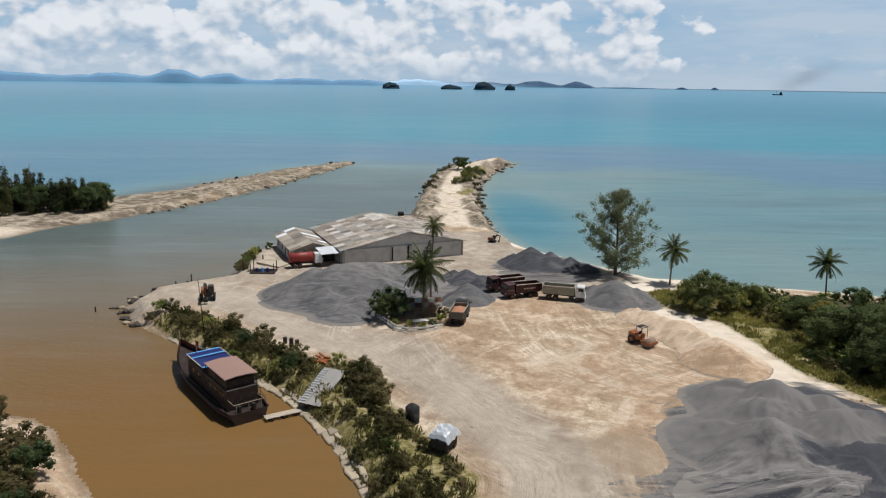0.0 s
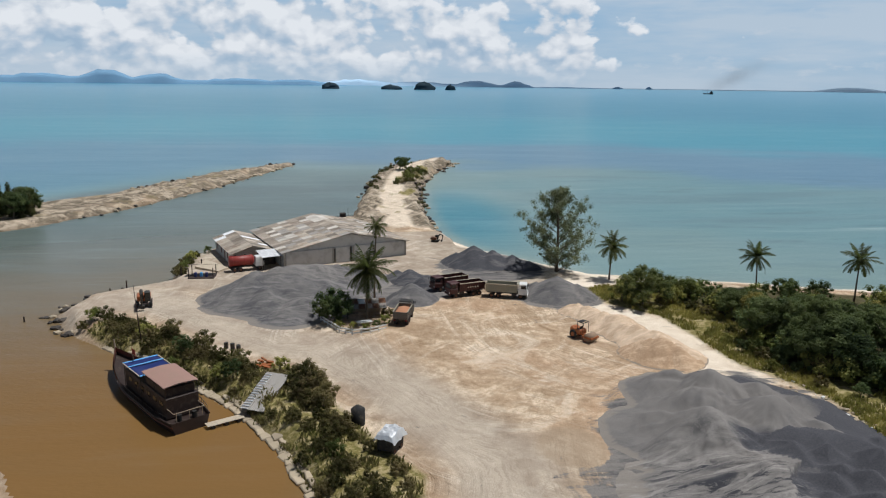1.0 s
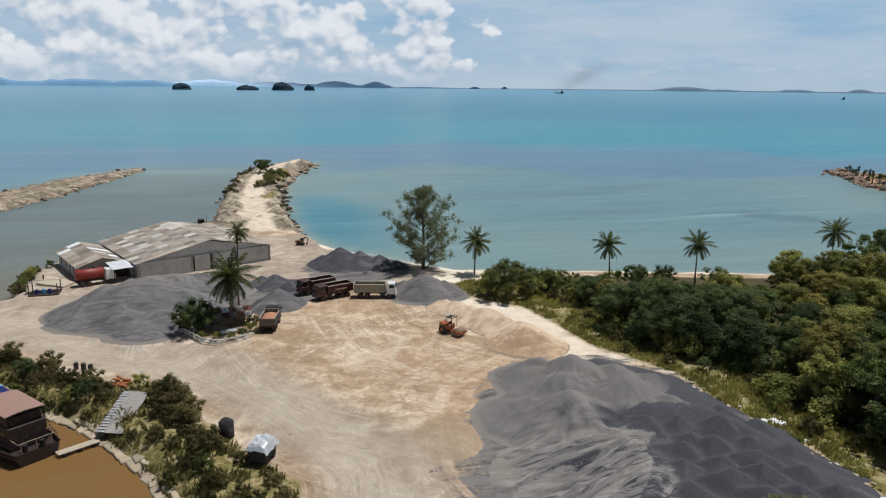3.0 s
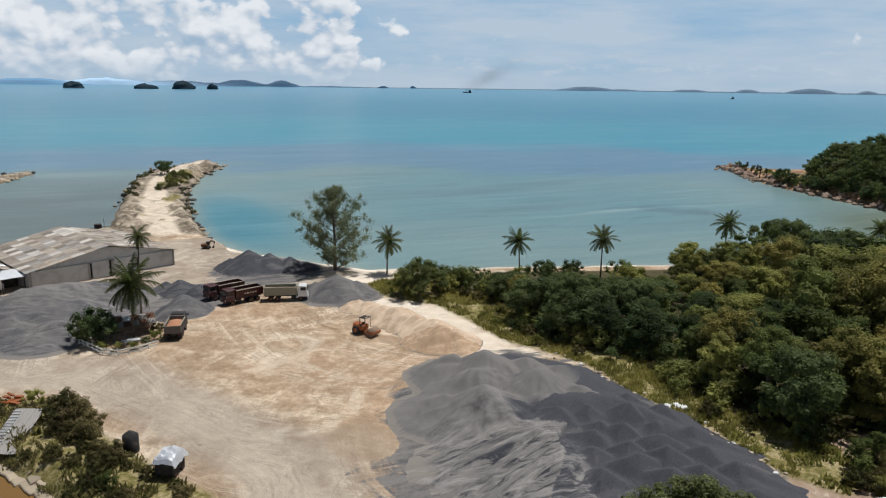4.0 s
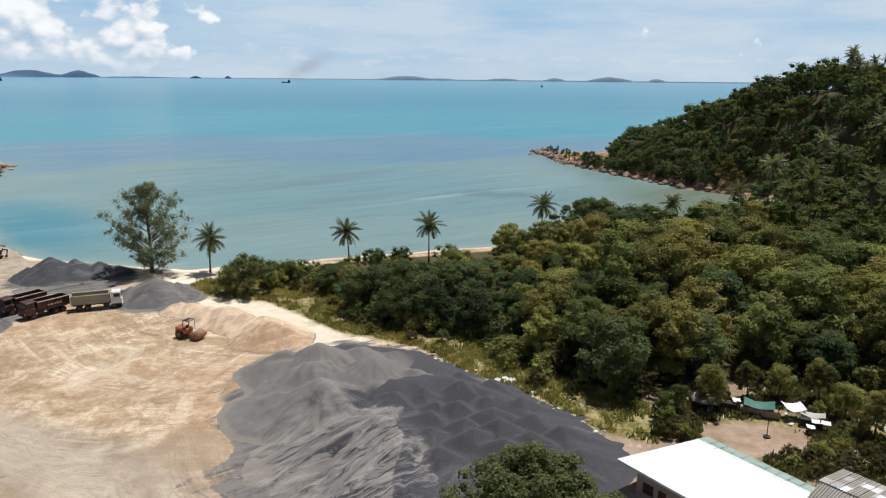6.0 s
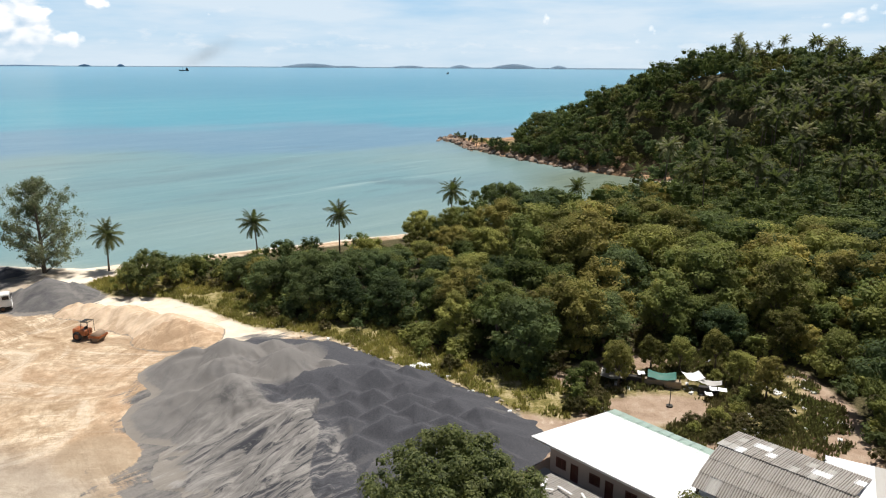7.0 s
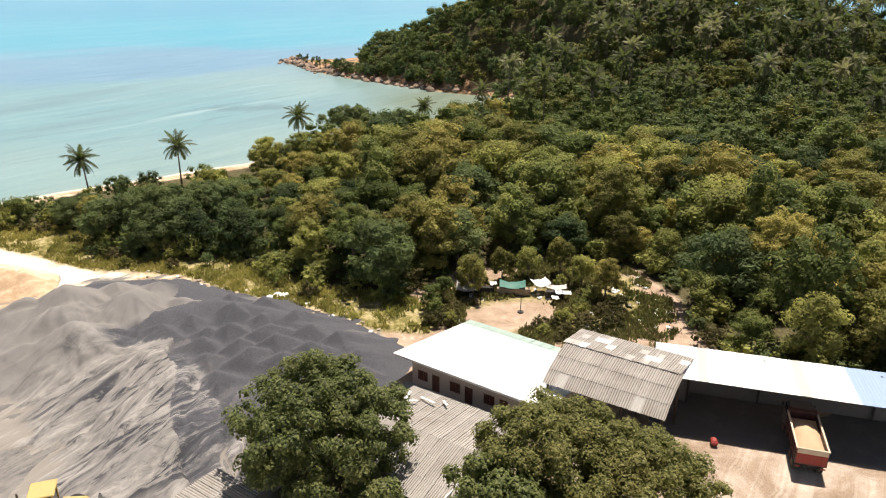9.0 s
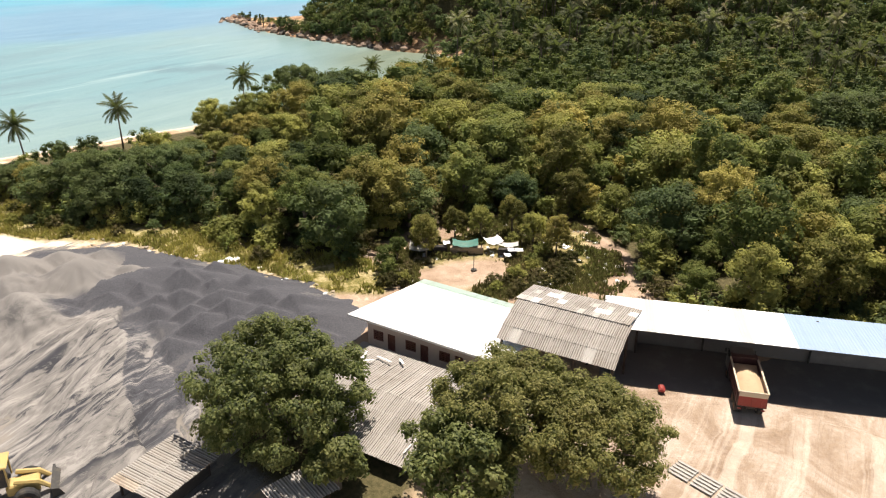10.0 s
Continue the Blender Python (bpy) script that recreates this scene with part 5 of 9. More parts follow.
plant("casuarina_tree", casuarina(301, 18.6, 6.3, 27000, 0.30), stand(42.4, 146.0, 1.0, 0.3), "tall airy casuarina tree with grey-green needles", "tree")

# two dense trees close under the camera's path
for seed, x, y, rx, rz, z0, th, mat, txt, size, leaves in [
        (401, 37.6, 33.6, 7.3, 5.3, 5.0, 5.6, M_LEAF_MID, "dense round shade tree with glossy green leaves", 0.28, 40000),
        (402, 43.2, 15.6, 6.2, 3.9, 5.6, 5.2, M_LEAF_TAWNY, "broad shade tree with small olive green leaves", 0.23, 38000),
        (403, 44.6, 9.4, 5.4, 3.2, 4.6, 4.6, M_LEAF_TAWNY, "spreading shade tree with olive green leaves", 0.23, 28000),
        (404, 37.8, 17.6, 4.4, 3.0, 4.2, 4.0, M_LEAF_MID, "bushy shade tree beside the sheds", 0.34, 9000),
        (405, 35.0, 26.4, 2.1, 1.7, 2.4, 2.2, M_LEAF_MID, "small bushy tree between low sheds", 0.34, 5000)]:
    k = tree_kind(seed, rx, rz, z0, int(5.6 * rx * rx), 0.86, leaves, size, mat, th, 0.34, 0.45)
    plant("shade_tree", k, stand(x, y, 1.0, 0.7), txt, "tree")


# ---------- the wood ----------
def scatter(poly, spacing, seed, x0, x1, y0, y1):
    rng = np.random.default_rng(seed)
    xs, ys = np.meshgrid(np.arange(x0, x1, spacing), np.arange(y0, y1, spacing))
    x = (xs + (np.arange(xs.shape[0])[:, None] % 2) * spacing / 2 + rng.uniform(-0.42, 0.42, xs.shape) * spacing).ravel()
    y = (ys + rng.uniform(-0.42, 0.42, xs.shape) * spacing).ravel()
    d = signed(x, y, poly)
    return x, y, d, rng


def build_wood():
    x, y, d, rng = scatter(FOREST, 5.7, 31, 44, 420, -110, 290)
    clear = signed(x, y, CLEARING)
    r = np.hypot(x, y)
    az = np.degrees(np.arctan2(x, y))
    ok = (d > 0.6) & (clear < -1.5) & (az < 104)
    hidden = (r > np.where(az < 63, 430, 352))
    z = ground_z(x, y)
    # low wind-clipped growth behind the open stretch of beach
    rb = 157 + (az - 19) * 0.6
    cap = np.where(az < 43, np.clip(36 * (1 - r / rb) - 1.6, 0.0, 30), np.where(az < 49, 5 + (az - 43) * 0.9, 30))
    ok &= cap > 1.2
    order = np.argsort(r)
    low = ok & (cap < 4.6)
    near = [i for i in order if ok[i] and not low[i]][:300]
    used = np.zeros(len(x), bool)
    used[near] = True
    for i in np.flatnonzero(low):
        if rng.uniform() < 0.6 or (x[i] < 60 and y[i] > 124):
            continue
        k = rng.choice(3, p=[0.45, 0.25, 0.3])
        plant("shrub", SHRUB_KINDS[k][0], stand(x[i], y[i], min(2.2, cap[i] / 2.3 + 0.3), rng.uniform(0, 6)), "wind-clipped bush behind the beach", "shrub", "beach bushes")
    used |= low
    for i in near:
        pick = rng.choice(6, p=[0.26, 0.14, 0.18, 0.18, 0.10, 0.14])
        s = (0.8 + 0.95 * rng.uniform() ** 1.7) * (0.8 if d[i] < 3 else 1.0)
        if 52 < x[i] < 84 and 62 < y[i] < 130 and (78 < y[i] < 106 and x[i] < 72 or rng.uniform() < 0.75):
            pick, s = 2, rng.uniform(0.9, 1.3)
        kind, txt = FOREST_KINDS[pick]
        s = min(s, cap[i] / (8.8, 10.2, 8.3, 8.8, 6.2, 9.6)[pick])
        w = max(s, 0.3) * rng.uniform(1.0, 1.25)
        m = Matrix.Translation((x[i], y[i], z[i] - 0.5 * s)) @ Matrix.Rotation(rng.uniform(0, 6.28), 4, "Z") @ Matrix.Diagonal((w, w, s, 1))
        plant("broadleaf_tree", kind, m, txt, "tree", "woodland trees")
    # landmark crowns that stand above the rest
    wide = tree_kind(141, 7.2, 2.6, 8.6, 150, 0.95, 13000, 0.33, M_LEAF_DARK, 8.0, 0.36)
    tall = tree_kind(142, 4.6, 3.4, 7.0, 90, 0.9, 8500, 0.31, M_LEAF, 6.6, 0.3)
    olive = tree_kind(143, 5.2, 3.6, 6.8, 120, 0.85, 10000, 0.29, M_LEAF_OLIVE, 6.6, 0.3)
    for kind, px, py, s, txt in ((wide, 131, 107, 1.0, "broad dark flat-topped tree above the shore wood"), (wide, 139, 98, 0.85, "broad dark tree above the shore wood"), (tall, 105, 108, 0.8, "round green tree at the end of the beach"),
                                 (tall, 111, 104, 0.85, "round green tree at the end of the beach"), (olive, 151, 90, 1.0, "olive crown above the shore wood"), (olive, 160, 84, 1.05, "olive crown above the shore wood"), (tall, 121, 96, 0.95, "tall green tree in the shore wood"),
                                 (wide, 68, 94, 0.78, "dark spreading tree at the edge of the wood"), (wide, 75, 88, 0.74, "dark spreading tree at the edge of the wood"), (olive, 76, 68, 0.9, "olive green tree at the edge of the wood"), (tall, 74, 60, 0.9, "leafy green tree at the edge of the wood"),
                                 (olive, 98, 66, 1.15, "large olive crown in the wood"), (tall, 112, 48, 1.15, "large green crown in the wood"), (olive, 96, 8, 1.1, "large olive crown beside the sheds"), (wide, 124, 30, 0.9, "dark spreading crown in the wood"), (olive, 128, 62, 1.2, "large olive crown in the wood")):
        plant("broadleaf_tree", kind, stand(px, py, s, px), txt, "tree", "landmark trees")
    # the far wood on the hill, beyond counting
    far = np.flatnonzero(ok & ~used & ~hidden)
    for mat, txt, share in ((M_LEAF, "dense green woodland covering the hill", 0), (M_LEAF_DARK, "dark woodland crowns on the hill", 1), (M_LEAF_OLIVE, "olive woodland crowns on the hill", 2)):
        V, F = [], []
        for i in far:
            h = lattice(x[i], y[i], 4)
            which = 0 if h < 0.5 else (1 if h < 0.85 else 2)
            if which != share:
                continue
            s = min(rng.choice([0.75, 0.95, 1.15, 1.4, 1.65], p=[0.2, 0.3, 0.25, 0.17, 0.08]) * rng.uniform(0.92, 1.08), cap[i] / 8.0)
            c, cr = clumps(rng, 30, 3.1 * s, 2.9 * s, 4.2 * s, 0.95 * s)
            close = r[i] < 200
            v, f = foliage(rng, c, cr, 760 if close else 560, 0.48 if close else 0.62, 0.25)
            F.append(f + sum(len(q) for q in V))
            V.append(v * np.array([1.15, 1.15, 1]) + np.array([x[i], y[i], z[i] - 0.4]))
        me = raw_mesh("far_wood", np.concatenate(V), np.concatenate(F), mat)
        tagged(put("far_wood", me), txt, "woodland", "", "stuff")
    # coconut palms standing out of the hill wood
    kinds = [palm_kind(221, 13.5, 4.1, 0.6, 20, 0.1, 10, M_FROND), palm_kind(222, 15.0, 3.9, -0.7, 19, 0.0, 10, M_FROND), palm_kind(223, 16.0, 4.2, 0.8, 21, 0.15, 10, M_FROND_LIT), palm_kind(224, 14.0, 4.0, -0.4, 20, 0.05, 10, M_FROND)]
    rng = np.random.default_rng(77)
    count = 0
    while count < 200:
        w, rad = radians(rng.uniform(58, 97)), rng.uniform(175, 345)
        px, py = rad * math.sin(w), rad * math.cos(w)
        if signed(np.array([px]), np.array([py]), FOREST)[0] < 5:
            continue
        if w < radians(66) and rad > 262:
            continue
        hz = hill_z(np.array([px]), np.array([py]))[0]
        if hz < 9 and rng.uniform() < 0.8:
            continue
        if hz > 20 and rng.uniform() < 0.6:
            continue
        plant("coconut_palm", kinds[count % 4], stand(px, py, rng.uniform(0.85, 1.1) * (0.76 if hz > 20 else 1.0), rng.uniform(0, 6)), "coconut palm rising out of the hillside wood", "palm tree", "hillside palms")
        count += 1


build_wood()


def build_scrub():
    rng = np.random.default_rng(12)
    # creek bank, garden, weeds below the wood
    def strew(poly, spacing, seed, box, probs, smin, smax, inset, label_group):
        x, y, d, r2 = scatter(poly, spacing, seed, *box)
        for i in np.flatnonzero(d > inset):
            k = r2.choice(3, p=probs)
            if math.hypot(x[i] + 12.2, y[i] - 88.0) < 4.6:
                continue
            kind, txt = SHRUB_KINDS[k]
            s = r2.uniform(smin, smax)
            plant("shrub", kind, stand(x[i], y[i], s, r2.uniform(0, 6)), txt + " on the " + label_group, "shrub", label_group)
    strew(BANK_STRIP, 2.7, 61, (-50, 12, 55, 125), [0.05, 0.92, 0.03], 0.5, 1.05, 0.6, "creek bank")
    strew(NEAR_BANK, 3.0, 62, (-58, -30, 55, 90), [0.1, 0.7, 0.2], 1.0, 1.7, 3.5, "near bank")
    x, y, d, r2 = scatter(WEED_STRIP, 4.2, 63, 44, 75, 38, 135)
    f = signed(x, y, FOREST)
    for i in np.flatnonzero((d > 0.5) & (f > -4.5) & (f < 2.5)):
        kind, txt = SHRUB_KINDS[r2.choice(3, p=[0.5, 0.35, 0.15])]
        plant("shrub", kind, stand(x[i], y[i], r2.uniform(0.5, 1.0), r2.uniform(0, 6)), txt + " at the edge of the wood", "shrub", "wood edge")


build_scrub()
for x, y, sc, k in ((-7.0, 88.4, 1.9, 1), (-5.6, 86.6, 1.7, 1), (-6.6, 91.0, 1.6, 1), (-4.2, 83.0, 1.5, 1), (-23, 104.5, 1.5, 1), (-29, 110.5, 1.4, 1), (-16.5, 96.5, 1.4, 1), (-2.0, 76.5, 1.3, 1)):
    plant("shrub", SHRUB_KINDS[k][0], stand(x, y, sc, x), "tall bush on the creek bank", "shrub", "creek bank")


def undergrowth(name, n, seed, mat, label):
    """Brush filling the wood's edge, beyond counting."""
    rng = np.random.default_rng(seed)
    x, y = rng.uniform(44, 110, 9 * n), rng.uniform(-40, 136, 9 * n)
    d, c = signed(x, y, FOREST), signed(x, y, CLEARING)
    r, az = np.hypot(x, y), np.degrees(np.arctan2(x, y))
    lim = np.where(az < 43, 41 * (1 - r / (157 + (az - 19) * 0.6)) - 0.5, 9)
    glade = np.hypot((x - 71) / 9, (y - 21) / 6) < 1
    keep = np.flatnonzero(~glade & (((d > np.where(y > 104, 1.5, -1.0)) & (d < 7)) | ((c > -5) & (c < -2.0) & (d > -1))) & (lim > 4.0) & (c < -1.5))[:n]
    z = ground_z(x, y)
    V, F, m = [], [], 0
    for i in keep:
        s = rng.uniform(0.7, 1.8)
        cc, cr = clumps(rng, 12, 1.3 * s, 1.0 * s, 0.8 * s, 0.55 * s)
        v, f = foliage(rng, cc, cr, 240, 0.34, 0.4)
        F.append(f + m)
        V.append(v + np.array([x[i], y[i], z[i]]))
        m += len(v)
    tagged(put(name, raw_mesh(name, np.concatenate(V), np.concatenate(F), mat)), label, "undergrowth", "", "stuff")


undergrowth("undergrowth", 170, 81, M_LEAF, "green brush along the foot of the wood")
undergrowth("undergrowth", 130, 82, M_LEAF_DARK, "dark brush along the foot of the wood")
undergrowth("undergrowth", 45, 83, M_SCRUB, "dry brush along the foot of the wood")
plant("shrub", tree_kind(144, 4.9, 3.3, 3.6, 110, 0.85, 8000, 0.28, M_LEAF_MID, 3.4, 0.2), stand(51.6, 120.6, 1.0, 0.4), "large rounded green bush behind the beach", "shrub", "beach bushes")
for x, y, sc, k in ((48.8, 123.4, 1.8, 0), (57.5, 121.0, 1.6, 0), (60.5, 121.5, 1.9, 0)):
    plant("shrub", SHRUB_KINDS[k][0], stand(x, y, sc, x), "large rounded green bush behind the beach", "shrub", "beach bushes")


def tufts(name, poly, n, seed, box, mat, size, label, avoid=None):
    """Grass and weeds: short blades in tufts, beyond counting."""
    rng = np.random.default_rng(seed)
    x, y = rng.uniform(box[0], box[1], n), rng.uniform(box[2], box[3], n)
    keep = (signed(x, y, poly) > 0.2) & (fbm(x / 3, y / 3, seed) > 0.42)
    if avoid:
        keep &= signed(x, y, avoid) < 0
    x, y = x[keep], y[keep]
    z = ground_z(x, y)
    k = 5
    m = len(x) * k
    p = np.repeat(np.stack([x, y, z], 1), k, 0) + np.concatenate([rng.normal(size=(m, 2)) * 0.22, np.zeros((m, 1))], 1)
    w = rng.uniform(0, 6.28, m)
    d = np.stack([np.cos(w), np.sin(w), np.zeros(m)], 1)
    h = size * rng.uniform(0.4, 1.3, m)[:, None]
    side = np.stack([-np.sin(w), np.cos(w), np.zeros(m)], 1) * h * 0.22
    up = np.array([0, 0, 1.0])
    v = np.stack([p - side, p + side, p + d * h * 0.5 + up * h + side * 0.4, p + d * h * 0.5 + up * h - side * 0.4], 1).reshape(-1, 3)
    tagged(put(name, raw_mesh(name, v, np.arange(m * 4).reshape(-1, 4), mat)), label, "grass", "", "stuff")


tufts("grass", WEED_STRIP, 19000, 71, (44, 76, 38, 134), M_LEAF_OLIVE, 0.45, "yellow-green weeds between gravel and wood", FOREST)
tufts("grass", CLEARING, 15000, 73, (62, 99, 14, 50), M_SCRUB, 0.45, "dry grass and weeds in the clearing", [(69, 39), (73, 41), (80, 36), (79, 31), (74, 30), (68, 34)])
tufts("grass", BANK_STRIP, 11000, 72, (-48, 10, 57, 124), M_SCRUB, 0.5, "dry grass and weeds on the creek bank")


def headland_growth():
    """Bushes down to the rocks, and scrub and bare stems on the point."""
    rng = np.random.default_rng(44)
    for (x0, y0), (x1, y1) in zip(HEADLAND[:4], HEADLAND[1:4]):
        n = int(math.hypot(x1 - x0, y1 - y0) / 3.0)
        for i in range(n):
            u = (i + rng.uniform(0, 1)) / n
            x, y = x0 + (x1 - x0) * u + rng.uniform(2.6, 5.0), y0 + (y1 - y0) * u - rng.uniform(0, 1.2)
            kind = SHRUB_KINDS[rng.choice(3, p=[0.4, 0.1, 0.5])][0]
            plant("shrub", kind, stand(x, y, rng.uniform(1.4, 2.5), rng.uniform(0, 6)), "leafy bush overhanging the headland rocks", "shrub", "headland bushes")
    for i in range(34):
        u = rng.uniform(0, 1)
        x, y = 272 + 28 * u + rng.uniform(-1, 9) * (1 - u), 234 + 50 * u + rng.uniform(-4, 4)
        plant("shrub", SHRUB_KINDS[rng.choice(3, p=[0.2, 0.6, 0.2])][0], stand(x, y, rng.uniform(0.35, 0.9), rng.uniform(0, 6)), "dry bush among the rocks of the point", "shrub", "headland bushes")
    thin = tree_kind(131, 1.0, 1.6, 4.2, 12, 0.5, 420, 0.3, M_LEAF_DARK, 4.0, 0.28)
    for u, off, s in ((0.06, 0, 0.9), (0.16, -1, 1.0), (0.3, 1, 0.8), (0.36, -1, 0.65), (0.52, 0, 0.85), (0.6, -1, 0.6), (0.74, 0, 0.7), (0.8, 0, 0.5)):
        plant("stunted_tree", thin, stand(270 + 29 * u + off, 234 + 51 * u, s, 5 * u), "thin wind-stunted tree on the rocky point", "tree", "headland stunted trees")


headland_growth()


# ---------- paints and plain materials of the things ----------
M_CONC = plain("grey_concrete", (0.36, 0.34, 0.31), 0.9, wear=0.4, scale=0.8)
M_WALLW = plain("stained_white_wall", (0.58, 0.57, 0.54), 0.85, wear=0.3, scale=0.5, dirt=(0.2, 0.17, 0.13), dirty=0.6)
M_WALLP = plain("pinkish_plaster", (0.46, 0.38, 0.34), 0.85, wear=0.25, scale=0.6)
M_DARKIN = plain("dark_interior", (0.035, 0.032, 0.03), 0.9)
M_ASBESTOS = plain("patched_roof_sheet", (0.46, 0.40, 0.33), 0.85, wear=0.5, scale=0.45, dirt=(0.20, 0.125, 0.075), random_tone=0.5, dirty=0.95, coord="pos")
M_PATCH = plain("new_fibre_cement_sheet", (0.66, 0.62, 0.56), 0.85, wear=0.4, scale=0.6, dirt=(0.36, 0.28, 0.2), random_tone=0.15, dirty=0.6, coord="pos")
M_CORR = plain("weathered_corrugated_sheet", (0.43, 0.405, 0.37), 0.85, wear=0.4, scale=0.4, dirt=(0.20, 0.155, 0.11), random_tone=0.10, dirty=0.5, coord="pos")


def valley_dirt(m, color, amount):
    """Grime that rain leaves in the valleys of corrugated sheets."""
    n, l = m.node_tree.nodes, m.node_tree.links
    inp = n["Principled BSDF"].inputs["Base Color"]
    fac = maths(n, l, "MULTIPLY", ramp(n, l, attribute(n, "valley"), [(0.2, 0.0), (0.9, amount)]), ramp(n, l, noise_tex(n, l, 0.7, 4, 0.6), [(0.3, 0.55), (0.6, 1.0)]))
    l.new(mixc(n, l, fac, inp.links[0].from_socket, color), inp)


valley_dirt(M_CORR, (0.085, 0.062, 0.045), 0.85)
valley_dirt(M_ASBESTOS, (0.10, 0.075, 0.05), 0.6)
M_WHITEROOF = plain("white_roof_sheet", (0.78, 0.79, 0.80), 0.45, wear=0.06, scale=0.2, dirt=(0.5, 0.48, 0.44), dirty=0.3, coord="pos")
M_BLUEROOF = plain("pale_blue_roof_sheet", (0.26, 0.35, 0.50), 0.45, wear=0.1, scale=0.2, dirt=(0.45, 0.47, 0.5), coord="pos")
M_GREYROOF = plain("stained_grey_roof_sheet", (0.45, 0.43, 0.40), 0.5, wear=0.15, scale=0.3, dirt=(0.4, 0.37, 0.32), coord="pos")
# shade inside the sheds put into a dark grey; one truck cab shares it
M_SHADEGREY = plain("shade_grey_concrete", (0.13, 0.122, 0.115), 0.9, wear=0.5, scale=0.5, dirt=(0.26, 0.25, 0.24), dirty=0.5, coord="pos")
M_DUSTYYELLOW = plain("dusty_yellow_paint", (0.50, 0.36, 0.13), 0.6, wear=0.5, scale=1.5, dirt=(0.33, 0.26, 0.17), dirty=0.7)
M_GREENROOF = plain("pale_green_roof_sheet", (0.38, 0.48, 0.43), 0.5, wear=0.1, scale=0.4, coord="pos")
M_WOODDK = plain("dark_brown_wood", (0.026, 0.013, 0.010), 0.6, wear=0.5, scale=2)
M_WOOD = plain("bleached_wood", (0.33, 0.26, 0.18), 0.85, wear=0.5, scale=2)
M_HULL = plain("tarred_hull", (0.030, 0.018, 0.016), 0.55, wear=0.5, scale=0.8, dirt=(0.10, 0.05, 0.035))
M_HULLRED = plain("faded_red_hull_paint", (0.16, 0.045, 0.03), 0.6, wear=0.5, scale=0.8)
M_CANOPY = plain("brown_canopy", (0.33, 0.20, 0.16), 0.8, wear=0.25, scale=0.5)
M_BLUETARP = plain("blue_tarpaulin", (0.012, 0.024, 0.13), 0.5, wear=0.3, scale=0.7, dirt=(0.03, 0.05, 0.12))
M_LTBLUE = plain("light_blue_paint", (0.10, 0.35, 0.70), 0.5, wear=0.2)
M_RED = plain("dull_red_paint", (0.27, 0.03, 0.022), 0.5, wear=0.35, scale=1.2, dirt=(0.2, 0.12, 0.08))
M_MAROON = plain("maroon_truck_paint", (0.06, 0.015, 0.013), 0.5, wear=0.4, scale=1.2, dirt=(0.2, 0.13, 0.09))
M_CREAM = plain("dusty_cream_paint", (0.52, 0.44, 0.33), 0.65, wear=0.3, scale=1.2)
M_WHITE = plain("white_paint", (0.72, 0.72, 0.70), 0.45, wear=0.15, scale=1.2)
M_GREYBED = plain("scuffed_grey_bed_paint", (0.13, 0.115, 0.10), 0.7, wear=0.5, scale=1.2, dirt=(0.25, 0.19, 0.13))
M_GREYGREEN = plain("dusty_grey_green_paint", (0.30, 0.29, 0.22), 0.65, wear=0.4, scale=1.2)
M_ORANGE = plain("worn_orange_paint", (0.36, 0.105, 0.025), 0.55, wear=0.6, scale=1.2, dirt=(0.16, 0.09, 0.05), dirty=0.7)
M_DUSTY = plain("dusty_drum_steel", (0.30, 0.21, 0.14), 0.8, 0.1, wear=0.4, scale=1.5)
M_STEEL = plain("dark_steel", (0.05, 0.048, 0.045), 0.55, 0.6, wear=0.4)
M_RUST = plain("rusty_steel", (0.16, 0.075, 0.04), 0.8, 0.2, wear=0.5)
M_RUBBER = plain("black_rubber", (0.018, 0.018, 0.018), 0.85, wear=0.3)
M_STONE = plain("pale_bank_stone", (0.46, 0.38, 0.27), 0.9, wear=0.4, scale=0.8, random_tone=0.3)
M_DARKROCK = plain("dark_wet_rock", (0.06, 0.05, 0.042), 0.8, wear=0.5, scale=0.8, random_tone=0.4)
M_REDROCK = plain("red_brown_rock", (0.36, 0.255, 0.185), 0.9, wear=0.5, scale=0.5, random_tone=0.35)
M_SILVER = plain("silver_tarpaulin", (0.66, 0.68, 0.70), 0.35, 0.35, wear=0.2, scale=1.0)
M_GREENTARP = plain("green_tarpaulin", (0.035, 0.15, 0.115), 0.6, wear=0.3)
M_SANDLOAD = plain("load_of_sand", (0.50, 0.35, 0.22), 0.95, wear=0.4, scale=2)
M_ORANGELOAD = plain("orange_gravel_load", (0.45, 0.22, 0.12), 0.95, wear=0.4, scale=2)
M_DOOR = plain("dark_red_door", (0.10, 0.025, 0.018), 0.55, wear=0.3)


def glass_material():
    m, n, l, b = material("dark_window_glass")
    b.inputs["Base Color"].default_value = (0.012, 0.014, 0.016, 1)
    b.inputs["Roughness"].default_value = 0.08
    return m


M_GLASS = glass_material()


# ---------- roofs of separate sheets ----------
SHEETS = {}


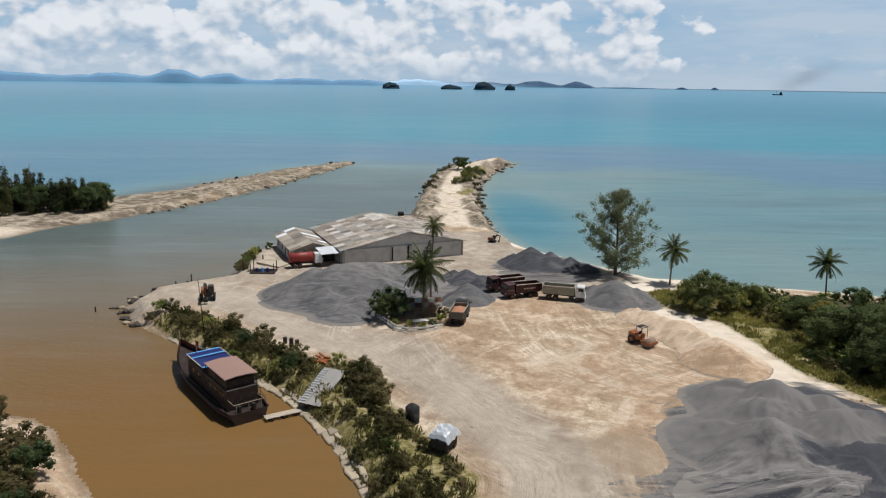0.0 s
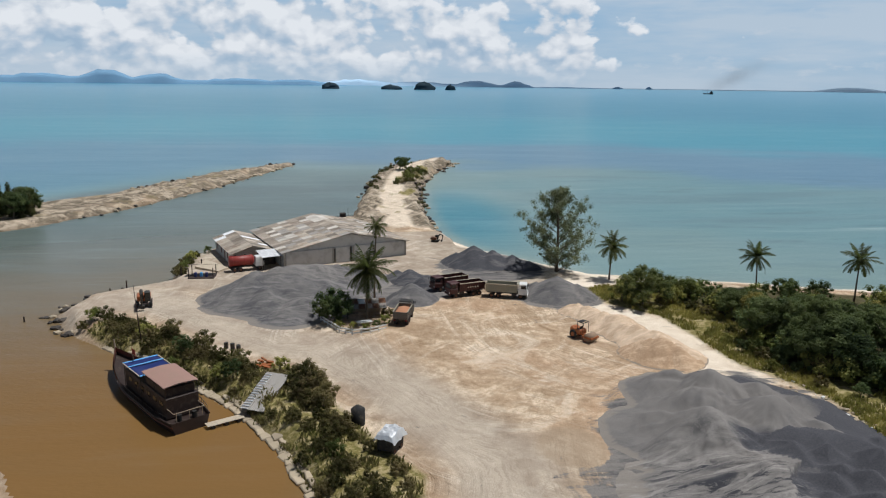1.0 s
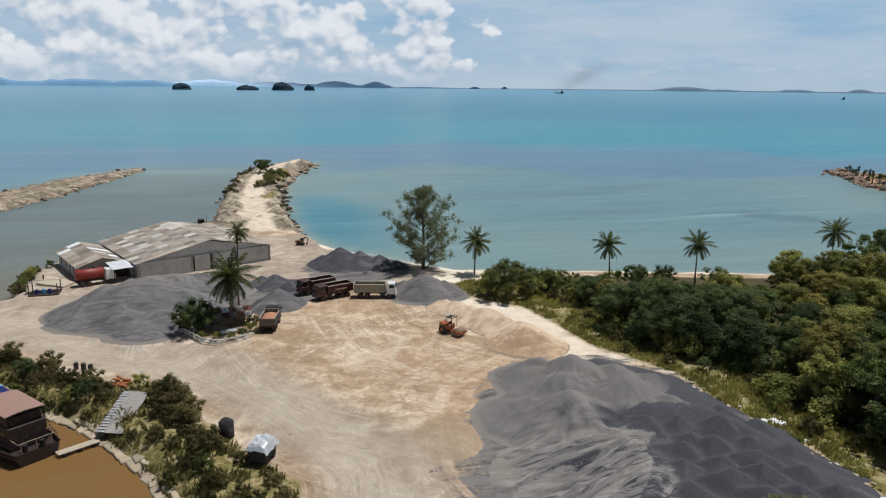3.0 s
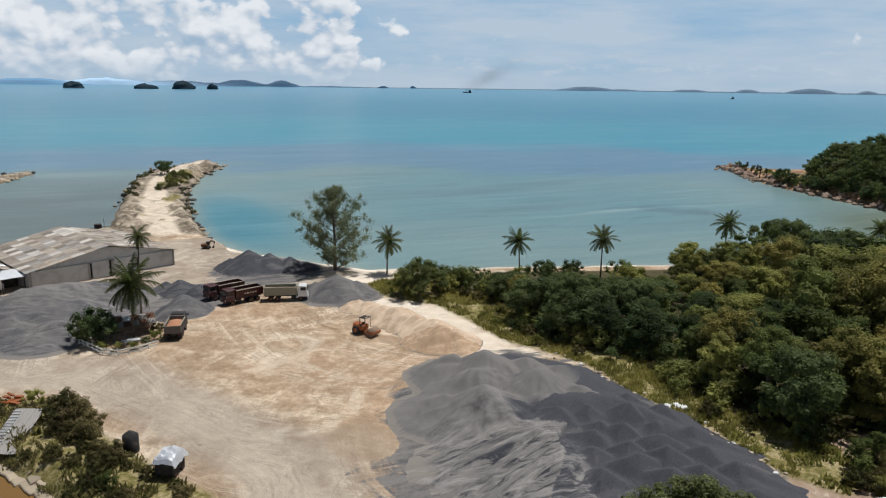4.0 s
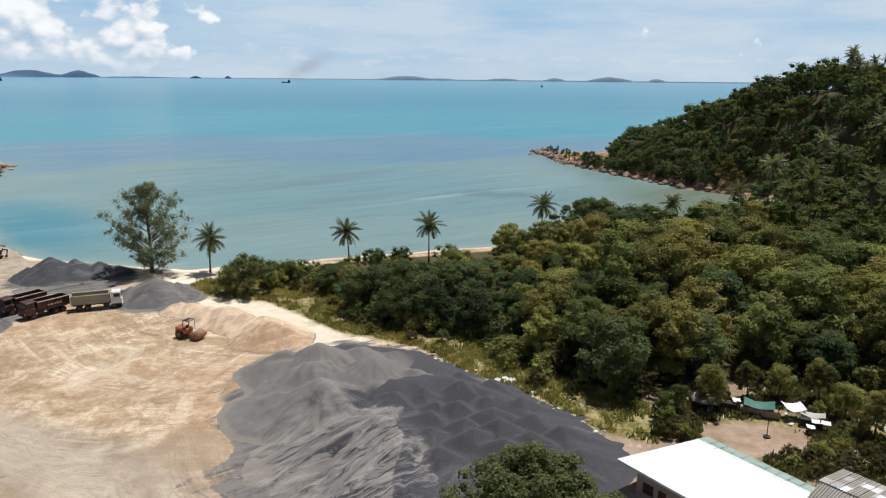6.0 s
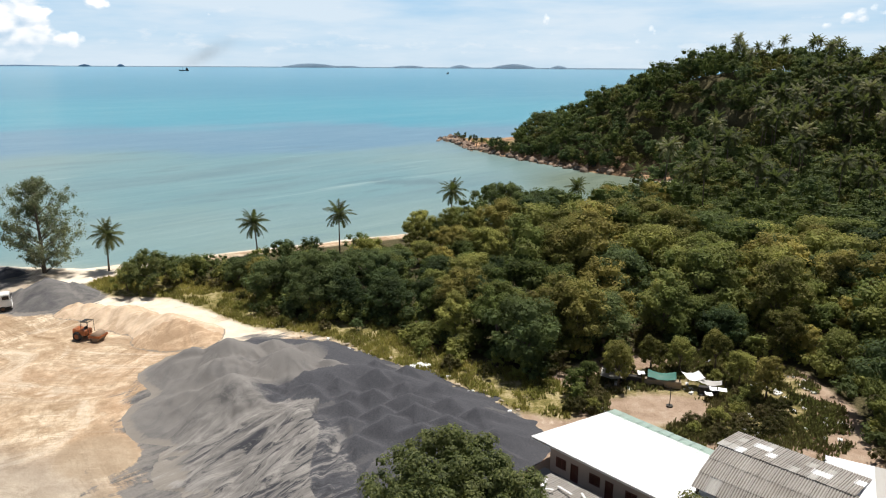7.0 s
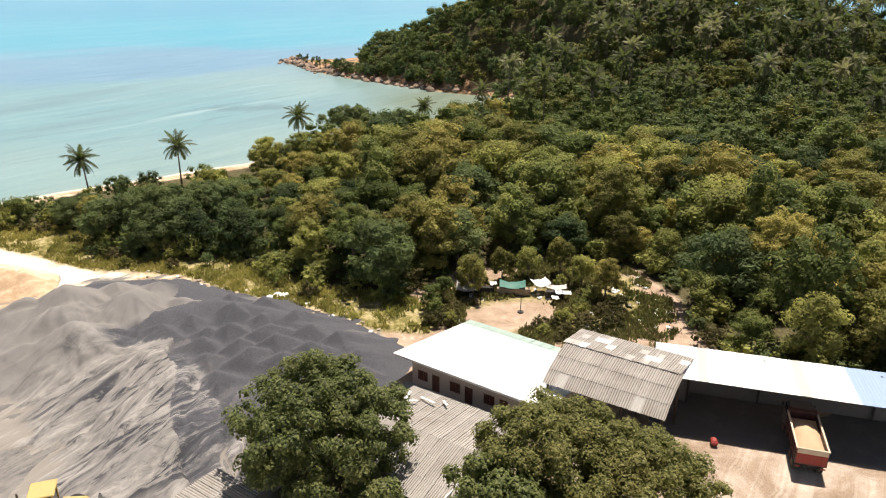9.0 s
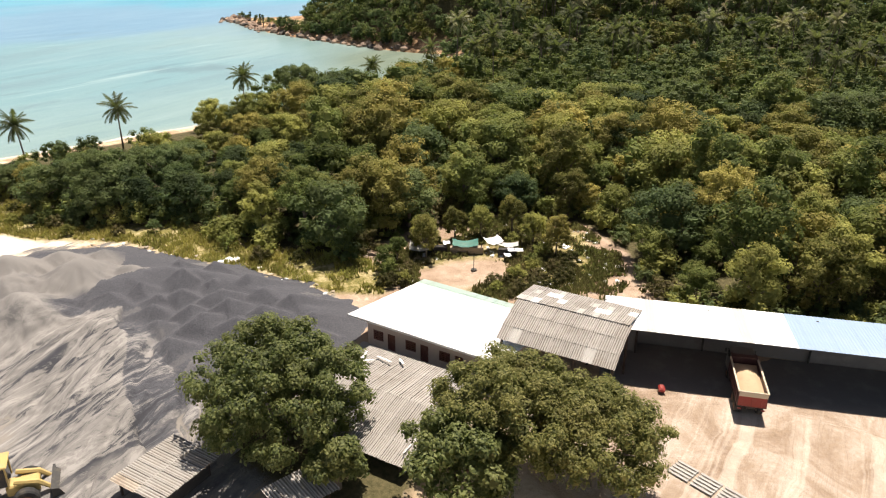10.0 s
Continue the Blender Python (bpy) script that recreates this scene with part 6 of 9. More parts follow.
def sheet_mesh(length, width, mat, wave=0.2, amp=0.038):
    """A corrugated sheet: waves across its width, lying in x (length) and y (width)."""
    key = (round(length, 2), round(width, 2), mat.name, amp)
    if key not in SHEETS:
        n = max(4, int(width / wave) * 4)
        v = []
        for i in range(n + 1):
            y = width * i / n
            z = amp * math.cos(2 * math.pi * i / 4)
            v += [(0, y, z), (length, y, z), (0, y, z - 0.012), (length, y, z - 0.012)]
        f = []
        for i in range(n):
            p, q = i * 4, i * 4 + 4
            f += [(p, p + 1, q + 1, q), (p + 2, q + 2, q + 3, p + 3), (p, q, q + 2, p + 2), (p + 1, p + 3, q + 3, q + 1)]
        SHEETS[key] = raw_mesh("roof_sheet", v, f, mat)
        set_float(SHEETS[key], "valley", [0.5 - 0.5 * math.cos(2 * math.pi * i / 4) for i in range(n + 1) for q in range(4)])
    return SHEETS[key]


def sheet_roof(parent, corner, along, down, n_along, n_down, mat, seed=0, mats=None, overlap=0.12, missing=0.0, jitter=0.012, amp=0.038):
    """Sheets laid from the eave corner: along the eave, and up the slope (down: vector from ridge to eave reversed)."""
    rng = np.random.default_rng(seed)
    corner, along, up = Vector(corner), Vector(along), Vector(down)
    w, ln = along.length / n_along, up.length / n_down
    ax, ay = up.normalized(), along.normalized()
    az = ax.cross(ay).normalized()
    if az.z < 0:
        az = -az
    base = Matrix((ax, ay, az)).transposed().to_4x4()
    for j in range(n_down):
        for i in range(n_along):
            if rng.uniform() < missing:
                continue
            use = mat
            if mats:
                k = rng.uniform()
                for share, mm in mats:
                    if k < share:
                        use = mm
                        break
                    k -= share
            me = sheet_mesh(ln + overlap, w + (0.1 if amp > 0.02 else 0.05), use, 0.2 if amp > 0.02 else 0.3, amp)
            p = corner + along * (i / n_along) + up * (j / n_down) + az * (0.02 * j + 0.006 * (i % 2) + rng.uniform(0, jitter)) - ax * overlap * 0.5
            ob = put("roof_sheet", me, parent, m=Matrix.Translation(p) @ base @ Matrix.Rotation(rng.uniform(-0.5, 0.5) * jitter, 4, "Z"))


def wall_with(parent, p0, p1, h, thick, openings, mat, name="wall", frame_mat=None, pane_mat=None):
    """A wall from p0 to p1 with real openings (start, end, sill, head, kind) along its length."""
    p0, p1 = Vector(p0), Vector(p1)
    L = (p1 - p0).length
    d = (p1 - p0).normalized()
    m = Matrix.Translation(p0) @ Matrix.Rotation(math.atan2(d.y, d.x), 4, "Z")
    # one connected body: solid cells of a grid, with reveals round the openings
    xs = sorted({0.0, L} | {v for o in openings for v in o[:2]})
    zs = sorted({0.0, h} | {v for o in openings for v in o[2:4]})
    solid = {(i, k): not any(o[0] - 1e-6 < (xs[i] + xs[i + 1]) / 2 < o[1] and o[2] - 1e-6 < (zs[k] + zs[k + 1]) / 2 < o[3] for o in openings)
             for i in range(len(xs) - 1) for k in range(len(zs) - 1)}
    verts, faces, seen = [], [], {}

    def at(i, k, side):
        if (i, k, side) not in seen:
            seen[(i, k, side)] = len(verts)
            verts.append(m @ Vector((xs[i], side * thick / 2, zs[k])))
        return seen[(i, k, side)]

    for (i, k), on in solid.items():
        if not on:
            continue
        faces.append((at(i, k, -1), at(i + 1, k, -1), at(i + 1, k + 1, -1), at(i, k + 1, -1)))
        faces.append((at(i, k, 1), at(i, k + 1, 1), at(i + 1, k + 1, 1), at(i + 1, k, 1)))
        for di, dk, e0, e1 in ((-1, 0, (i, k), (i, k + 1)), (1, 0, (i + 1, k + 1), (i + 1, k)), (0, -1, (i + 1, k), (i, k)), (0, 1, (i, k + 1), (i + 1, k + 1))):
            if not solid.get((i + di, k + dk), False):
                faces.append((at(*e0, 1), at(*e0, -1), at(*e1, -1), at(*e1, 1)))
    g = Geo()
    g.add([tuple(v) for v in verts], faces)
    w = part(name, g, mat, parent)
    for a0, a1, s, t, kind in sorted(openings):
        c, ww, hh = (a0 + a1) / 2, a1 - a0, t - s
        if kind == "door":
            q = Geo()
            q.box((c, 0, s + hh / 2), (ww - 0.12, 0.05, hh - 0.06), 0.01, m)
            for zz in (0.3, 0.72):
                q.box((c, -0.04, s + hh * zz), (ww * 0.6, 0.03, hh * 0.3), 0.01, m)
            do = part("door", q, M_DOOR, parent, "dark red wooden door")
            fr = Geo()
            for sx in (-1, 1):
                fr.box((c + sx * (ww / 2 - 0.03), 0, s + hh / 2), (0.06, thick * 1.1, hh), 0.01, m)
            part("door_frame", fr, M_DOOR, do)
            kn = Geo()
            kn.box((c + ww * 0.32, -0.09, s + hh * 0.48), (0.06, 0.08, 0.10), 0.02, m)
            part("handle", kn, M_STEEL, do)
        elif kind == "window":
            fr = Geo()
            for sx in (-1, 0, 1):
                fr.box((c + sx * (ww / 2 - 0.03), 0, s + hh / 2), (0.07, thick * 1.15, hh), 0.01, m)
            for sz in (0, 1):
                fr.box((c, 0, s + 0.03 + sz * (hh - 0.06)), (ww, thick * 1.15, 0.06), 0.01, m)
            wi = part("window", fr, M_DOOR, parent, "dark red framed window")
            for sx in (-1, 1):
                pn = Geo()
                pn.box((c + sx * ww / 4, 0.02, s + hh / 2), (ww / 2 - 0.08, 0.02, hh - 0.1), 0.002, m)
                part("pane", pn, M_GLASS, wi)
                sh = Geo()
                for q in range(5):
                    sh.box((c + sx * ww / 4, -thick * 0.5, s + hh * (0.12 + 0.19 * q)), (ww / 2 - 0.16, 0.03, hh * 0.13), 0.004, m)
                part("shutter", sh, M_DOOR, wi, "dark red louvred shutter")
    return w


# ---------- store sheds by the creek ----------
U = Vector((0.923, 0.385, 0))
W = Vector((-0.372, 0.928, 0))
GZ = 1.85


def build_warehouse():
    o = Vector((-15.6, 152.4, GZ))
    L, D, eave, apex = 28.9, 26.0, 3.5, 6.3
    ob = root("warehouse", Matrix.Identity(4), "long white-walled warehouse with a patched sheet roof", "warehouse")
    a, b = o, o + U * L
    c, d = b + W * D, a + W * D
    wall_with(ob, a, b, eave, 0.25, [(11.2, 11.6, 0, 3.3, "gap"), (15.0, 15.5, 0, 3.4, "gap"), (20.6, 21.0, 0, 3.2, "gap")], M_WALLW, "front_wall")
    for p, q, nm in ((b, c, "side_wall"), (c, d, "back_wall"), (d, a, "side_wall")):
        wall_with(ob, p, q, eave, 0.22, [], M_WALLW, nm)
    for pnt in (0.15, 11.0, 15.8, 20.4, L - 0.15):
        g = Geo()
        p = o + U * pnt - W * 0.2
        g.box((p.x, p.y, GZ + eave / 2), (0.4, 0.4, eave), 0.03)
        part("pilaster", g, M_CONC, ob)
    g = Geo()
    mid = o + U * (L * 0.52)
    g.slab([tuple(a + Vector((0, 0, eave))), tuple(b + Vector((0, 0, eave))), tuple(mid + Vector((0, 0, apex - 0.15)))], 0.02)
    gable = Geo()
    for off in (0.15, D - 0.15):
        p0, p1, p2 = a + W * off, b + W * off, mid + W * off
        gable.add([p0 + Vector((0, 0, eave)), p1 + Vector((0, 0, eave)), p2 + Vector((0, 0, apex - 0.12)), p0 + W * 0.12 + Vector((0, 0, eave)), p1 + W * 0.12 + Vector((0, 0, eave)), p2 + W * 0.12 + Vector((0, 0, apex - 0.12))],
                  [(0, 1, 2), (5, 4, 3), (0, 3, 4, 1), (1, 4, 5, 2), (2, 5, 3, 0)])
    part("gable", gable, M_WALLW, ob, "grey rendered gable")
    back = Geo()
    q = o + U * 0.4 + W * 0.6
    back.slab([tuple(o + U * 0.3 + W * 0.5 + Vector((0, 0, 0.03))), tuple(o + U * (L - 0.3) + W * 0.5 + Vector((0, 0, 0.03))), tuple(o + U * (L - 0.3) + W * (D - 0.5) + Vector((0, 0, 0.03))), tuple(o + U * 0.3 + W * (D - 0.5) + Vector((0, 0, 0.03)))], 0.2)
    part("floor_slab", back, M_CONC, ob)
    up_l = U * (L * 0.52 + 0.7) + Vector((0, 0, apex - eave + 0.15))
    up_r = -U * (L * 0.48 + 0.7) + Vector((0, 0, apex - eave + 0.15))
    mats = [(0.20, M_PATCH), (0.14, M_CORR)]
    sheet_roof(ob, a - U * 0.7 - W * 0.8 + Vector((0, 0, eave - 0.02)), W * (D + 1.6), up_l, 14, 7, M_ASBESTOS, 3, mats)
    sheet_roof(ob, b + U * 0.7 - W * 0.8 + Vector((0, 0, eave - 0.02)), W * (D + 1.6), up_r, 14, 7, M_ASBESTOS, 4, mats)


def build_creek_house():
    o = Vector((-26.6, 154.2, GZ))
    L, D, eave, apex = 8.6, 18.0, 2.9, 4.3
    ob = root("store_house", Matrix.Identity(4), "low cream-walled store house with a patched gable roof", "house")
    a, b = o, o + U * L
    c, d = b + W * D, a + W * D
    wall_with(ob, a, b, eave, 0.2, [], M_CREAM, "front_wall")
    wall_with(ob, d, a, eave, 0.2, [(2, 3.2, 0.9, 2.2, "window"), (6, 7.2, 0.9, 2.2, "window"), (9.6, 10.6, 0, 2.1, "door"), (12.5, 13.7, 0.9, 2.2, "window"), (15.5, 16.6, 0.9, 2.2, "window")], M_WALLW, "side_wall")
    wall_with(ob, b, c, eave, 0.2, [], M_WALLW, "side_wall")
    wall_with(ob, c, d, eave, 0.2, [], M_WALLW, "back_wall")
    gable = Geo()
    mid = o + U * (L / 2)
    for off in (0.05, D - 0.15):
        p0, p1, p2 = a + W * off, b + W * off, mid + W * off
        gable.add([p0 + Vector((0, 0, eave)), p1 + Vector((0, 0, eave)), p2 + Vector((0, 0, apex - 0.1)), p0 + W * 0.1 + Vector((0, 0, eave)), p1 + W * 0.1 + Vector((0, 0, eave)), p2 + W * 0.1 + Vector((0, 0, apex - 0.1))],
                  [(0, 1, 2), (5, 4, 3), (0, 3, 4, 1), (1, 4, 5, 2), (2, 5, 3, 0)])
    part("gable", gable, M_CREAM, ob)
    rise = Vector((0, 0, apex - eave + 0.1))
    mats = [(0.2, M_WHITEROOF)]
    sheet_roof(ob, a - U * 0.6 - W * 0.6 + Vector((0, 0, eave)), W * (D + 1.2), U * (L / 2 + 0.6) + rise, 9, 2, M_ASBESTOS, 5, mats)
    sheet_roof(ob, b + U * 0.6 - W * 0.6 + Vector((0, 0, eave)), W * (D + 1.2), -U * (L / 2 + 0.6) + rise, 9, 2, M_ASBESTOS, 6, mats)


def lean_to(origin, uv, wv, lu, lw, h0, h1, mat_roof, label, walls=True):
    ob = root("lean_to", Matrix.Identity(4), label, "shed")
    o = Vector(origin)
    for i, (p, hh) in enumerate(((o, h0), (o + uv * lu, h0), (o + uv * lu + wv * lw, h1), (o + wv * lw, h1))):
        g = Geo()
        g.tube([tuple(p - Vector((0, 0, 0.2))), tuple(p + Vector((0, 0, hh)))], 0.08, 6)
        part("post", g, M_WOODDK, ob)
    if walls:
        g = Geo()
        pts = [o + wv * lw, o + uv * lu + wv * lw]
        m = Matrix.Translation((pts[0] + pts[1]) / 2) @ Matrix.Rotation(math.atan2(uv.y, uv.x), 4, "Z")
        g.box((0, 0, h1 / 2), (lu, 0.06, h1), 0.01, m)
        part("back_board", g, M_DARKIN, ob)
    sheet_roof(ob, o - uv * 0.3 - wv * 0.3 + Vector((0, 0, h0 + 0.03)), uv * (lu + 0.6), wv * (lw + 0.6) + Vector((0, 0, h1 - h0)), max(2, int(lu / 1.1)), 2, mat_roof, int(lu * 10))
    return ob


build_warehouse()
build_creek_house()
lean_to((-19.9, 151.0, GZ), U, W, 3.8, 4.5, 2.9, 3.4, M_WHITEROOF, "small open lean-to with a pale tin roof")


# ---------- wood-side buildings ----------
def build_bungalow():
    ob = root("bungalow", Matrix.Identity(4), "pink plastered row house under a white metal roof", "house")
    gz0 = 1.9
    a, b = Vector((53.75, 36.0, gz0)), Vector((53.0, 20.8, gz0))
    f = (b - a).normalized()
    n = Vector((-f.y, f.x, 0))          # towards the wood
    if n.x < 0:
        n = -n
    L = (b - a).length
    ops = []
    for k in range(3):
        s = 0.7 + k * 3.9
        ops += [(s, s + 1.2, 0.95, 2.05, "window"), (s + 1.75, s + 2.65, 0.0, 2.05, "door")]
    wall_with(ob, a, b, 2.95, 0.18, ops, M_WALLP, "front_wall")
    for p in (a, b):
        g = Geo()
        q = p + n * 11.5
        g.add([p - f * 0.09, q - f * 0.09, q - f * 0.09 + Vector((0, 0, 1.5)), p - f * 0.09 + Vector((0, 0, 2.93)), p + f * 0.09, q + f * 0.09, q + f * 0.09 + Vector((0, 0, 1.5)), p + f * 0.09 + Vector((0, 0, 2.93))],
              [(0, 1, 2, 3), (7, 6, 5, 4), (3, 2, 6, 7), (0, 3, 7, 4), (1, 5, 6, 2)])
        part("side_wall", g, M_WALLP, ob)
    wall_with(ob, a + n * 11.5, b + n * 11.5, 1.5, 0.18, [], M_WALLP, "back_wall")
    g = Geo()
    m = Matrix.Translation((a + b) / 2 - n * 0.9) @ Matrix.Rotation(math.atan2(f.y, f.x), 4, "Z")
    g.box((0, 0, 0.1), (L + 1.5, 1.8, 0.2), 0.03, m)
    part("walkway", g, M_CONC, ob)
    # one fall of roof, from the high front down towards the wood
    c0 = Vector((53.3, 38.1, 5.12))
    c1 = Vector((52.15, 20.6, 5.12))
    back = Vector((12.5, -0.82, -1.6))
    sheet_roof(ob, c0 + back, c1 - c0, -back, 16, 3, M_WHITEROOF, 21, None, 0.15, 0.0, 0.0, 0.014)
    fascia = Geo()
    mid, ang = (c0 + c1) / 2, math.atan2((c1 - c0).y, (c1 - c0).x)
    fascia.box((0, 0, -0.12), ((c1 - c0).length, 0.04, 0.22), 0.01, Matrix.Translation(mid) @ Matrix.Rotation(ang, 4, "Z"))
    part("fascia", fascia, M_WHITE, ob)
    g = lean_to((65.6, 37.0, 1.9), Vector((-0.07, -1, 0)).normalized(), Vector((1, -0.07, 0)).normalized(), 14.0, 1.5, 1.62, 1.35, M_GREENROOF, "narrow lean-to with a pale green roof behind the row house", False)


def build_brown_shed():
    ob = root("open_shed", Matrix.Identity(4), "open shed under a weathered corrugated gable roof", "shed")
    y0, y1 = 22.6, 11.2
    mats = [(0.05, M_WHITEROOF)]
    # the front fall curves over: steep at the eave, flat at the ridge
    sheet_roof(ob, (55.6, y0, 5.55), (-0.2, y1 - y0, 0), (1.5, 0, 0.80), 11, 1, M_CORR, 31, [(0.06, M_GREYROOF)])
    sheet_roof(ob, (57.0, y0, 6.33), (-0.2, y1 - y0, 0), (1.8, 0, 0.63), 11, 1, M_CORR, 33)
    sheet_roof(ob, (58.75, y0, 6.98), (-0.2, y1 - y0, 0), (2.1, 0, 0.42), 11, 1, M_CORR, 34)
    sheet_roof(ob, (65.6, y0 + 0.2, 6.75), (-0.2, y1 - y0, 0), (-4.9, 0, 0.66), 15, 4, M_CORR, 32, [(0.12, M_WHITEROOF), (0.10, M_GREYROOF)])
    for x, h in ((56.2, 3.7), (60.8, 5.0), (65.2, 4.3)):
        for k in range(4):
            y = y0 - 0.3 + (y1 - y0 + 0.6) * k / 3
            g = Geo()
            g.box((x, y, 1.9 + h / 2), (0.22, 0.22, h), 0.02)
            part("post", g, M_WOODDK, ob)
    g = Geo()
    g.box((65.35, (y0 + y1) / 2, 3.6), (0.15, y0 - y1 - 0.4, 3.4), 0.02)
    # wall coloured dark for the shade below the roof
    part("back_wall", g, M_SHADEGREY, ob)
    for k in range(4):
        y = y0 - 0.3 + (y1 - y0 + 0.6) * k / 3
        g = Geo()
        g.tube([(55.9, y, 5.55), (57.1, y, 6.2), (58.8, y, 6.82), (60.8, y, 7.2), (65.5, y, 6.58)], 0.06, 6)
        part("rafter", g, M_WOODDK, ob)


def build_long_shed():
    ob = root("long_shed", Matrix.Identity(4), "long open truck shed with white and blue metal roofing", "shed")
    d = Vector((0.262, -0.965, 0))
    n = Vector((0.965, 0.262, 0))
    o = Vector((60.1, 13.6, 0))
    L = 59.0
    wall_o = o + n * 6.6
    # back wall coloured dark for the shade inside the shed
    wall_with(ob, Vector((wall_o.x, wall_o.y, 1.9)), Vector((wall_o.x, wall_o.y, 1.9)) + d * L, 4.4, 0.2, [], M_SHADEGREY, "back_wall")
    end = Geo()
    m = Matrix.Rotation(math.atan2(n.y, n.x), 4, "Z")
    # dark floor drawn out to where the roof's shadow ends, its shade painted in
    part("floor_slab", Geo().slab([tuple(o - n * 1.6 + Vector((0, 0, 1.97))), tuple(o - n * 1.6 + d * L + Vector((0, 0, 1.97))), tuple(o + n * 6.4 + d * L + Vector((0, 0, 1.97))), tuple(o + n * 6.4 + Vector((0, 0, 1.97)))], 0.3), M_SHADEGREY, ob, "concrete floor coloured dark for the roof shade")
    z0, z1 = 6.95, 6.55
    cut = 17.0
    sheet_roof(ob, o + n * 7.4 + Vector((0, 0, z1)), d * cut, -n * 7.4 + Vector((0, 0, z0 - z1)), 18, 1, M_WHITEROOF, 41, [(0.14, M_GREYROOF)], 0.05, 0, 0.0, 0.014)
    sheet_roof(ob, o + n * 7.4 + d * cut + Vector((0, 0, z1)), d * (L - cut), -n * 7.4 + Vector((0, 0, z0 - z1)), 36, 1, M_BLUEROOF, 42, None, 0.05, 0, 0.0, 0.014)
    k = 0.0
    while k < L:
        p = o + n * 0.25 + d * k
        g = Geo()
        q = o + n * 6.3 + d * k
        g.box((q.x, q.y, 4.3), (0.22, 0.22, 4.7), 0.02)
        g.tube([(q.x, q.y, 4.6), (q.x - n.x * 3.2, q.y - n.y * 3.2, 6.68)], 0.06, 6)
        g.tube([(p.x, p.y, 6.86), (q.x, q.y, 6.5)], 0.07, 6)
        part("frame_post", g, M_STEEL, ob)
        k += 10.0


def build_low_sheds():
    ob = root("low_shed", Matrix.Identity(4), "low workshop under a worn corrugated roof", "shed")
    sheet_roof(ob, (51.0, 34.0, 3.75), (-0.3, -11.6, 0), (-6.6, 0, 0.75), 11, 3, M_CORR, 51)
    sheet_roof(ob, (38.2, 33.4, 3.3), (-0.3, -11.0, 0), (6.2, 0, 1.2), 10, 3, M_CORR, 52)
    g = Geo()
    for x in (38.9, 50.4):
        for y in (33.2, 28.2, 23.2):
            g = Geo()
            g.box((x, y, 2.65), (0.18, 0.18, 1.7), 0.02)
            part("post", g, M_WOODDK, ob)
    g = Geo()
    g.box((44.5, 22.8, 2.9), (11.5, 0.12, 2.0), 0.02)
    part("end_wall", g, M_WALLW, ob)
    ob = root("low_shed", Matrix.Identity(4), "small shed with a pale corrugated roof at the gravel's edge", "shed")
    sheet_roof(ob, (26.2, 35.6, 3.4), (6.0, -0.1, 0), (-0.4, 4.6, 0.45), 7, 2, M_CORR, 53, [(0.5, M_ASBESTOS)])
    for x, y in ((26.8, 36.0), (31.4, 36.0), (26.4, 39.7), (31.0, 39.7)):
        g = Geo()
        g.box((x, y, 2.6), (0.16, 0.16, 1.7), 0.02)
        part("post", g, M_WOODDK, ob)
    g = Geo()
    g.box((29.0, 36.0, 2.6), (5.0, 0.1, 1.5), 0.02)
    part("wall", g, M_DARKIN, ob)
    ob = root("low_shed", Matrix.Identity(4), "small rusty-roofed shed among the trees", "shed")
    sheet_roof(ob, (29.6, 27.0, 3.2), (4.2, -1.6, 0), (1.0, 3.0, 0.4), 5, 1, M_CORR, 54)
    for x, y in ((30.1, 27.2), (33.4, 26.0), (30.9, 29.4), (34.2, 28.2)):
        g = Geo()
        g.box((x, y, 2.5), (0.14, 0.14, 1.5), 0.02)
        part("post", g, M_WOODDK, ob)


build_bungalow()
build_brown_shed()
build_long_shed()
build_low_sheds()


# ---------- vehicles ----------
def turned(x, y, dx, dy, z=None):
    """A pose on the ground whose x axis looks along (dx, dy)."""
    return Matrix.Translation((x, y, gz(x, y) if z is None else z)) @ Matrix.Rotation(math.atan2(dy, dx), 4, "Z")


def wheel(parent, x, y, r, w, mat_rim, name="wheel"):
    g = Geo()
    prof = [(-w / 2, r * 0.62), (-w / 2, r * 0.9), (-w * 0.3, r), (w * 0.3, r), (w / 2, r * 0.9), (w / 2, r * 0.62)]
    n = 16
    verts = [(x + rr * math.cos(2 * math.pi * k / n), y + yy, r + rr * math.sin(2 * math.pi * k / n)) for yy, rr in prof for k in range(n)]
    faces = [(i * n + k, i * n + (k + 1) % n, (i + 1) * n + (k + 1) % n, (i + 1) * n + k) for i in range(5) for k in range(n)]
    faces += [tuple(range(n)), tuple(range(6 * n - 1, 5 * n - 1, -1))]
    g.add(verts, faces)
    w_ob = part(name, g, M_RUBBER, parent, "black tyre")
    h = Geo()
    h.tube([(x, y - w * 0.54, r), (x, y + w * 0.54, r)], [r * 0.52, r * 0.52], 12)
    h.tube([(x, y - w * 0.62, r), (x, y + w * 0.62, r)], [r * 0.2, r * 0.2], 8)
    part("rim", h, mat_rim, w_ob)


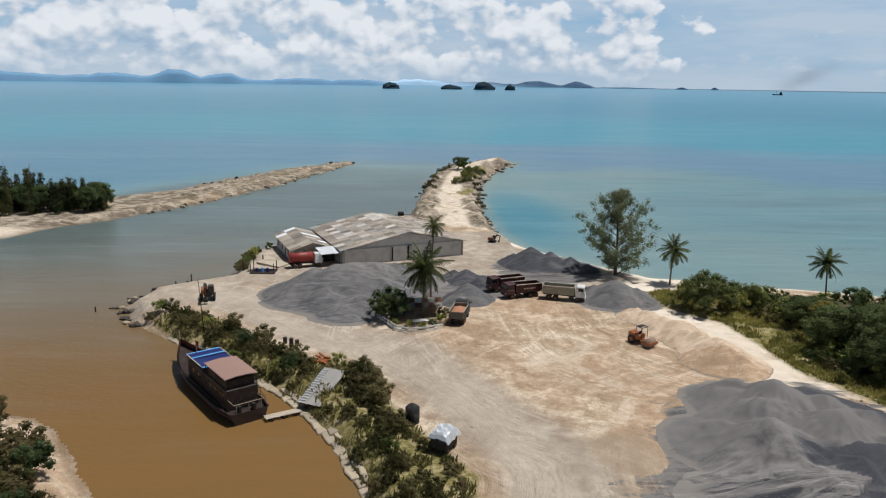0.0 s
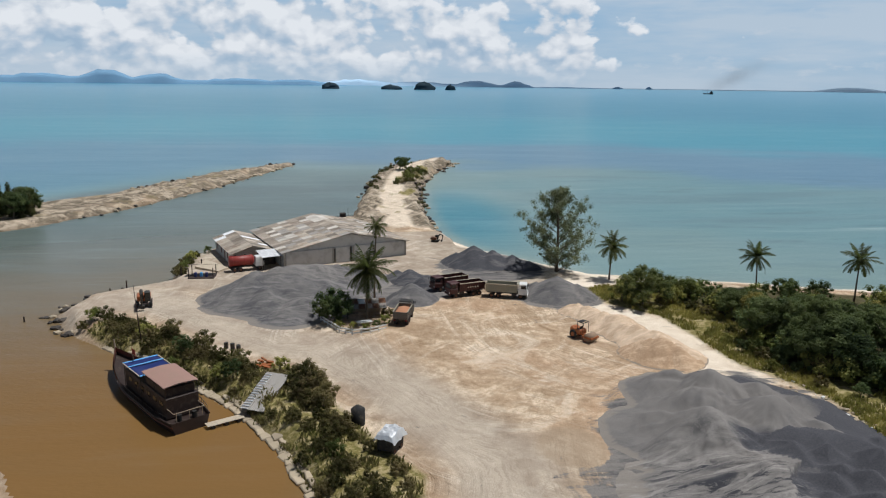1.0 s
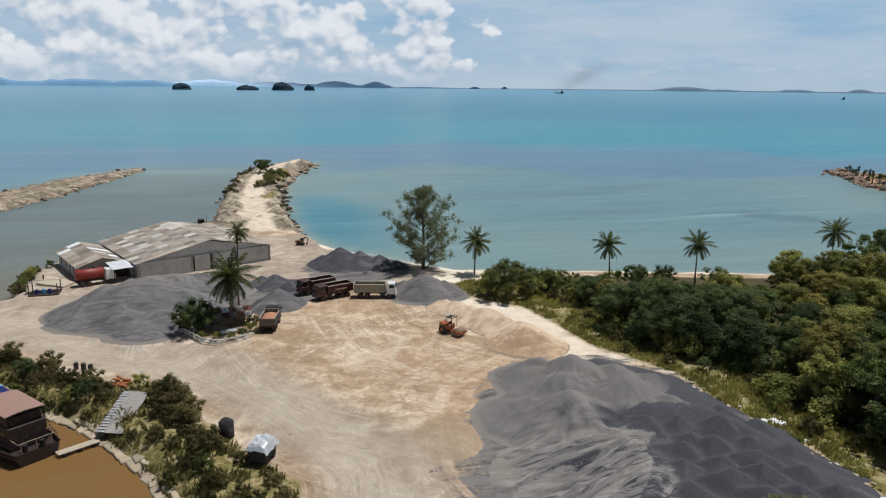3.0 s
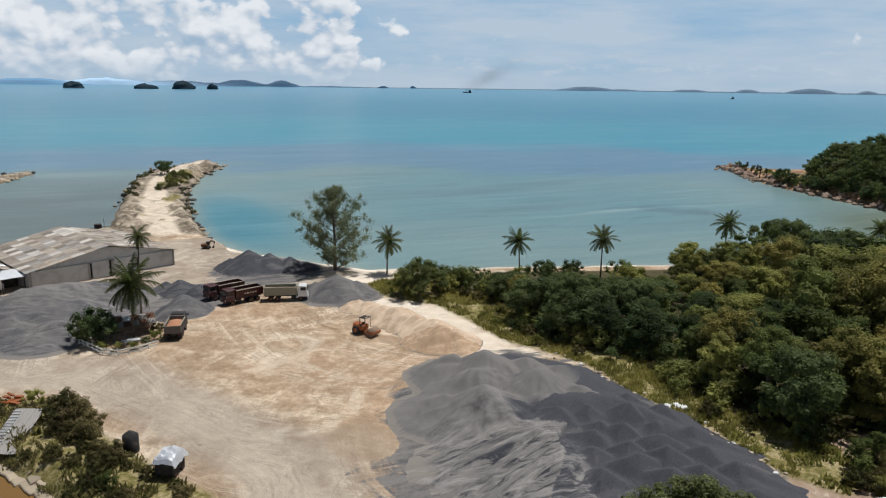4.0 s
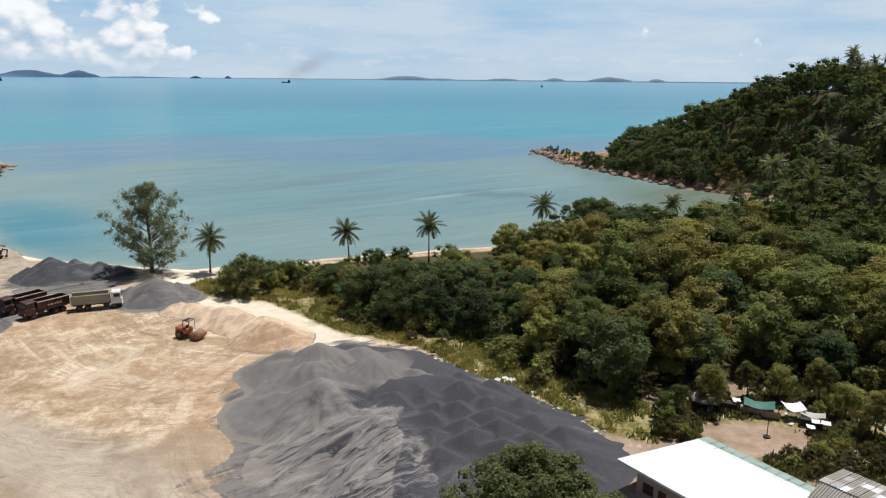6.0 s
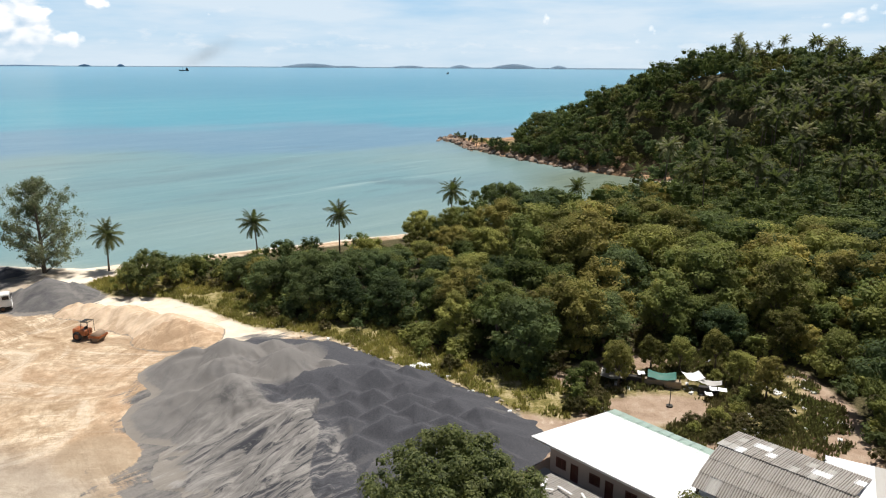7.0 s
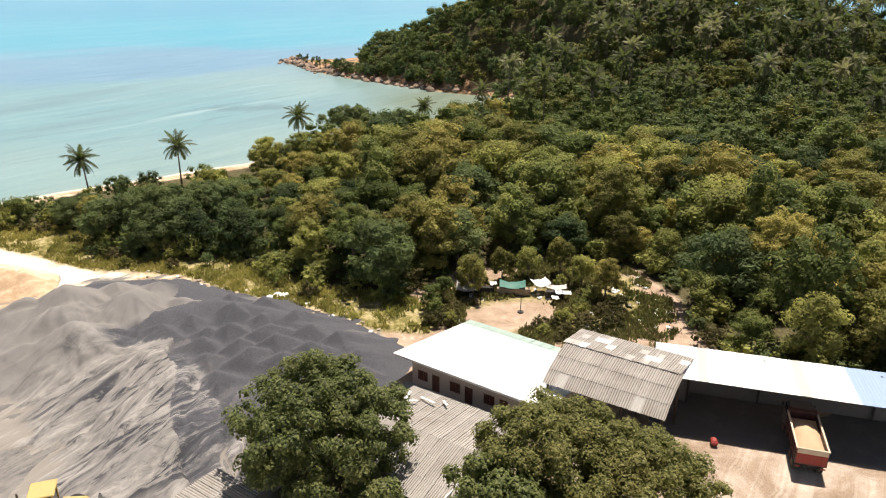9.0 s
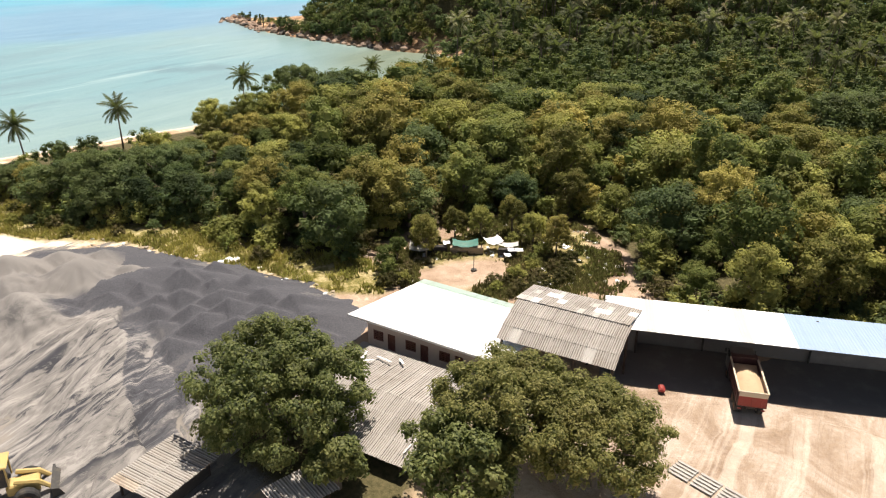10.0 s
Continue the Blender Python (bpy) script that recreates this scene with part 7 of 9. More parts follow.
def dump_truck(m, label, cab_mat, bed_mat, rail_mat, load=None, length=7.9, marks=False, bed_h=1.35, gate_mat=None):
    """A tipper with a forward cab; x points ahead, its rear at x = 0."""
    ob = root("dump_truck", m, label, "truck", "tipper trucks")
    W2 = 1.22
    L = length
    g = Geo()
    for s in (-0.42, 0.42):
        g.box((L / 2, s, 0.95), (L - 0.3, 0.14, 0.26), 0.02)
    for x in (0.4, 2.2, 4.2, 5.8):
        g.box((x, 0, 0.95), (0.16, 0.9, 0.2), 0.02)
    g.tube([(L - 3.0, -0.95, 0.85), (L - 2.1, -0.95, 0.85)], 0.3, 10)
    g.box((L - 2.6, 0.95, 0.85), (0.9, 0.45, 0.55), 0.05)
    part("chassis", g, M_STEEL, ob)
    bl = L - 2.05
    bed = Geo()
    bed.box((bl / 2, 0, 1.28), (bl, 2 * W2, 0.14), 0.02)
    bed_ob = part("bed", bed, bed_mat, ob)
    for s in (-1, 1):
        g = Geo()
        g.box((bl / 2, s * (W2 - 0.05), 1.3 + bed_h / 2), (bl, 0.08, bed_h), 0.015)
        k = 0.35
        while k < bl:
            g.box((k, s * (W2 + 0.02), 1.3 + bed_h / 2), (0.10, 0.08, bed_h * 0.98), 0.015)
            k += 0.85
        part("side_board", g, bed_mat, bed_ob)
        g = Geo()
        g.box((bl / 2, s * (W2 - 0.02), 1.3 + bed_h + 0.05), (bl + 0.04, 0.16, 0.14), 0.02)
        part("top_rail", g, rail_mat, bed_ob)
        if marks:
            for k in range(5):
                g = Geo()
                g.box((1.6 + k * 0.5, s * (W2 + 0.07), 1.3 + bed_h * 0.45), (0.32, 0.012, 0.22 + 0.08 * (k % 2)), 0.003)
                part("side_mark", g, M_CREAM, bed_ob)
    g = Geo()
    g.box((0.03, 0, 1.3 + bed_h / 2), (0.09, 2 * W2 - 0.12, bed_h), 0.015)
    for y in (-0.8, 0, 0.8):
        g.box((-0.03, y, 1.3 + bed_h / 2), (0.07, 0.1, bed_h * 0.95), 0.01)
    gate = part("tailgate", g, gate_mat or bed_mat, bed_ob)
    if gate_mat:
        g = Geo()
        g.box((-0.02, 0, 1.3 + bed_h - 0.1), (0.14, 2 * W2 - 0.1, 0.5), 0.02)
        part("gate_rail", g, rail_mat, gate, "dusty cream tailgate rail")
    g = Geo()
    g.box((bl - 0.04, 0, 1.4 + bed_h / 2), (0.1, 2 * W2 - 0.1, bed_h + 0.25), 0.015)
    g.box((bl + 0.28, 0, 1.5 + bed_h), (0.62, 2 * W2 - 0.1, 0.07), 0.015)
    part("headboard", g, bed_mat, bed_ob)
    if load:
        n = 14
        v, f = [], []
        for i in range(n + 1):
            for j in range(7):
                x, y = 0.1 + (bl - 0.2) * i / n, -W2 + 0.1 + (2 * W2 - 0.2) * j / 6
                e = math.sin(math.pi * i / n) ** 0.6 * math.sin(math.pi * j / 6) ** 0.7
                v.append((x, y, 1.3 + bed_h * 0.62 + 0.6 * e * (0.8 + 0.4 * vnoise(np.array([x * 2]), np.array([y * 2]), 5)[0])))
        f = [(i * 7 + j, (i + 1) * 7 + j, (i + 1) * 7 + j + 1, i * 7 + j + 1) for i in range(n) for j in range(6)]
        put("load", raw_mesh("load", v, f, load, True), bed_ob, "heaped load of sand")
    cx = L - 0.95
    g = Geo()
    g.box((cx, 0, 1.35), (1.75, 2.36, 1.0), 0.08)
    g.box((cx - 0.05, 0, 2.35), (1.62, 2.3, 1.1), 0.12, None, 0.93)
    cab = part("cab", g, cab_mat, ob)
    g = Geo()
    g.box((cx + 0.78, 0, 2.32), (0.05, 2.0, 0.72), 0.02)
    part("windscreen", g, M_GLASS, cab)
    for s in (-1, 1):
        g = Geo()
        g.box((cx + 0.1, s * 1.13, 2.32), (0.95, 0.05, 0.62), 0.02)
        part("side_window", g, M_GLASS, cab)
        g = Geo()
        g.box((cx + 0.92, s * 1.32, 2.25), (0.08, 0.18, 0.42), 0.03)
        g.tube([(cx + 0.8, s * 1.1, 2.5), (cx + 0.92, s * 1.3, 2.42)], 0.02, 5)
        part("mirror", g, M_STEEL, cab)
        g = Geo()
        g.box((cx + 0.88, s * 0.9, 1.1), (0.06, 0.32, 0.18), 0.03)
        part("headlight", g, M_SILVER, cab)
        g = Geo()
        g.box((-0.05, s * 0.95, 1.05), (0.06, 0.35, 0.14), 0.02)
        part("tail_light", g, M_RED, ob)
    g = Geo()
    g.box((cx + 0.86, 0, 0.75), (0.2, 2.36, 0.34), 0.05)
    part("bumper", g, cab_mat, cab)
    for x in (1.15, 2.4):
        for s in (-1, 1):
            wheel(ob, x, s * 0.93, 0.5, 0.52, M_RUST)
    for s in (-1, 1):
        wheel(ob, L - 1.35, s * 1.02, 0.5, 0.3, M_RUST)
        g = Geo()
        g.box((1.78, s * 0.95, 1.12), (2.5, 0.6, 0.05), 0.01)
        part("mudguard", g, M_STEEL, ob)
    return ob


dump_truck(turned(24.1, 128.9, 0.957, -0.29), "white-cabbed tipper with a dusty grey-green bed", M_WHITE, M_GREYGREEN, M_CREAM, None, 7.9)
dump_truck(turned(23.6, 130.6, -0.95, -0.31), "maroon tipper with cream rails and faded markings", M_MAROON, M_MAROON, M_CREAM, None, 7.4, True)
dump_truck(turned(21.0, 135.2, -0.93, -0.36), "maroon tipper with an empty rusty bed", M_MAROON, M_MAROON, M_CREAM, None, 7.4)
dump_truck(turned(6.9, 112.6, 0.25, 0.97), "old tipper with a grey bed and orange load", M_STEEL, M_GREYBED, M_GREYGREEN, M_ORANGELOAD, 6.6, False, 1.15)
dump_truck(turned(59.1, -0.1, 0.965, 0.262), "red tipper with cream rails, heaped with sand, in the shed", M_SHADEGREY, M_MAROON, M_CREAM, M_SANDLOAD, 7.8, False, 1.35, M_RED)


def tanker():
    ob = root("tank_truck", turned(-27.0, 150.2, 0.93, 0.36), "red tank truck with a white end parked by the store house", "truck")
    g = Geo()
    for s in (-0.42, 0.42):
        g.box((3.6, s, 0.95), (7.0, 0.14, 0.26), 0.02)
    part("chassis", g, M_STEEL, ob)
    g = Geo()
    g.tube([(0.15, 0, 2.25), (0.3, 0, 2.25), (5.1, 0, 2.25), (5.25, 0, 2.25)], [0.85, 1.1, 1.1, 0.85], 18)
    for x in (0.8, 2.0, 3.2, 4.4):
        g.tube([(x, 0, 2.25), (x + 0.1, 0, 2.25)], 1.13, 18)
    part("tank", g, M_RED, ob, "red steel tank", True)
    g = Geo()
    g.box((2.7, 0, 3.38), (3.6, 0.5, 0.06), 0.02)
    for x in (1.6, 3.6):
        g.tube([(x, 0, 3.3), (x, 0, 3.55)], 0.28, 10)
    part("walkway", g, M_STEEL, ob)
    g = Geo()
    g.box((6.4, 0, 1.4), (1.8, 2.3, 1.1), 0.08)
    g.box((6.35, 0, 2.4), (1.65, 2.25, 1.05), 0.12, None, 0.93)
    cab = part("cab", g, M_WHITE, ob, "white cab")
    g = Geo()
    g.box((7.2, 0, 2.4), (0.05, 2.0, 0.7), 0.02)
    part("windscreen", g, M_GLASS, cab)
    for x in (1.1, 2.35, 6.3):
        for s in (-1, 1):
            wheel(ob, x, s * 0.98, 0.5, 0.4, M_RUST)


tanker()


def roller():
    ob = root("road_roller", turned(35.4, 104.0, 0.55, -0.84) @ Matrix.Scale(0.95, 4), "small orange road roller with a steel drum", "roller")
    g = Geo()
    g.box((-1.3, 0, 1.25), (2.2, 1.7, 0.9), 0.12)
    g.box((-2.1, 0, 1.5), (0.7, 1.5, 0.7), 0.12)
    part("engine_cover", g, M_ORANGE, ob)
    g = Geo()
    g.box((0.2, 0, 0.85), (1.4, 0.5, 0.35), 0.05)
    for s in (-1, 1):
        g.box((1.3, s * 1.02, 0.85), (1.9, 0.12, 0.32), 0.03)
    g.box((0.42, 0, 0.85), (0.15, 2.1, 0.34), 0.03)
    g.box((2.2, 0, 0.85), (0.15, 2.1, 0.34), 0.03)
    part("drum_frame", g, M_ORANGE, ob)
    g = Geo()
    g.tube([(1.3, -0.92, 0.74), (1.3, 0.92, 0.74)], 0.74, 22)
    part("drum", g, M_DUSTY, ob, "dusty steel drum", True)
    for s in (-1, 1):
        wheel(ob, -1.6, s * 0.85, 0.72, 0.45, M_ORANGE)
    g = Geo()
    g.box((-0.45, 0, 1.55), (0.5, 0.55, 0.12), 0.04)
    g.box((-0.68, 0, 1.85), (0.12, 0.55, 0.55), 0.04)
    part("seat", g, M_RUBBER, ob)
    for x in (-0.95, 0.25):
        for s in (-0.7, 0.7):
            g = Geo()
            g.tube([(x, s, 1.2), (x, s, 3.0)], 0.04, 6)
            part("roof_post", g, M_STEEL, ob)
    g = Geo()
    for y in (-0.7, 0.7):
        g.tube([(-0.95, y, 3.0), (0.25, y, 3.0)], 0.06, 6)
    for x in (-0.95, -0.35, 0.25):
        g.tube([(x, -0.75, 3.0), (x, 0.75, 3.0)], 0.06, 6)
    g.box((-0.6, 0, 3.06), (0.8, 1.4, 0.06), 0.02)
    part("roll_bar", g, M_STEEL, ob, "dark open roll-over frame")
    g = Geo()
    g.tube([(0.15, 0, 1.2), (-0.05, 0, 1.9)], 0.03, 6)
    g.tube([(-0.05, -0.2, 1.9), (-0.05, 0.2, 1.9)], 0.025, 6)
    part("steering_wheel", g, M_STEEL, ob)


roller()


def excavator(m, label, body_mat, s=1.0):
    ob = root("excavator", m @ Matrix.Scale(s, 4), label, "excavator")
    for y in (-1.1, 1.1):
        g = Geo()
        pts = []
        for k in range(21):
            w = 2 * math.pi * k / 20
            pts.append((1.6 * (1 if math.cos(w) > 0 else -1) * min(1, abs(math.cos(w)) * 1.6) , y, 0.45 + 0.42 * math.sin(w)))
        g.box((0, y, 0.45), (3.2, 0.5, 0.7), 0.2)
        for k in range(9):
            g.box((-1.5 + k * 0.375, y, 0.83), (0.2, 0.56, 0.08), 0.02)
        part("track", g, M_RUBBER, ob)
    g = Geo()
    g.tube([(0, 0, 0.7), (0, 0, 1.05)], 0.7, 14)
    part("turntable", g, M_STEEL, ob)
    g = Geo()
    g.box((-0.7, 0, 1.55), (2.4, 2.3, 1.0), 0.12)
    part("engine_house", g, body_mat, ob)
    g = Geo()
    g.box((0.55, 0.65, 2.0), (1.3, 0.95, 1.7), 0.12)
    cab = part("cab", g, M_STEEL, ob, "dark glazed cab")
    g = Geo()
    g.box((1.21, 0.65, 2.2), (0.04, 0.75, 1.0), 0.02)
    part("windscreen", g, M_GLASS, cab)
    g = Geo()
    g.tube([(0.6, -0.3, 1.6), (2.0, -0.3, 3.4), (3.3, -0.3, 3.0)], [0.26, 0.3, 0.2], 8)
    part("boom", g, M_STEEL, ob)
    g = Geo()
    g.tube([(3.3, -0.3, 3.2), (3.0, -0.3, 1.2)], [0.22, 0.16], 8)
    part("stick", g, M_STEEL, ob)
    g = Geo()
    g.box((2.75, -0.3, 0.75), (0.8, 0.9, 0.8), 0.15)
    part("bucket", g, M_STEEL, ob)
    return ob


excavator(turned(-37.6, 127.2, 0.25, -0.97), "dark excavator with an orange engine cover on the point", M_ORANGE)
excavator(turned(19.5, 177.0, 0.95, -0.3), "small dark digger on the jetty road", M_RUST, 0.6)


def loader():
    ob = root("wheel_loader", turned(22.2, 46.8, 0.78, -0.62, 1.95) @ Matrix.Scale(1.15, 4), "yellow wheel loader with a dark bucket", "loader")
    g = Geo()
    g.box((-1.5, 0, 1.6), (2.4, 1.7, 1.1), 0.15)
    g.box((-2.6, 0, 1.2), (0.4, 2.0, 0.8), 0.1)
    part("engine_cover", g, M_DUSTYYELLOW, ob)
    g = Geo()
    g.box((1.0, 0, 1.1), (1.9, 1.1, 0.8), 0.12)
    part("front_frame", g, M_DUSTYYELLOW, ob)
    for x in (-1.6, 1.2):
        for s in (-1, 1):
            wheel(ob, x, s * 1.1, 0.75, 0.6, M_RUST)
    g = Geo()
    g.box((-0.3, 0, 2.4), (1.3, 1.45, 1.5), 0.06, None, 0.94)
    cab = part("cab", g, M_GLASS, ob, "glazed dark cab")
    g = Geo()
    g.box((-0.3, 0, 3.2), (1.6, 1.75, 0.16), 0.06)
    part("cab_roof", g, M_DUSTYYELLOW, cab, "faded yellow roof")
    for sx in (-0.95, 0.34):
        for sy in (-0.72, 0.72):
            g = Geo()
            g.box((sx, sy, 2.4), (0.1, 0.1, 1.5), 0.02)
            part("pillar", g, M_DUSTYYELLOW, cab)
    for s in (-0.55, 0.55):
        g = Geo()
        g.tube([(0.6, s, 1.8), (1.9, s, 1.5), (2.7, s, 0.7)], [0.16, 0.18, 0.13], 6)
        part("lift_arm", g, M_DUSTYYELLOW, ob)
    g = Geo()
    g.add([(2.6, -1.3, 0.15), (3.6, -1.3, 0.1), (3.1, -1.3, 1.1), (2.6, -1.3, 1.2), (2.6, 1.3, 0.15), (3.6, 1.3, 0.1), (3.1, 1.3, 1.1), (2.6, 1.3, 1.2)],
          [(0, 1, 2, 3), (7, 6, 5, 4), (0, 4, 5, 1), (0, 3, 7, 4), (3, 2, 6, 7)])
    part("bucket", g, M_STEEL, ob)
    g = Geo()
    g.tube([(-1.9, 0.5, 2.1), (-1.9, 0.5, 2.9)], 0.07, 8)
    part("exhaust", g, M_STEEL, ob)


loader()


# ---------- the wooden boat and its landing ----------
def boat():
    bow_dir = Vector((-0.59, 0.807, 0))
    m = Matrix.Translation((-19.9, 82.0, 0.0)) @ Matrix.Rotation(math.atan2(bow_dir.y, bow_dir.x), 4, "Z")
    ob = root("wooden_boat", m, "dark wooden cargo boat with a raised bow moored at the bank", "boat")
    L = 23.6
    n = 28

    def half(u):
        return 2.95 * (1 - max(0.0, (u - 0.55) / 0.45) ** 2.3) * (0.80 + 0.20 * min(1, u / 0.15))

    def sheer(u):
        return 1.25 + 0.25 * (1 - u) + 1.6 * max(0.0, (u - 0.45) / 0.55) ** 2.2

    V, F = [], []
    rows = 6
    for i in range(n + 1):
        u = i / n
        b, h = half(u), sheer(u)
        for j in range(rows):
            q = j / (rows - 1)
            x = L * u + 1.3 * q * max(0.0, (u - 0.7) / 0.3)
            V.append((x, -b * (0.55 + 0.45 * q ** 0.6), -1.0 + (h + 1.0) * q))
        for j in range(rows - 1, -1, -1):
            q = j / (rows - 1)
            x = L * u + 1.3 * q * max(0.0, (u - 0.7) / 0.3)
            V.append((x, b * (0.55 + 0.45 * q ** 0.6), -1.0 + (h + 1.0) * q))
    k = rows * 2
    for i in range(n):
        for j in range(k - 1):
            if j != rows - 1:
                F.append((i * k + j, (i + 1) * k + j, (i + 1) * k + j + 1, i * k + j + 1))
        F.append((i * k, i * k + k - 1, (i + 1) * k + k - 1, (i + 1) * k))
    F.append(tuple(range(k)))
    put("hull", raw_mesh("hull", V, F, M_HULL), ob, "tarred plank hull")
    V, F = [], []
    for i in range(n + 1):
        u = i / n
        b, h = half(u) - 0.05, sheer(u) - 0.35
        x = L * u + 1.1 * max(0.0, (u - 0.7) / 0.3)
        V += [(x, -b, h), (x, b, h)]
    F = [(2 * i, 2 * i + 2, 2 * i + 3, 2 * i + 1) for i in range(n)]
    put("deck", raw_mesh("deck", V, F, M_WOODDK), ob, "dark plank deck")
    for s in (-1, 1):
        for dz, mat, nm, rad in ((0.05, M_WOODDK, "gunwale", 0.11), (-0.55, M_HULLRED, "rubbing_strake", 0.09)):
            g = Geo()
            pts = [(L * i / n + 1.25 * max(0.0, (i / n - 0.7) / 0.3), s * (half(i / n) + 0.02) * (1.0 if dz > 0 else 0.93), sheer(i / n) + dz) for i in range(n + 1)]
            g.tube(pts, rad, 6)
            part(nm, g, mat, ob)
        g = Geo()
        for i in range(1, 22):
            u = i / n
            g.tube([(L * u, s * half(u), sheer(u)), (L * u, s * half(u), sheer(u) + 0.75)], 0.03, 5)
        g.tube([(L * i / n, s * half(i / n), sheer(i / n) + 0.75) for i in range(1, 22)], 0.035, 5)
        part("rail", g, M_STEEL, ob)
    # bow post and red-brown bulwark
    g = Geo()
    g.tube([(L + 0.9, 0, 1.0), (L + 1.4, 0, 3.0), (L + 1.6, 0, 4.6)], [0.22, 0.18, 0.10], 8)
    part("stem_post", g, M_WOOD, ob, "pale upright stem post")
    for s in (-1, 1):
        g = Geo()
        pts = []
        for i in range(20, n + 1):
            u = i / n
            x = L * u + 1.25 * max(0.0, (u - 0.7) / 0.3)
            pts.append((x, s * half(u), sheer(u)))
        o = len(pts)
        g.add([*pts, *[(x, y, z + 0.35 + 0.35 * (i / o)) for i, (x, y, z) in enumerate(pts)]], [(i, i + 1, o + i + 1, o + i) for i in range(o - 1)])
        g.add([(p[0], p[1] - s * 0.08, p[2]) for p in pts] + [(x, y - s * 0.08, z + 0.35 + 0.35 * (i / o)) for i, (x, y, z) in enumerate(pts)], [(i, i + 1, o + i + 1, o + i) for i in range(o - 1)])
        part("bulwark", g, M_HULLRED, ob, "faded red bow bulwark")
    # deck house in two steps
    g = Geo()
    g.box((8.6, 0, 2.55), (13.2, 4.1, 2.6), 0.06)
    house = part("deck_house", g, M_WOODDK, ob, "black-brown plank deck house")
    for s in (-1, 1):
        for i in range(6):
            g = Geo()
            g.box((3.4 + i * 2.0, s * 2.06, 2.9), (1.1, 0.06, 0.7), 0.02)
            part("window", g, M_GLASS, house)
    g = Geo()
    g.box((5.6, 0, 4.35), (6.2, 3.6, 1.1), 0.06)
    part("wheelhouse", g, M_WOODDK, house)
    g = Geo()
    v, f = [], []
    for i in range(9):
        for j in range(7):
            x, y = 2.0 + 7.0 * i / 8, -2.15 + 4.3 * j / 6
            v.append((x, y, 5.25 + 0.22 * math.cos((j - 3) / 3 * 1.3) + 0.05 * vnoise(np.array([x]), np.array([y]), 3)[0]))
    f = [(i * 7 + j, (i + 1) * 7 + j, (i + 1) * 7 + j + 1, i * 7 + j + 1) for i in range(8) for j in range(6)]
    o = len(v)
    v += [(x, y, z - 0.1) for x, y, z in v]
    f += [(o + i * 7 + j, o + i * 7 + j + 1, o + (i + 1) * 7 + j + 1, o + (i + 1) * 7 + j) for i in range(8) for j in range(6)]
    g.add(v, f)
    part("canopy", g, M_CANOPY, ob, "rounded brown canopy", True)
    for x in (2.2, 5.4, 8.8):
        for s in (-2.0, 2.0):
            g = Geo()
            g.tube([(x, s, 1.2), (x, s, 5.3)], 0.05, 6)
            part("canopy_post", g, M_STEEL, ob)
    # blue tarpaulin on a light blue frame
    v, f = [], []
    for i in range(9):
        for j in range(7):
            x, y = 9.4 + 5.6 * i / 8, -2.2 + 4.4 * j / 6
            v.append((x, y, 4.55 - 0.18 * math.sin(math.pi * j / 6) * math.sin(math.pi * i / 8) + 0.06 * vnoise(np.array([x * 1.5]), np.array([y * 1.5]), 8)[0]))
    f = [(i * 7 + j, (i + 1) * 7 + j, (i + 1) * 7 + j + 1, i * 7 + j + 1) for i in range(8) for j in range(6)]
    g = Geo()
    g.add(v, f)
    part("awning", g, M_BLUETARP, ob, "deep blue tarpaulin awning", True)
    for p, q in (((9.3, -2.3, 4.62), (9.3, 2.3, 4.62)), ((15.1, -2.3, 4.62), (15.1, 2.3, 4.62)), ((9.3, -2.3, 4.62), (15.1, -2.3, 4.62)), ((9.3, 2.3, 4.62), (15.1, 2.3, 4.62)), ((13.2, -2.3, 4.66), (13.2, 2.3, 4.66))):
        g = Geo()
        mid = (Vector(p) + Vector(q)) / 2
        d = Vector(q) - Vector(p)
        g.box((0, 0, 0), (d.length, 0.32 if abs(d.y) > 1 else 0.12, 0.08), 0.02, Matrix.Translation(mid) @ Matrix.Rotation(math.atan2(d.y, d.x), 4, "Z"))
        part("awning_bar", g, M_LTBLUE if abs(d.y) > 1 else M_CREAM, ob, "light blue frame bar")
    for x in (9.4, 15.0):
        for s in (-2.2, 2.2):
            g = Geo()
            g.tube([(x, s, 1.2), (x, s, 4.6)], 0.05, 6)
            part("awning_post", g, M_STEEL, ob)
    g = Geo()
    g.tube([(15.4, 0.6, 1.3), (15.8, 0.8, 6.4)], [0.05, 0.03], 6)
    flag = part("flag_pole", g, M_WOOD, ob)
    v = [(15.75 - 1.2 * i / 6, 0.8 + 0.12 * math.sin(i * 1.1), 6.3 - 0.8 * j - 0.25 * i / 6) for i in range(7) for j in range(2)]
    g = Geo()
    g.add(v, [(2 * i, 2 * i + 2, 2 * i + 3, 2 * i + 1) for i in range(6)])
    part("flag", g, M_RED, flag, "limp red flag")
    # stern gear
    g = Geo()
    for y in (-1.6, 0, 1.6):
        g.tube([(0.2, y, 1.2), (0.2, y, 2.6)], 0.05, 6)
    g.tube([(0.2, -1.9, 2.6), (0.2, 1.9, 2.6)], 0.05, 6)
    g.tube([(0.2, -1.9, 2.6), (2.2, -1.9, 2.6)], 0.04, 6)
    g.tube([(0.2, 1.9, 2.6), (2.2, 1.9, 2.6)], 0.04, 6)
    part("stern_frame", g, M_WOOD, ob)
    for x, y in ((0.9, -0.9), (1.1, 0.9)):
        g = Geo()
        g.tube([(x, y, 1.05), (x, y, 1.95)], 0.3, 10)
        part("drum", g, M_STEEL, ob)
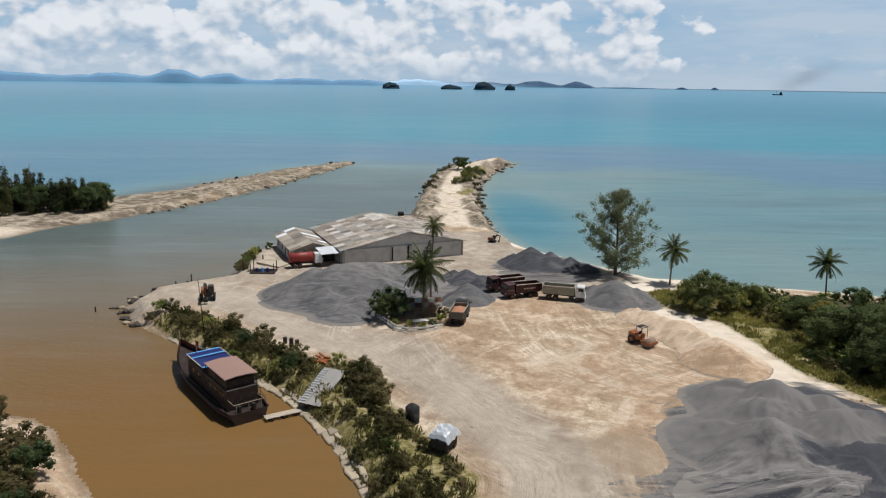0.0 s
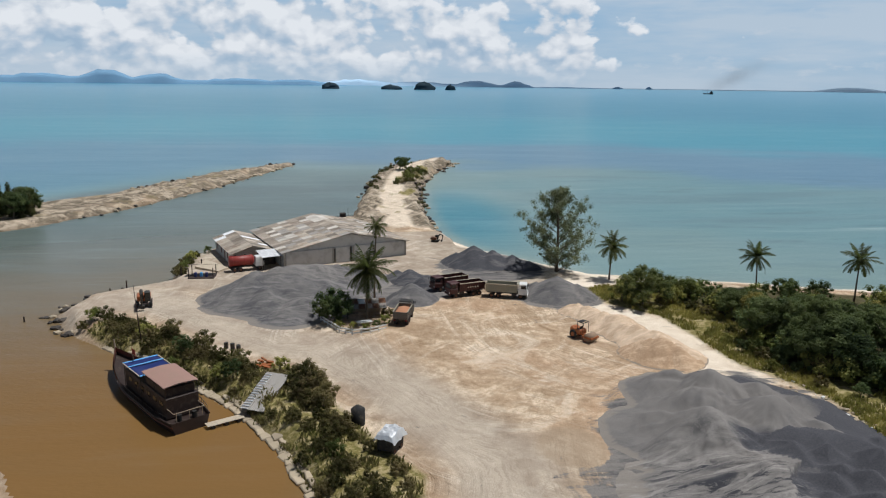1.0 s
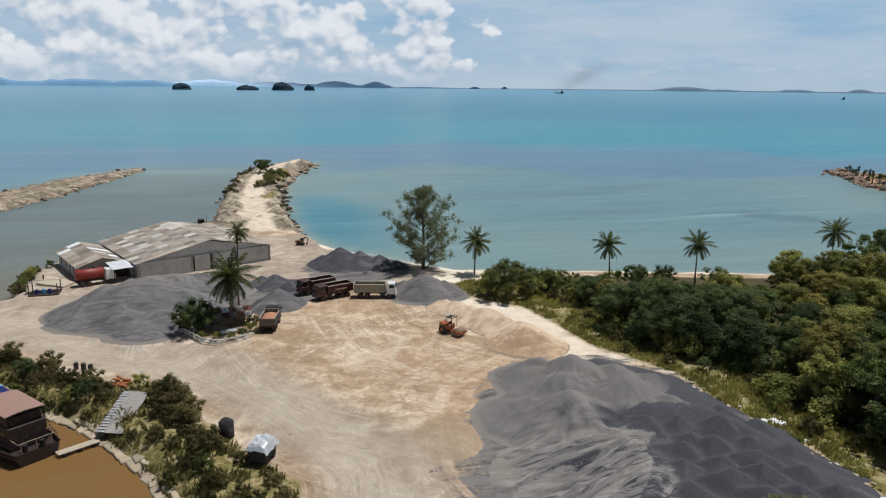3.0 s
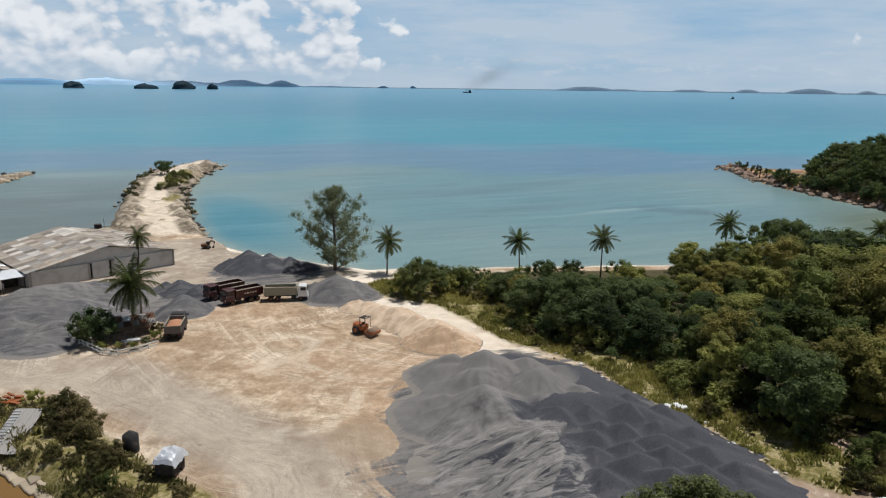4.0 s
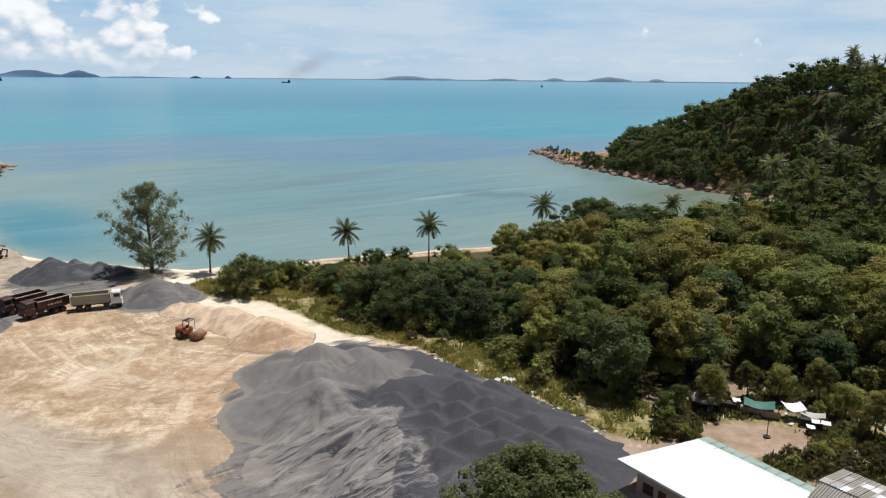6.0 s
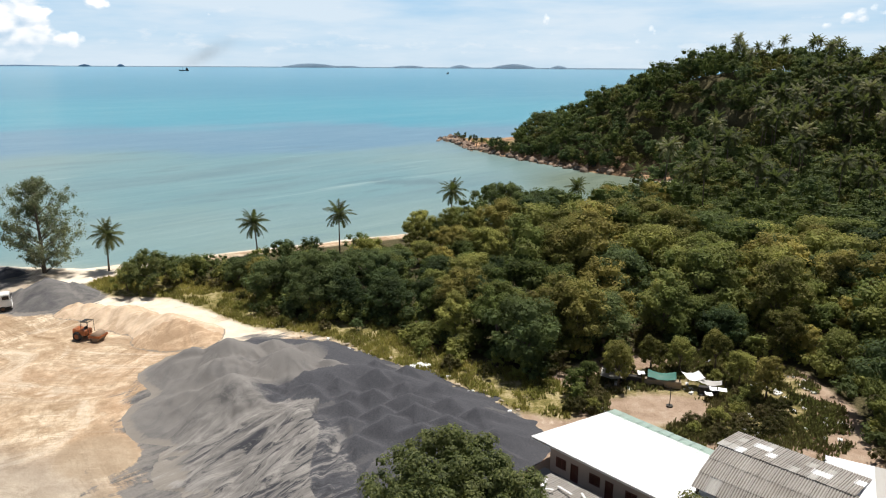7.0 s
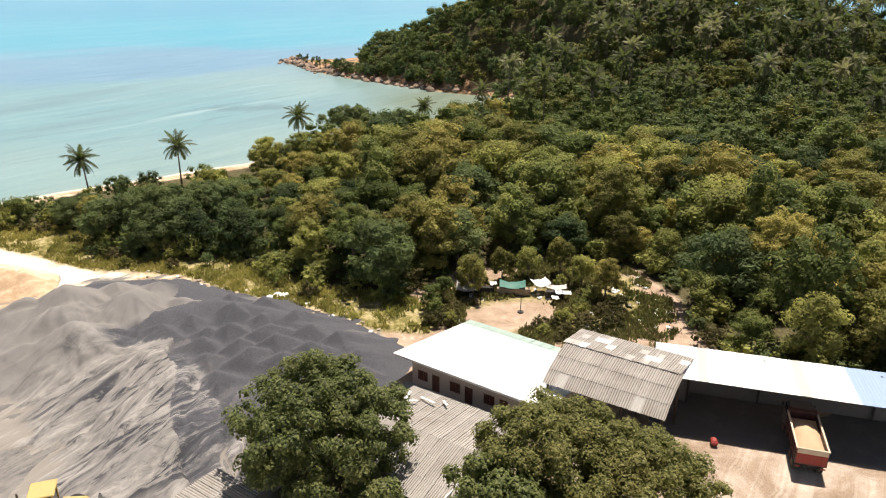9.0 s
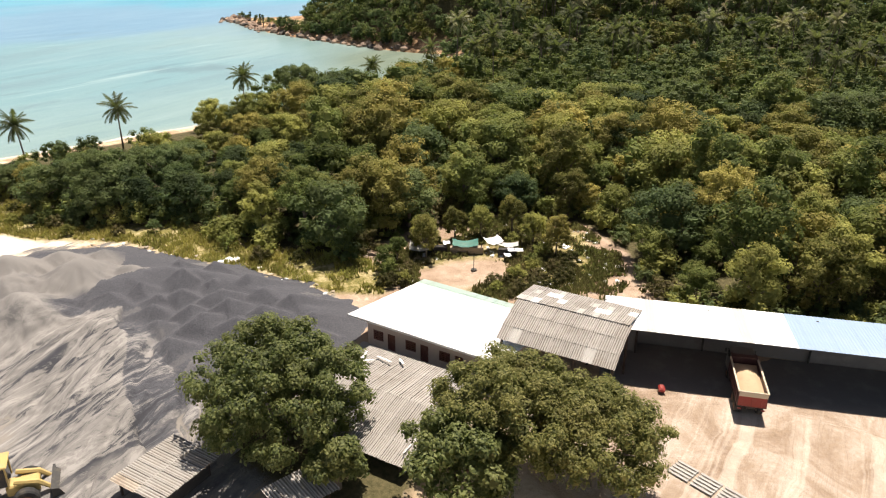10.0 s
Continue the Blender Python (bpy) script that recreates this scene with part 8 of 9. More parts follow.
    for i in range(5):
        g = Geo()
        w = (3 + 3.6 * i) / L
        v, f = [], []
        for a in range(12):
            for b in range(6):
                ca, cb = 2 * math.pi * a / 12, 2 * math.pi * b / 6
                v.append(((3 + 3.6 * i) + (0.38 + 0.13 * math.cos(cb)) * math.cos(ca), -(half(w) + 0.13) + 0.13 * math.sin(cb), 0.75 + (0.38 + 0.13 * math.cos(cb)) * math.sin(ca)))
        f = [(a * 6 + b, ((a + 1) % 12) * 6 + b, ((a + 1) % 12) * 6 + (b + 1) % 6, a * 6 + (b + 1) % 6) for a in range(12) for b in range(6)]
        g.add(v, f)
        part("tyre_fender", g, M_RUBBER, ob)


boat()


def landing():
    # pontoon, gangway sheet and mooring pole
    ob = root("pontoon", Matrix.Translation((-16.2, 83.4, 0.15)) @ Matrix.Rotation(math.atan2(2.0, 3.6), 4, "Z"), "pale wooden float beside the boat", "pontoon")
    g = Geo()
    for j in range(4):
        g.box((0, -0.45 + j * 0.3, 0.30), (4.6, 0.26, 0.08), 0.02)
    part("planks", g, M_CREAM, ob)
    for x in (-1.6, 0, 1.6):
        g = Geo()
        g.tube([(x, -0.65, 0.05), (x, 0.65, 0.05)], 0.24, 10)
        part("float_drum", g, M_STEEL, ob)
    ob = root("gangway", Matrix.Identity(4), "grey corrugated gangway leaning on the bank", "gangway")
    a, b = Vector((-14.6, 84.9, 1.3)), Vector((-11.6, 83.6, 1.3))
    up = Vector((2.4, 7.2, 1.7))
    sheet_roof(ob, a, b - a, up, 3, 2, M_CONC, 71, None, 0.1)
    for s, p in ((0, a), (1, b)):
        g = Geo()
        g.tube([tuple(p + Vector((0, 0, -0.06))), tuple(p + up + Vector((0, 0, -0.06)))], 0.07, 6)
        part("stringer", g, M_WOODDK, ob)
    for k in range(15):
        q = a + up * (k / 15) + Vector((0, 0, 0.09))
        g = Geo()
        g.box((0, 0, 0), (1.0, 0.16, 0.07), 0.01, Matrix.Translation(q + (b - a) * 0.18) @ Matrix.Rotation(math.atan2((b - a).y, (b - a).x), 4, "Z"))
        part("tread", g, M_SILVER, ob)
    g = Geo()
    x, y = -33.0, 109.2
    g.tube([(x, y, 0.2), (x - 0.4, y + 0.2, 5), (x - 0.7, y + 0.3, 10.6)], [0.09, 0.07, 0.04], 7)
    tagged(put("mooring_pole", g.mesh("mooring_pole", M_WOODDK)), "tall dark bamboo mooring pole on the bank", "pole")
    for px, py, h in ((-44.5, 140.2, 1.6), (-36.2, 148.6, 1.8), (-33.6, 156, 1.5), (-57.2, 125.5, 1.0), (-47.5, 139.8, 1.3)):
        g = Geo()
        g.tube([(px, py, -1.5), (px, py, max(gz(px, py), 0.0) + h)], [0.16, 0.13], 8)
        tagged(put("mooring_post", g.mesh("mooring_post", M_WOODDK)), "stubby dark mooring post at the water's edge", "post", "mooring posts")


landing()


# ---------- garden plot in the yard ----------
def garden():
    ob = root("garden_fence", Matrix.Identity(4), "low white fence round a garden plot", "fence")
    pts = [(-6.2, 116.6), (-3.0, 110.4), (-0.9, 109.0), (2.0, 109.6), (4.6, 111.2)]
    for (x0, y0), (x1, y1) in zip(pts, pts[1:]):
        d = math.hypot(x1 - x0, y1 - y0)
        n = max(2, int(d / 1.2))
        ang = math.atan2(y1 - y0, x1 - x0)
        for i in range(n):
            x, y = x0 + (x1 - x0) * i / n, y0 + (y1 - y0) * i / n
            g = Geo()
            g.box((x, y, gz(x, y) + 0.5), (0.16, 0.16, 1.15), 0.02)
            part("fence_post", g, M_WHITE, ob)
        zm = gz((x0 + x1) / 2, (y0 + y1) / 2)
        for zz in (0.35, 0.85):
            g = Geo()
            g.box((0, 0, 0), (d, 0.09, 0.22), 0.02, Matrix.Translation(((x0 + x1) / 2, (y0 + y1) / 2, zm + zz)) @ Matrix.Rotation(ang, 4, "Z"))
            part("fence_rail", g, M_WHITE, ob)
    ob = root("garden_hut", Matrix.Identity(4), "tumbledown hut with a rusty tin roof in the garden", "hut")
    o = Vector((-1.4, 117.6, GZ))
    mats = [(0.25, M_RUST), (0.15, M_WHITEROOF)]
    sheet_roof(ob, (-2.2, 116.6, 3.7), (7.0, 0.8, 0), (-0.2, 2.6, 0.9), 6, 2, M_CORR, 81, mats)
    sheet_roof(ob, (-2.6, 121.8, 3.7), (7.0, 0.8, 0), (0.2, -2.6, 0.9), 6, 2, M_CORR, 82, mats)
    for x, y in ((-1.8, 117.0), (1.4, 117.3), (4.4, 117.7), (-2.0, 121.4), (4.2, 122.0)):
        g = Geo()
        g.box((x, y, 2.8), (0.14, 0.14, 2.0), 0.02)
        part("post", g, M_WOODDK, ob)
    g = Geo()
    g.box((1.2, 120.6, 2.8), (5.6, 0.1, 1.9), 0.02)
    part("back_wall", g, M_WOOD, ob)
    g = Geo()
    g.box((0, 0, 0.45), (2.6, 1.3, 0.12), 0.03)
    for sx in (-1, 1):
        for sy in (-0.5, 0.5):
            g.box((sx, sy, 0.2), (0.1, 0.1, 0.45), 0.02)
    tagged(put("garden_table", g.mesh("garden_table", M_WHITE), m=pose(1.0, 114.2, gz(1, 114.2), 0, 0, 15)), "low white slab table among plants", "table")
    rng = np.random.default_rng(91)
    for x, y, s, k in ((-4.6, 114.2, 1.7, 2), (-3.8, 115.8, 2.0, 2), (-5.0, 117.0, 1.5, 2), (-3.0, 112.2, 0.6, 0), (-1.4, 110.6, 0.5, 1), (1.2, 110.8, 0.55, 0), (3.0, 112.0, 0.5, 2), (4.4, 114.0, 0.7, 0), (-0.8, 112.6, 0.45, 0), (5.0, 118, 0.9, 1)):
        plant("garden_bush", SHRUB_KINDS[k][0], stand(x, y, s, rng.uniform(0, 6)), SHRUB_KINDS[k][1] + " in the fenced garden", "shrub", "garden plants")


garden()


def pavilion():
    ob = root("pavilion", Matrix.Identity(4), "small open shelter with blue barrels on the creek bank", "shelter")
    x0, y0 = -34.0, 145.4
    g = Geo()
    g.box((x0 + 2.4, y0 + 1.6, 1.95), (5.2, 3.8, 0.25), 0.04)
    part("platform", g, M_WOODDK, ob)
    for x, y in ((x0, y0), (x0 + 4.8, y0), (x0, y0 + 3.2), (x0 + 4.8, y0 + 3.2)):
        g = Geo()
        g.tube([(x, y, 1.6), (x, y, 4.1)], 0.09, 6)
        part("post", g, M_WOODDK, ob)
    sheet_roof(ob, (x0 - 0.4, y0 - 0.4 + 4.0, 3.95), (5.6, 0, 0), (0, -2.0, 0.5), 5, 1, M_ASBESTOS, 83)
    for k, mat in ((0, M_BLUETARP), (1, M_LTBLUE), (2, M_BLUETARP)):
        g = Geo()
        x, y = x0 + 1.2 + 1.1 * k, y0 + 0.7 + 0.3 * (k % 2)
        g.tube([(x, y, 2.05), (x, y, 2.15), (x, y, 2.85), (x, y, 2.95)], [0.27, 0.3, 0.3, 0.26], 12)
        tagged(put("barrel", g.mesh("barrel", mat)), "blue plastic barrel under the shelter", "barrel", "barrels")
    g = Geo()
    g.slab([(-34.5, 153.5, 2.4), (-29.0, 150.0, 2.2), (-27.4, 153.0, 2.2), (-33.5, 159.5, 2.5)], 0.5)
    tagged(put("concrete_slab", g.mesh("concrete_slab", M_CREAM)), "pale sloping concrete slab behind the shelter", "slab")


pavilion()


# ---------- covered gear beside the road ----------
def covered_box():
    ob = root("covered_trailer", turned(3.5, 71.6, 0.5, 0.86), "dark trailer under a crumpled silver sheet", "trailer")
    g = Geo()
    g.box((0, 0, 1.15), (2.6, 1.9, 1.5), 0.08)
    part("body", g, M_DARKIN, ob)
    for x in (-0.8, 0.8):
        for s in (-1, 1):
            wheel(ob, x, s * 0.85, 0.38, 0.25, M_RUST)
    v, f = [], []
    n = 14
    for i in range(n + 1):
        for j in range(n + 1):
            x, y = -1.6 + 3.2 * i / n, -1.3 + 2.6 * j / n
            edge = max(abs(x) / 1.35, abs(y) / 1.0)
            z = 2.15 + 0.45 * vnoise(np.array([x * 2.2 + 5]), np.array([y * 2.2 + 5]), 6)[0] - 1.1 * max(0.0, edge - 0.95) * 2.2
            v.append((x, y, z))
    f = [(i * (n + 1) + j, (i + 1) * (n + 1) + j, (i + 1) * (n + 1) + j + 1, i * (n + 1) + j + 1) for i in range(n) for j in range(n)]
    put("cover", raw_mesh("cover", v, f, M_SILVER), ob, "crumpled silver sheet")
    g = Geo()
    x, y = 0.0, 78.0
    z = gz(x, y)
    g.tube([(x, y, z - 0.1), (x, y, z + 0.2), (x, y, z + 1.9), (x, y, z + 2.2), (x, y, z + 2.4)], [0.8, 0.85, 0.85, 0.5, 0.2], 14)
    tagged(put("water_tank", g.mesh("water_tank", M_RUBBER, True)), "round black plastic water tank among bushes", "tank")
    g = Geo()
    rng = np.random.default_rng(4)
    for k in range(9):
        g.box((rng.uniform(-1.5, 1.5), rng.uniform(-1, 1), 0.15 + rng.uniform(0, 0.4)), (rng.uniform(0.6, 1.5), rng.uniform(0.2, 0.7), rng.uniform(0.08, 0.3)), 0.03, Matrix.Rotation(rng.uniform(0, 3), 4, "Z"))
    tagged(put("scrap_pile", g.mesh("scrap_pile", M_ORANGE), m=pose(-12.8, 97.2, gz(-12.8, 97.2))), "low pile of orange and rusty scrap by the road", "scrap")
    for k, (x, y) in enumerate(((-18.6, 104.2), (-17.6, 103.4), (-19.6, 104.6))):
        g = Geo()
        g.tube([(x, y, gz(x, y) - 0.1), (x, y, gz(x, y) + 0.95)], 0.32, 10)
        tagged(put("oil_drum", g.mesh("oil_drum", M_STEEL)), "black oil drum at the roadside", "drum", "oil drums")


covered_box()


# ---------- camp in the clearing ----------
def camp():
    ob = root("camp_shelter", Matrix.Identity(4), "row of makeshift shelters with green and white sheets", "shelter")
    base = [(75.4, 44.4), (78.0, 39.8), (80.2, 35.8), (81.0, 31.4)]
    for i, (x, y) in enumerate(base):
        for dx in (0, 2.4):
            g = Geo()
            g.tube([(x + dx, y, 1.7), (x + dx, y, 3.6 - 0.2 * (i % 2))], 0.06, 6)
            part("post", g, M_WOODDK, ob)
    for (x, y), mat, w, d, z, ang in (((75.6, 42.6), M_CORR, 2.4, 2.6, 3.5, -62), ((79.6, 37.9), M_GREENTARP, 1.8, 3.4, 3.4, -62), ((82.0, 35.0), M_WHITEROOF, 1.9, 2.3, 3.5, -40), ((82.4, 32.9), M_GREYROOF, 1.2, 2.6, 3.2, -66), ((81.2, 31.4), M_WHITEROOF, 0.9, 2.0, 3.0, -62), ((79.8, 31.9), M_WHITEROOF, 0.8, 0.9, 2.7, -50), ((78.6, 40.2), M_WHITEROOF, 0.9, 0.9, 3.2, -50)):
        v, f = [], []
        for i in range(7):
            for j in range(7):
                u, q = (i / 6 - 0.5) * d, (j / 6 - 0.5) * w
                v.append((u, q, 0.15 * vnoise(np.array([u * 2 + x]), np.array([q * 2 + y]), 3)[0] - 0.35 * math.sin(math.pi * i / 6) * (d > 2.2)))
        f = [(i * 7 + j, (i + 1) * 7 + j, (i + 1) * 7 + j + 1, i * 7 + j + 1) for i in range(6) for j in range(6)]
        sh = put("sheet", raw_mesh("sheet", v, f, mat, True), ob)
        sh.matrix_basis = Matrix.Translation((x, y, z)) @ Matrix.Rotation(radians(ang), 4, "Z") @ Matrix.Rotation(radians(6), 4, "X")
    for (x, y), s in (((77.6, 41.4), 3.2), ((79.4, 37.6), 4.4), ((81.4, 32.6), 2.4)):
        g = Geo()
        g.box((0, 0, 0.55), (s, 0.7, 0.9), 0.05)
        part("bench_wall", g, M_DARKIN if s < 4.3 else M_WOOD, ob).matrix_basis = Matrix.Translation((x, y, 1.9)) @ Matrix.Rotation(radians(-62), 4, "Z")
    g = Geo()
    x, y = 75.0, 34.4
    g.tube([(x, y, 1.8), (x, y, 4.4)], 0.05, 6)
    g.tube([(x, y, 1.85), (x, y, 2.1)], 0.4, 10)
    tagged(put("lamp_post", g.mesh("lamp_post", M_STEEL)), "thin dark post on a round foot in the clearing", "post")
    for x, y, s, k in ((75.6, 41.6, 0.72, 3), (77.4, 43.0, 0.62, 0), (72.6, 44.2, 0.6, 4), (84.5, 27.0, 0.72, 3), (86.5, 31.0, 0.6, 0), (88.5, 35, 0.7, 3), (85.5, 38.5, 0.6, 0), (82.5, 41.0, 0.6, 3), (68.3, 42.6, 0.42, 4), (69.5, 44.2, 0.45, 0)):
        plant("small_tree", FOREST_KINDS[k][0], stand(x, y, s, x), "small leafy tree at the edge of the clearing", "tree", "clearing trees")
    rng = np.random.default_rng(33)
    for x, y, a, w in ((48.6, 33.0, 20, 1.6), (48.9, 31.0, 75, 1.9), (47.8, 32.2, 110, 1.3), (49.4, 29.4, 50, 1.1)):
        g = Geo()
        g.box((0, 0, 0.05), (w, 0.22, 0.05), 0.01)
        tagged(put("plank", g.mesh("plank", M_WHITE), m=pose(x, y, 4.05 + (50.9 - x) * 0.114, 0, 6, a)), "pale scrap board lying on the workshop roof", "board", "scrap boards")
    for x, y in ((72.5, 30.5), (73.5, 29.2), (74.6, 28.5), (76.0, 28.0), (77.5, 26.8), (78.4, 27.8), (75.6, 26.4), (79.8, 25.6), (71.0, 29.4), (81.5, 25.5), (70.2, 41.2), (71.8, 42.0), (73.0, 25.6), (74.4, 24.6), (76.4, 24.2), (77.6, 23.2), (79.4, 23.6), (82.6, 24.2), (72.2, 27.2), (70.6, 27.4), (84.0, 30.2), (85.2, 33.4), (84.6, 36.2), (81.0, 40.0), (79.8, 42.4), (66.8, 41.0), (67.6, 40.2), (66.0, 42.2), (69.0, 43.4), (83.5, 28.6), (80.6, 28.8), (70.0, 43.0)):
        k = int(rng.integers(0, 3))
        plant("shrub", SHRUB_KINDS[k if k < 2 else 1][0], stand(x, y, rng.uniform(0.55, 1.0), rng.uniform(0, 6)), "straggling shrub in the sandy clearing", "shrub", "clearing shrubs")
    for mat, nm, n_bits, txt in ((M_WHITE, "litter", 90, "pale litter scattered in the clearing"), (M_RUST, "litter", 50, "rusty scrap scattered in the clearing")):
        g = Geo()
        done = 0
        while done < n_bits:
            x, y = rng.uniform(67, 96), rng.uniform(17, 47)
            if signed(np.array([x]), np.array([y]), CLEARING)[0] < 0.5 or (69 < x < 80 and 29 < y < 40):
                continue
            w = rng.uniform(0.25, 0.9)
            g.box((0, 0, 0.06), (w, w * rng.uniform(0.4, 0.9), rng.uniform(0.08, 0.25)), 0.02, pose(x, y, gz(x, y), rng.uniform(-15, 15), rng.uniform(-15, 15), rng.uniform(0, 180)))
            done += 1
        tagged(put(nm, g.mesh(nm, mat)), txt, "litter", "", "stuff")
    g = Geo()
    g.box((0, 0, 0.3), (0.9, 0.6, 0.5), 0.15)
    tagged(put("red_bin", g.mesh("red_bin", M_RED), m=pose(59.6, 7.6, 1.95, 0, 0, 20)), "red plastic tub by the shed", "tub")
    for k in range(3):
        x, y = 49.4 - 0.7 * k, 3.6 - 1.9 * k
        pal = root("pallet", pose(x, y, gz(x, y), 0, 0, 70), "grey wooden pallet lying on the ground", "pallet", "pallets")
        for j in range(5):
            g = Geo()
            g.box((0, -0.8 + 0.4 * j, 0.14), (1.8, 0.26, 0.04), 0.01)
            part("slat", g, M_CONC, pal)
        for xx in (-0.8, 0, 0.8):
            g = Geo()
            g.box((xx, 0, 0.06), (0.1, 1.8, 0.12), 0.01)
            part("bearer", g, M_CONC, pal)


camp()


# ---------- stones ----------
def boulder_mesh(seed, mat, flat=0.6):
    rng = np.random.default_rng(seed)
    bm = bmesh.new()
    bmesh.ops.create_icosphere(bm, subdivisions=1, radius=0.5)
    for v in bm.verts:
        v.co *= rng.uniform(0.75, 1.2)
        v.co.z *= flat
    me = bpy.data.meshes.new("stone")
    bm.to_mesh(me)
    bm.free()
    me.materials.append(mat)
    return me


def revetment():
    """Pale stone slabs laid along the creek's edge."""
    ob = root("revetment", Matrix.Identity(4), "uneven row of pale stone slabs along the creek", "stone edging", "", "structure")
    rng = np.random.default_rng(14)
    kinds = []
    for k in range(5):
        g = Geo()
        g.box((0, 0, 0), (rng.uniform(1.2, 1.7), rng.uniform(0.9, 1.3), 0.35), 0.1)
        kinds.append(g.mesh("stone_slab", M_STONE))
    line = RIVER_BANK[4:12]
    for (x0, y0), (x1, y1) in zip(line, line[1:]):
        d = math.hypot(x1 - x0, y1 - y0)
        n = max(1, int(d / 1.35))
        for i in range(n):
            u = (i + 0.5) / n
            nx, ny = (y1 - y0) / d, -(x1 - x0) / d
            for row, zz in ((0.1, 0.12), (1.1, 0.5)):
                if rng.uniform() < (0.06 if row < 1 else 0.5):
                    continue
                x, y = x0 + (x1 - x0) * u + nx * (row + rng.uniform(-0.2, 0.2)), y0 + (y1 - y0) * u + ny * (row + rng.uniform(-0.2, 0.2))
                put("stone_slab", kinds[rng.integers(0, 5)], ob, m=Matrix.Translation((x, y, zz)) @ Matrix.Rotation(math.atan2(y1 - y0, x1 - x0) + rng.uniform(-0.25, 0.25), 4, "Z") @ Matrix.Rotation(radians(rng.uniform(-18, 5)), 4, "X"))


def strew_rocks(name, label, category, group, points, mats, smin, smax, seed, flat=0.6):
    rng = np.random.default_rng(seed)
    kinds = [boulder_mesh(seed * 10 + k, mats[k % len(mats)], flat) for k in range(4)]
    for x, y in points:
        s = rng.uniform(smin, smax)
        ob = put(name, kinds[rng.integers(0, 4)], m=Matrix.Translation((x, y, max(gz(x, y), -0.2) + 0.12 * s)) @ Matrix.Rotation(rng.uniform(0, 6), 4, "Z") @ Matrix.Diagonal((s, s * rng.uniform(0.6, 1), s * rng.uniform(0.7, 1.1), 1)))
        tagged(ob, label, category, group)


def along(line, spacing, spread, seed):
    rng = np.random.default_rng(seed)
    out = []
    for (x0, y0), (x1, y1) in zip(line, line[1:]):
        n = max(1, int(math.hypot(x1 - x0, y1 - y0) / spacing))
        for i in range(n):
            u = (i + rng.uniform(0, 1)) / n
            out.append((x0 + (x1 - x0) * u + rng.normal() * spread, y0 + (y1 - y0) * u + rng.normal() * spread))
    return out


revetment()
strew_rocks("rock", "dark wet rock at the tip of the yard", "rock", "point rocks", along([(-45, 117), (-50.5, 121.5), (-53, 128), (-51.5, 137), (-46, 141)], 0.9, 0.9, 3), [M_DARKROCK, M_DARKROCK, M_STONE], 0.8, 2.0, 5)
strew_rocks("rock", "pale broken stone beside the gravel", "rock", "weed strip stones", along([(59.0, 84), (60.3, 70), (61.0, 58), (60.6, 48), (60.0, 43)], 0.55, 1.0, 4), [M_STONE, M_STONE, M_WHITE], 0.2, 0.85, 6)
strew_rocks("rock", "pale broken stone beside the gravel", "rock", "weed strip stones", [(62.6, 63.6), (62.0, 64.1), (61.4, 63.9), (62.9, 62.8)], [M_WHITE], 1.0, 1.8, 16, 0.4)
strew_rocks("rock", "rubble boulder on the jetty's flank", "rock", "jetty rubble", along(JETTY[:6], 4.0, 1.3, 5) + along(JETTY[6:], 3.0, 1.3, 6), [M_STONE, M_DARKROCK], 1.0, 3.0, 7)
strew_rocks("rock", "rubble boulder on the far breakwater", "rock", "breakwater rubble", along(SPIT[3:9], 4.0, 1.2, 7) + along(SPIT[9:14], 4.0, 1.2, 8), [M_STONE, M_DARKROCK], 1.0, 2.8, 8)
strew_rocks("rock", "jagged red-brown rock of the headland", "rock", "headland rocks", along(HEADLAND[:6], 2.2, 1.6, 9) + along([(268, 232), (292, 278), (300, 286)], 1.6, 3.0, 10) + along([(249, 172), (258, 200), (270, 232)], 2.5, 3, 11), [M_REDROCK, M_REDROCK, M_DARKROCK], 1.6, 4.6, 9, 0.75)

# growth on the jetty and the far spit
rng = np.random.default_rng(55)
for x, y, s in ((19.5, 327, 2.2), (21.5, 328.5, 2.0), (20.5, 330.0, 1.8)):
    plant("shrub", SHRUB_KINDS[2][0], stand(x, y, s, x), "dark green bush on the jetty road", "shrub", "jetty bushes")
for i in range(42):
    u = rng.uniform(0, 1)
    x, y = 17 + 11 * u + rng.normal() * 1.5, 280 + 44 * u + rng.normal() * 2.0
    plant("shrub", SHRUB_KINDS[int(rng.integers(0, 2))][0], stand(x, y, rng.uniform(0.6, 1.2), x), "low scrub on the jetty's crown", "shrub", "jetty scrub")
for x, y in along([(5, 262), (7.5, 300), (14, 338)], 4, 1.0, 21) + along([(21, 230), (22, 262), (25, 285)], 6, 1.0, 22):
    plant("shrub", SHRUB_KINDS[1][0], stand(x, y, rng.uniform(0.5, 1.0), x), "dry tuft on the jetty's flank", "shrub", "jetty scrub")
for x, y in along([(-37, 150), (-37.5, 158), (-36.5, 168)], 1.6, 0.9, 24) + [(-45, 118.5), (-43.5, 119.6), (-42.2, 120.4), (-40.6, 118.8)]:
    plant("shrub", SHRUB_KINDS[int(rng.integers(0, 2))][0], stand(x, y, rng.uniform(0.7, 1.3), x), "olive shrub at the creek's edge", "shrub", "creek mouth shrubs")


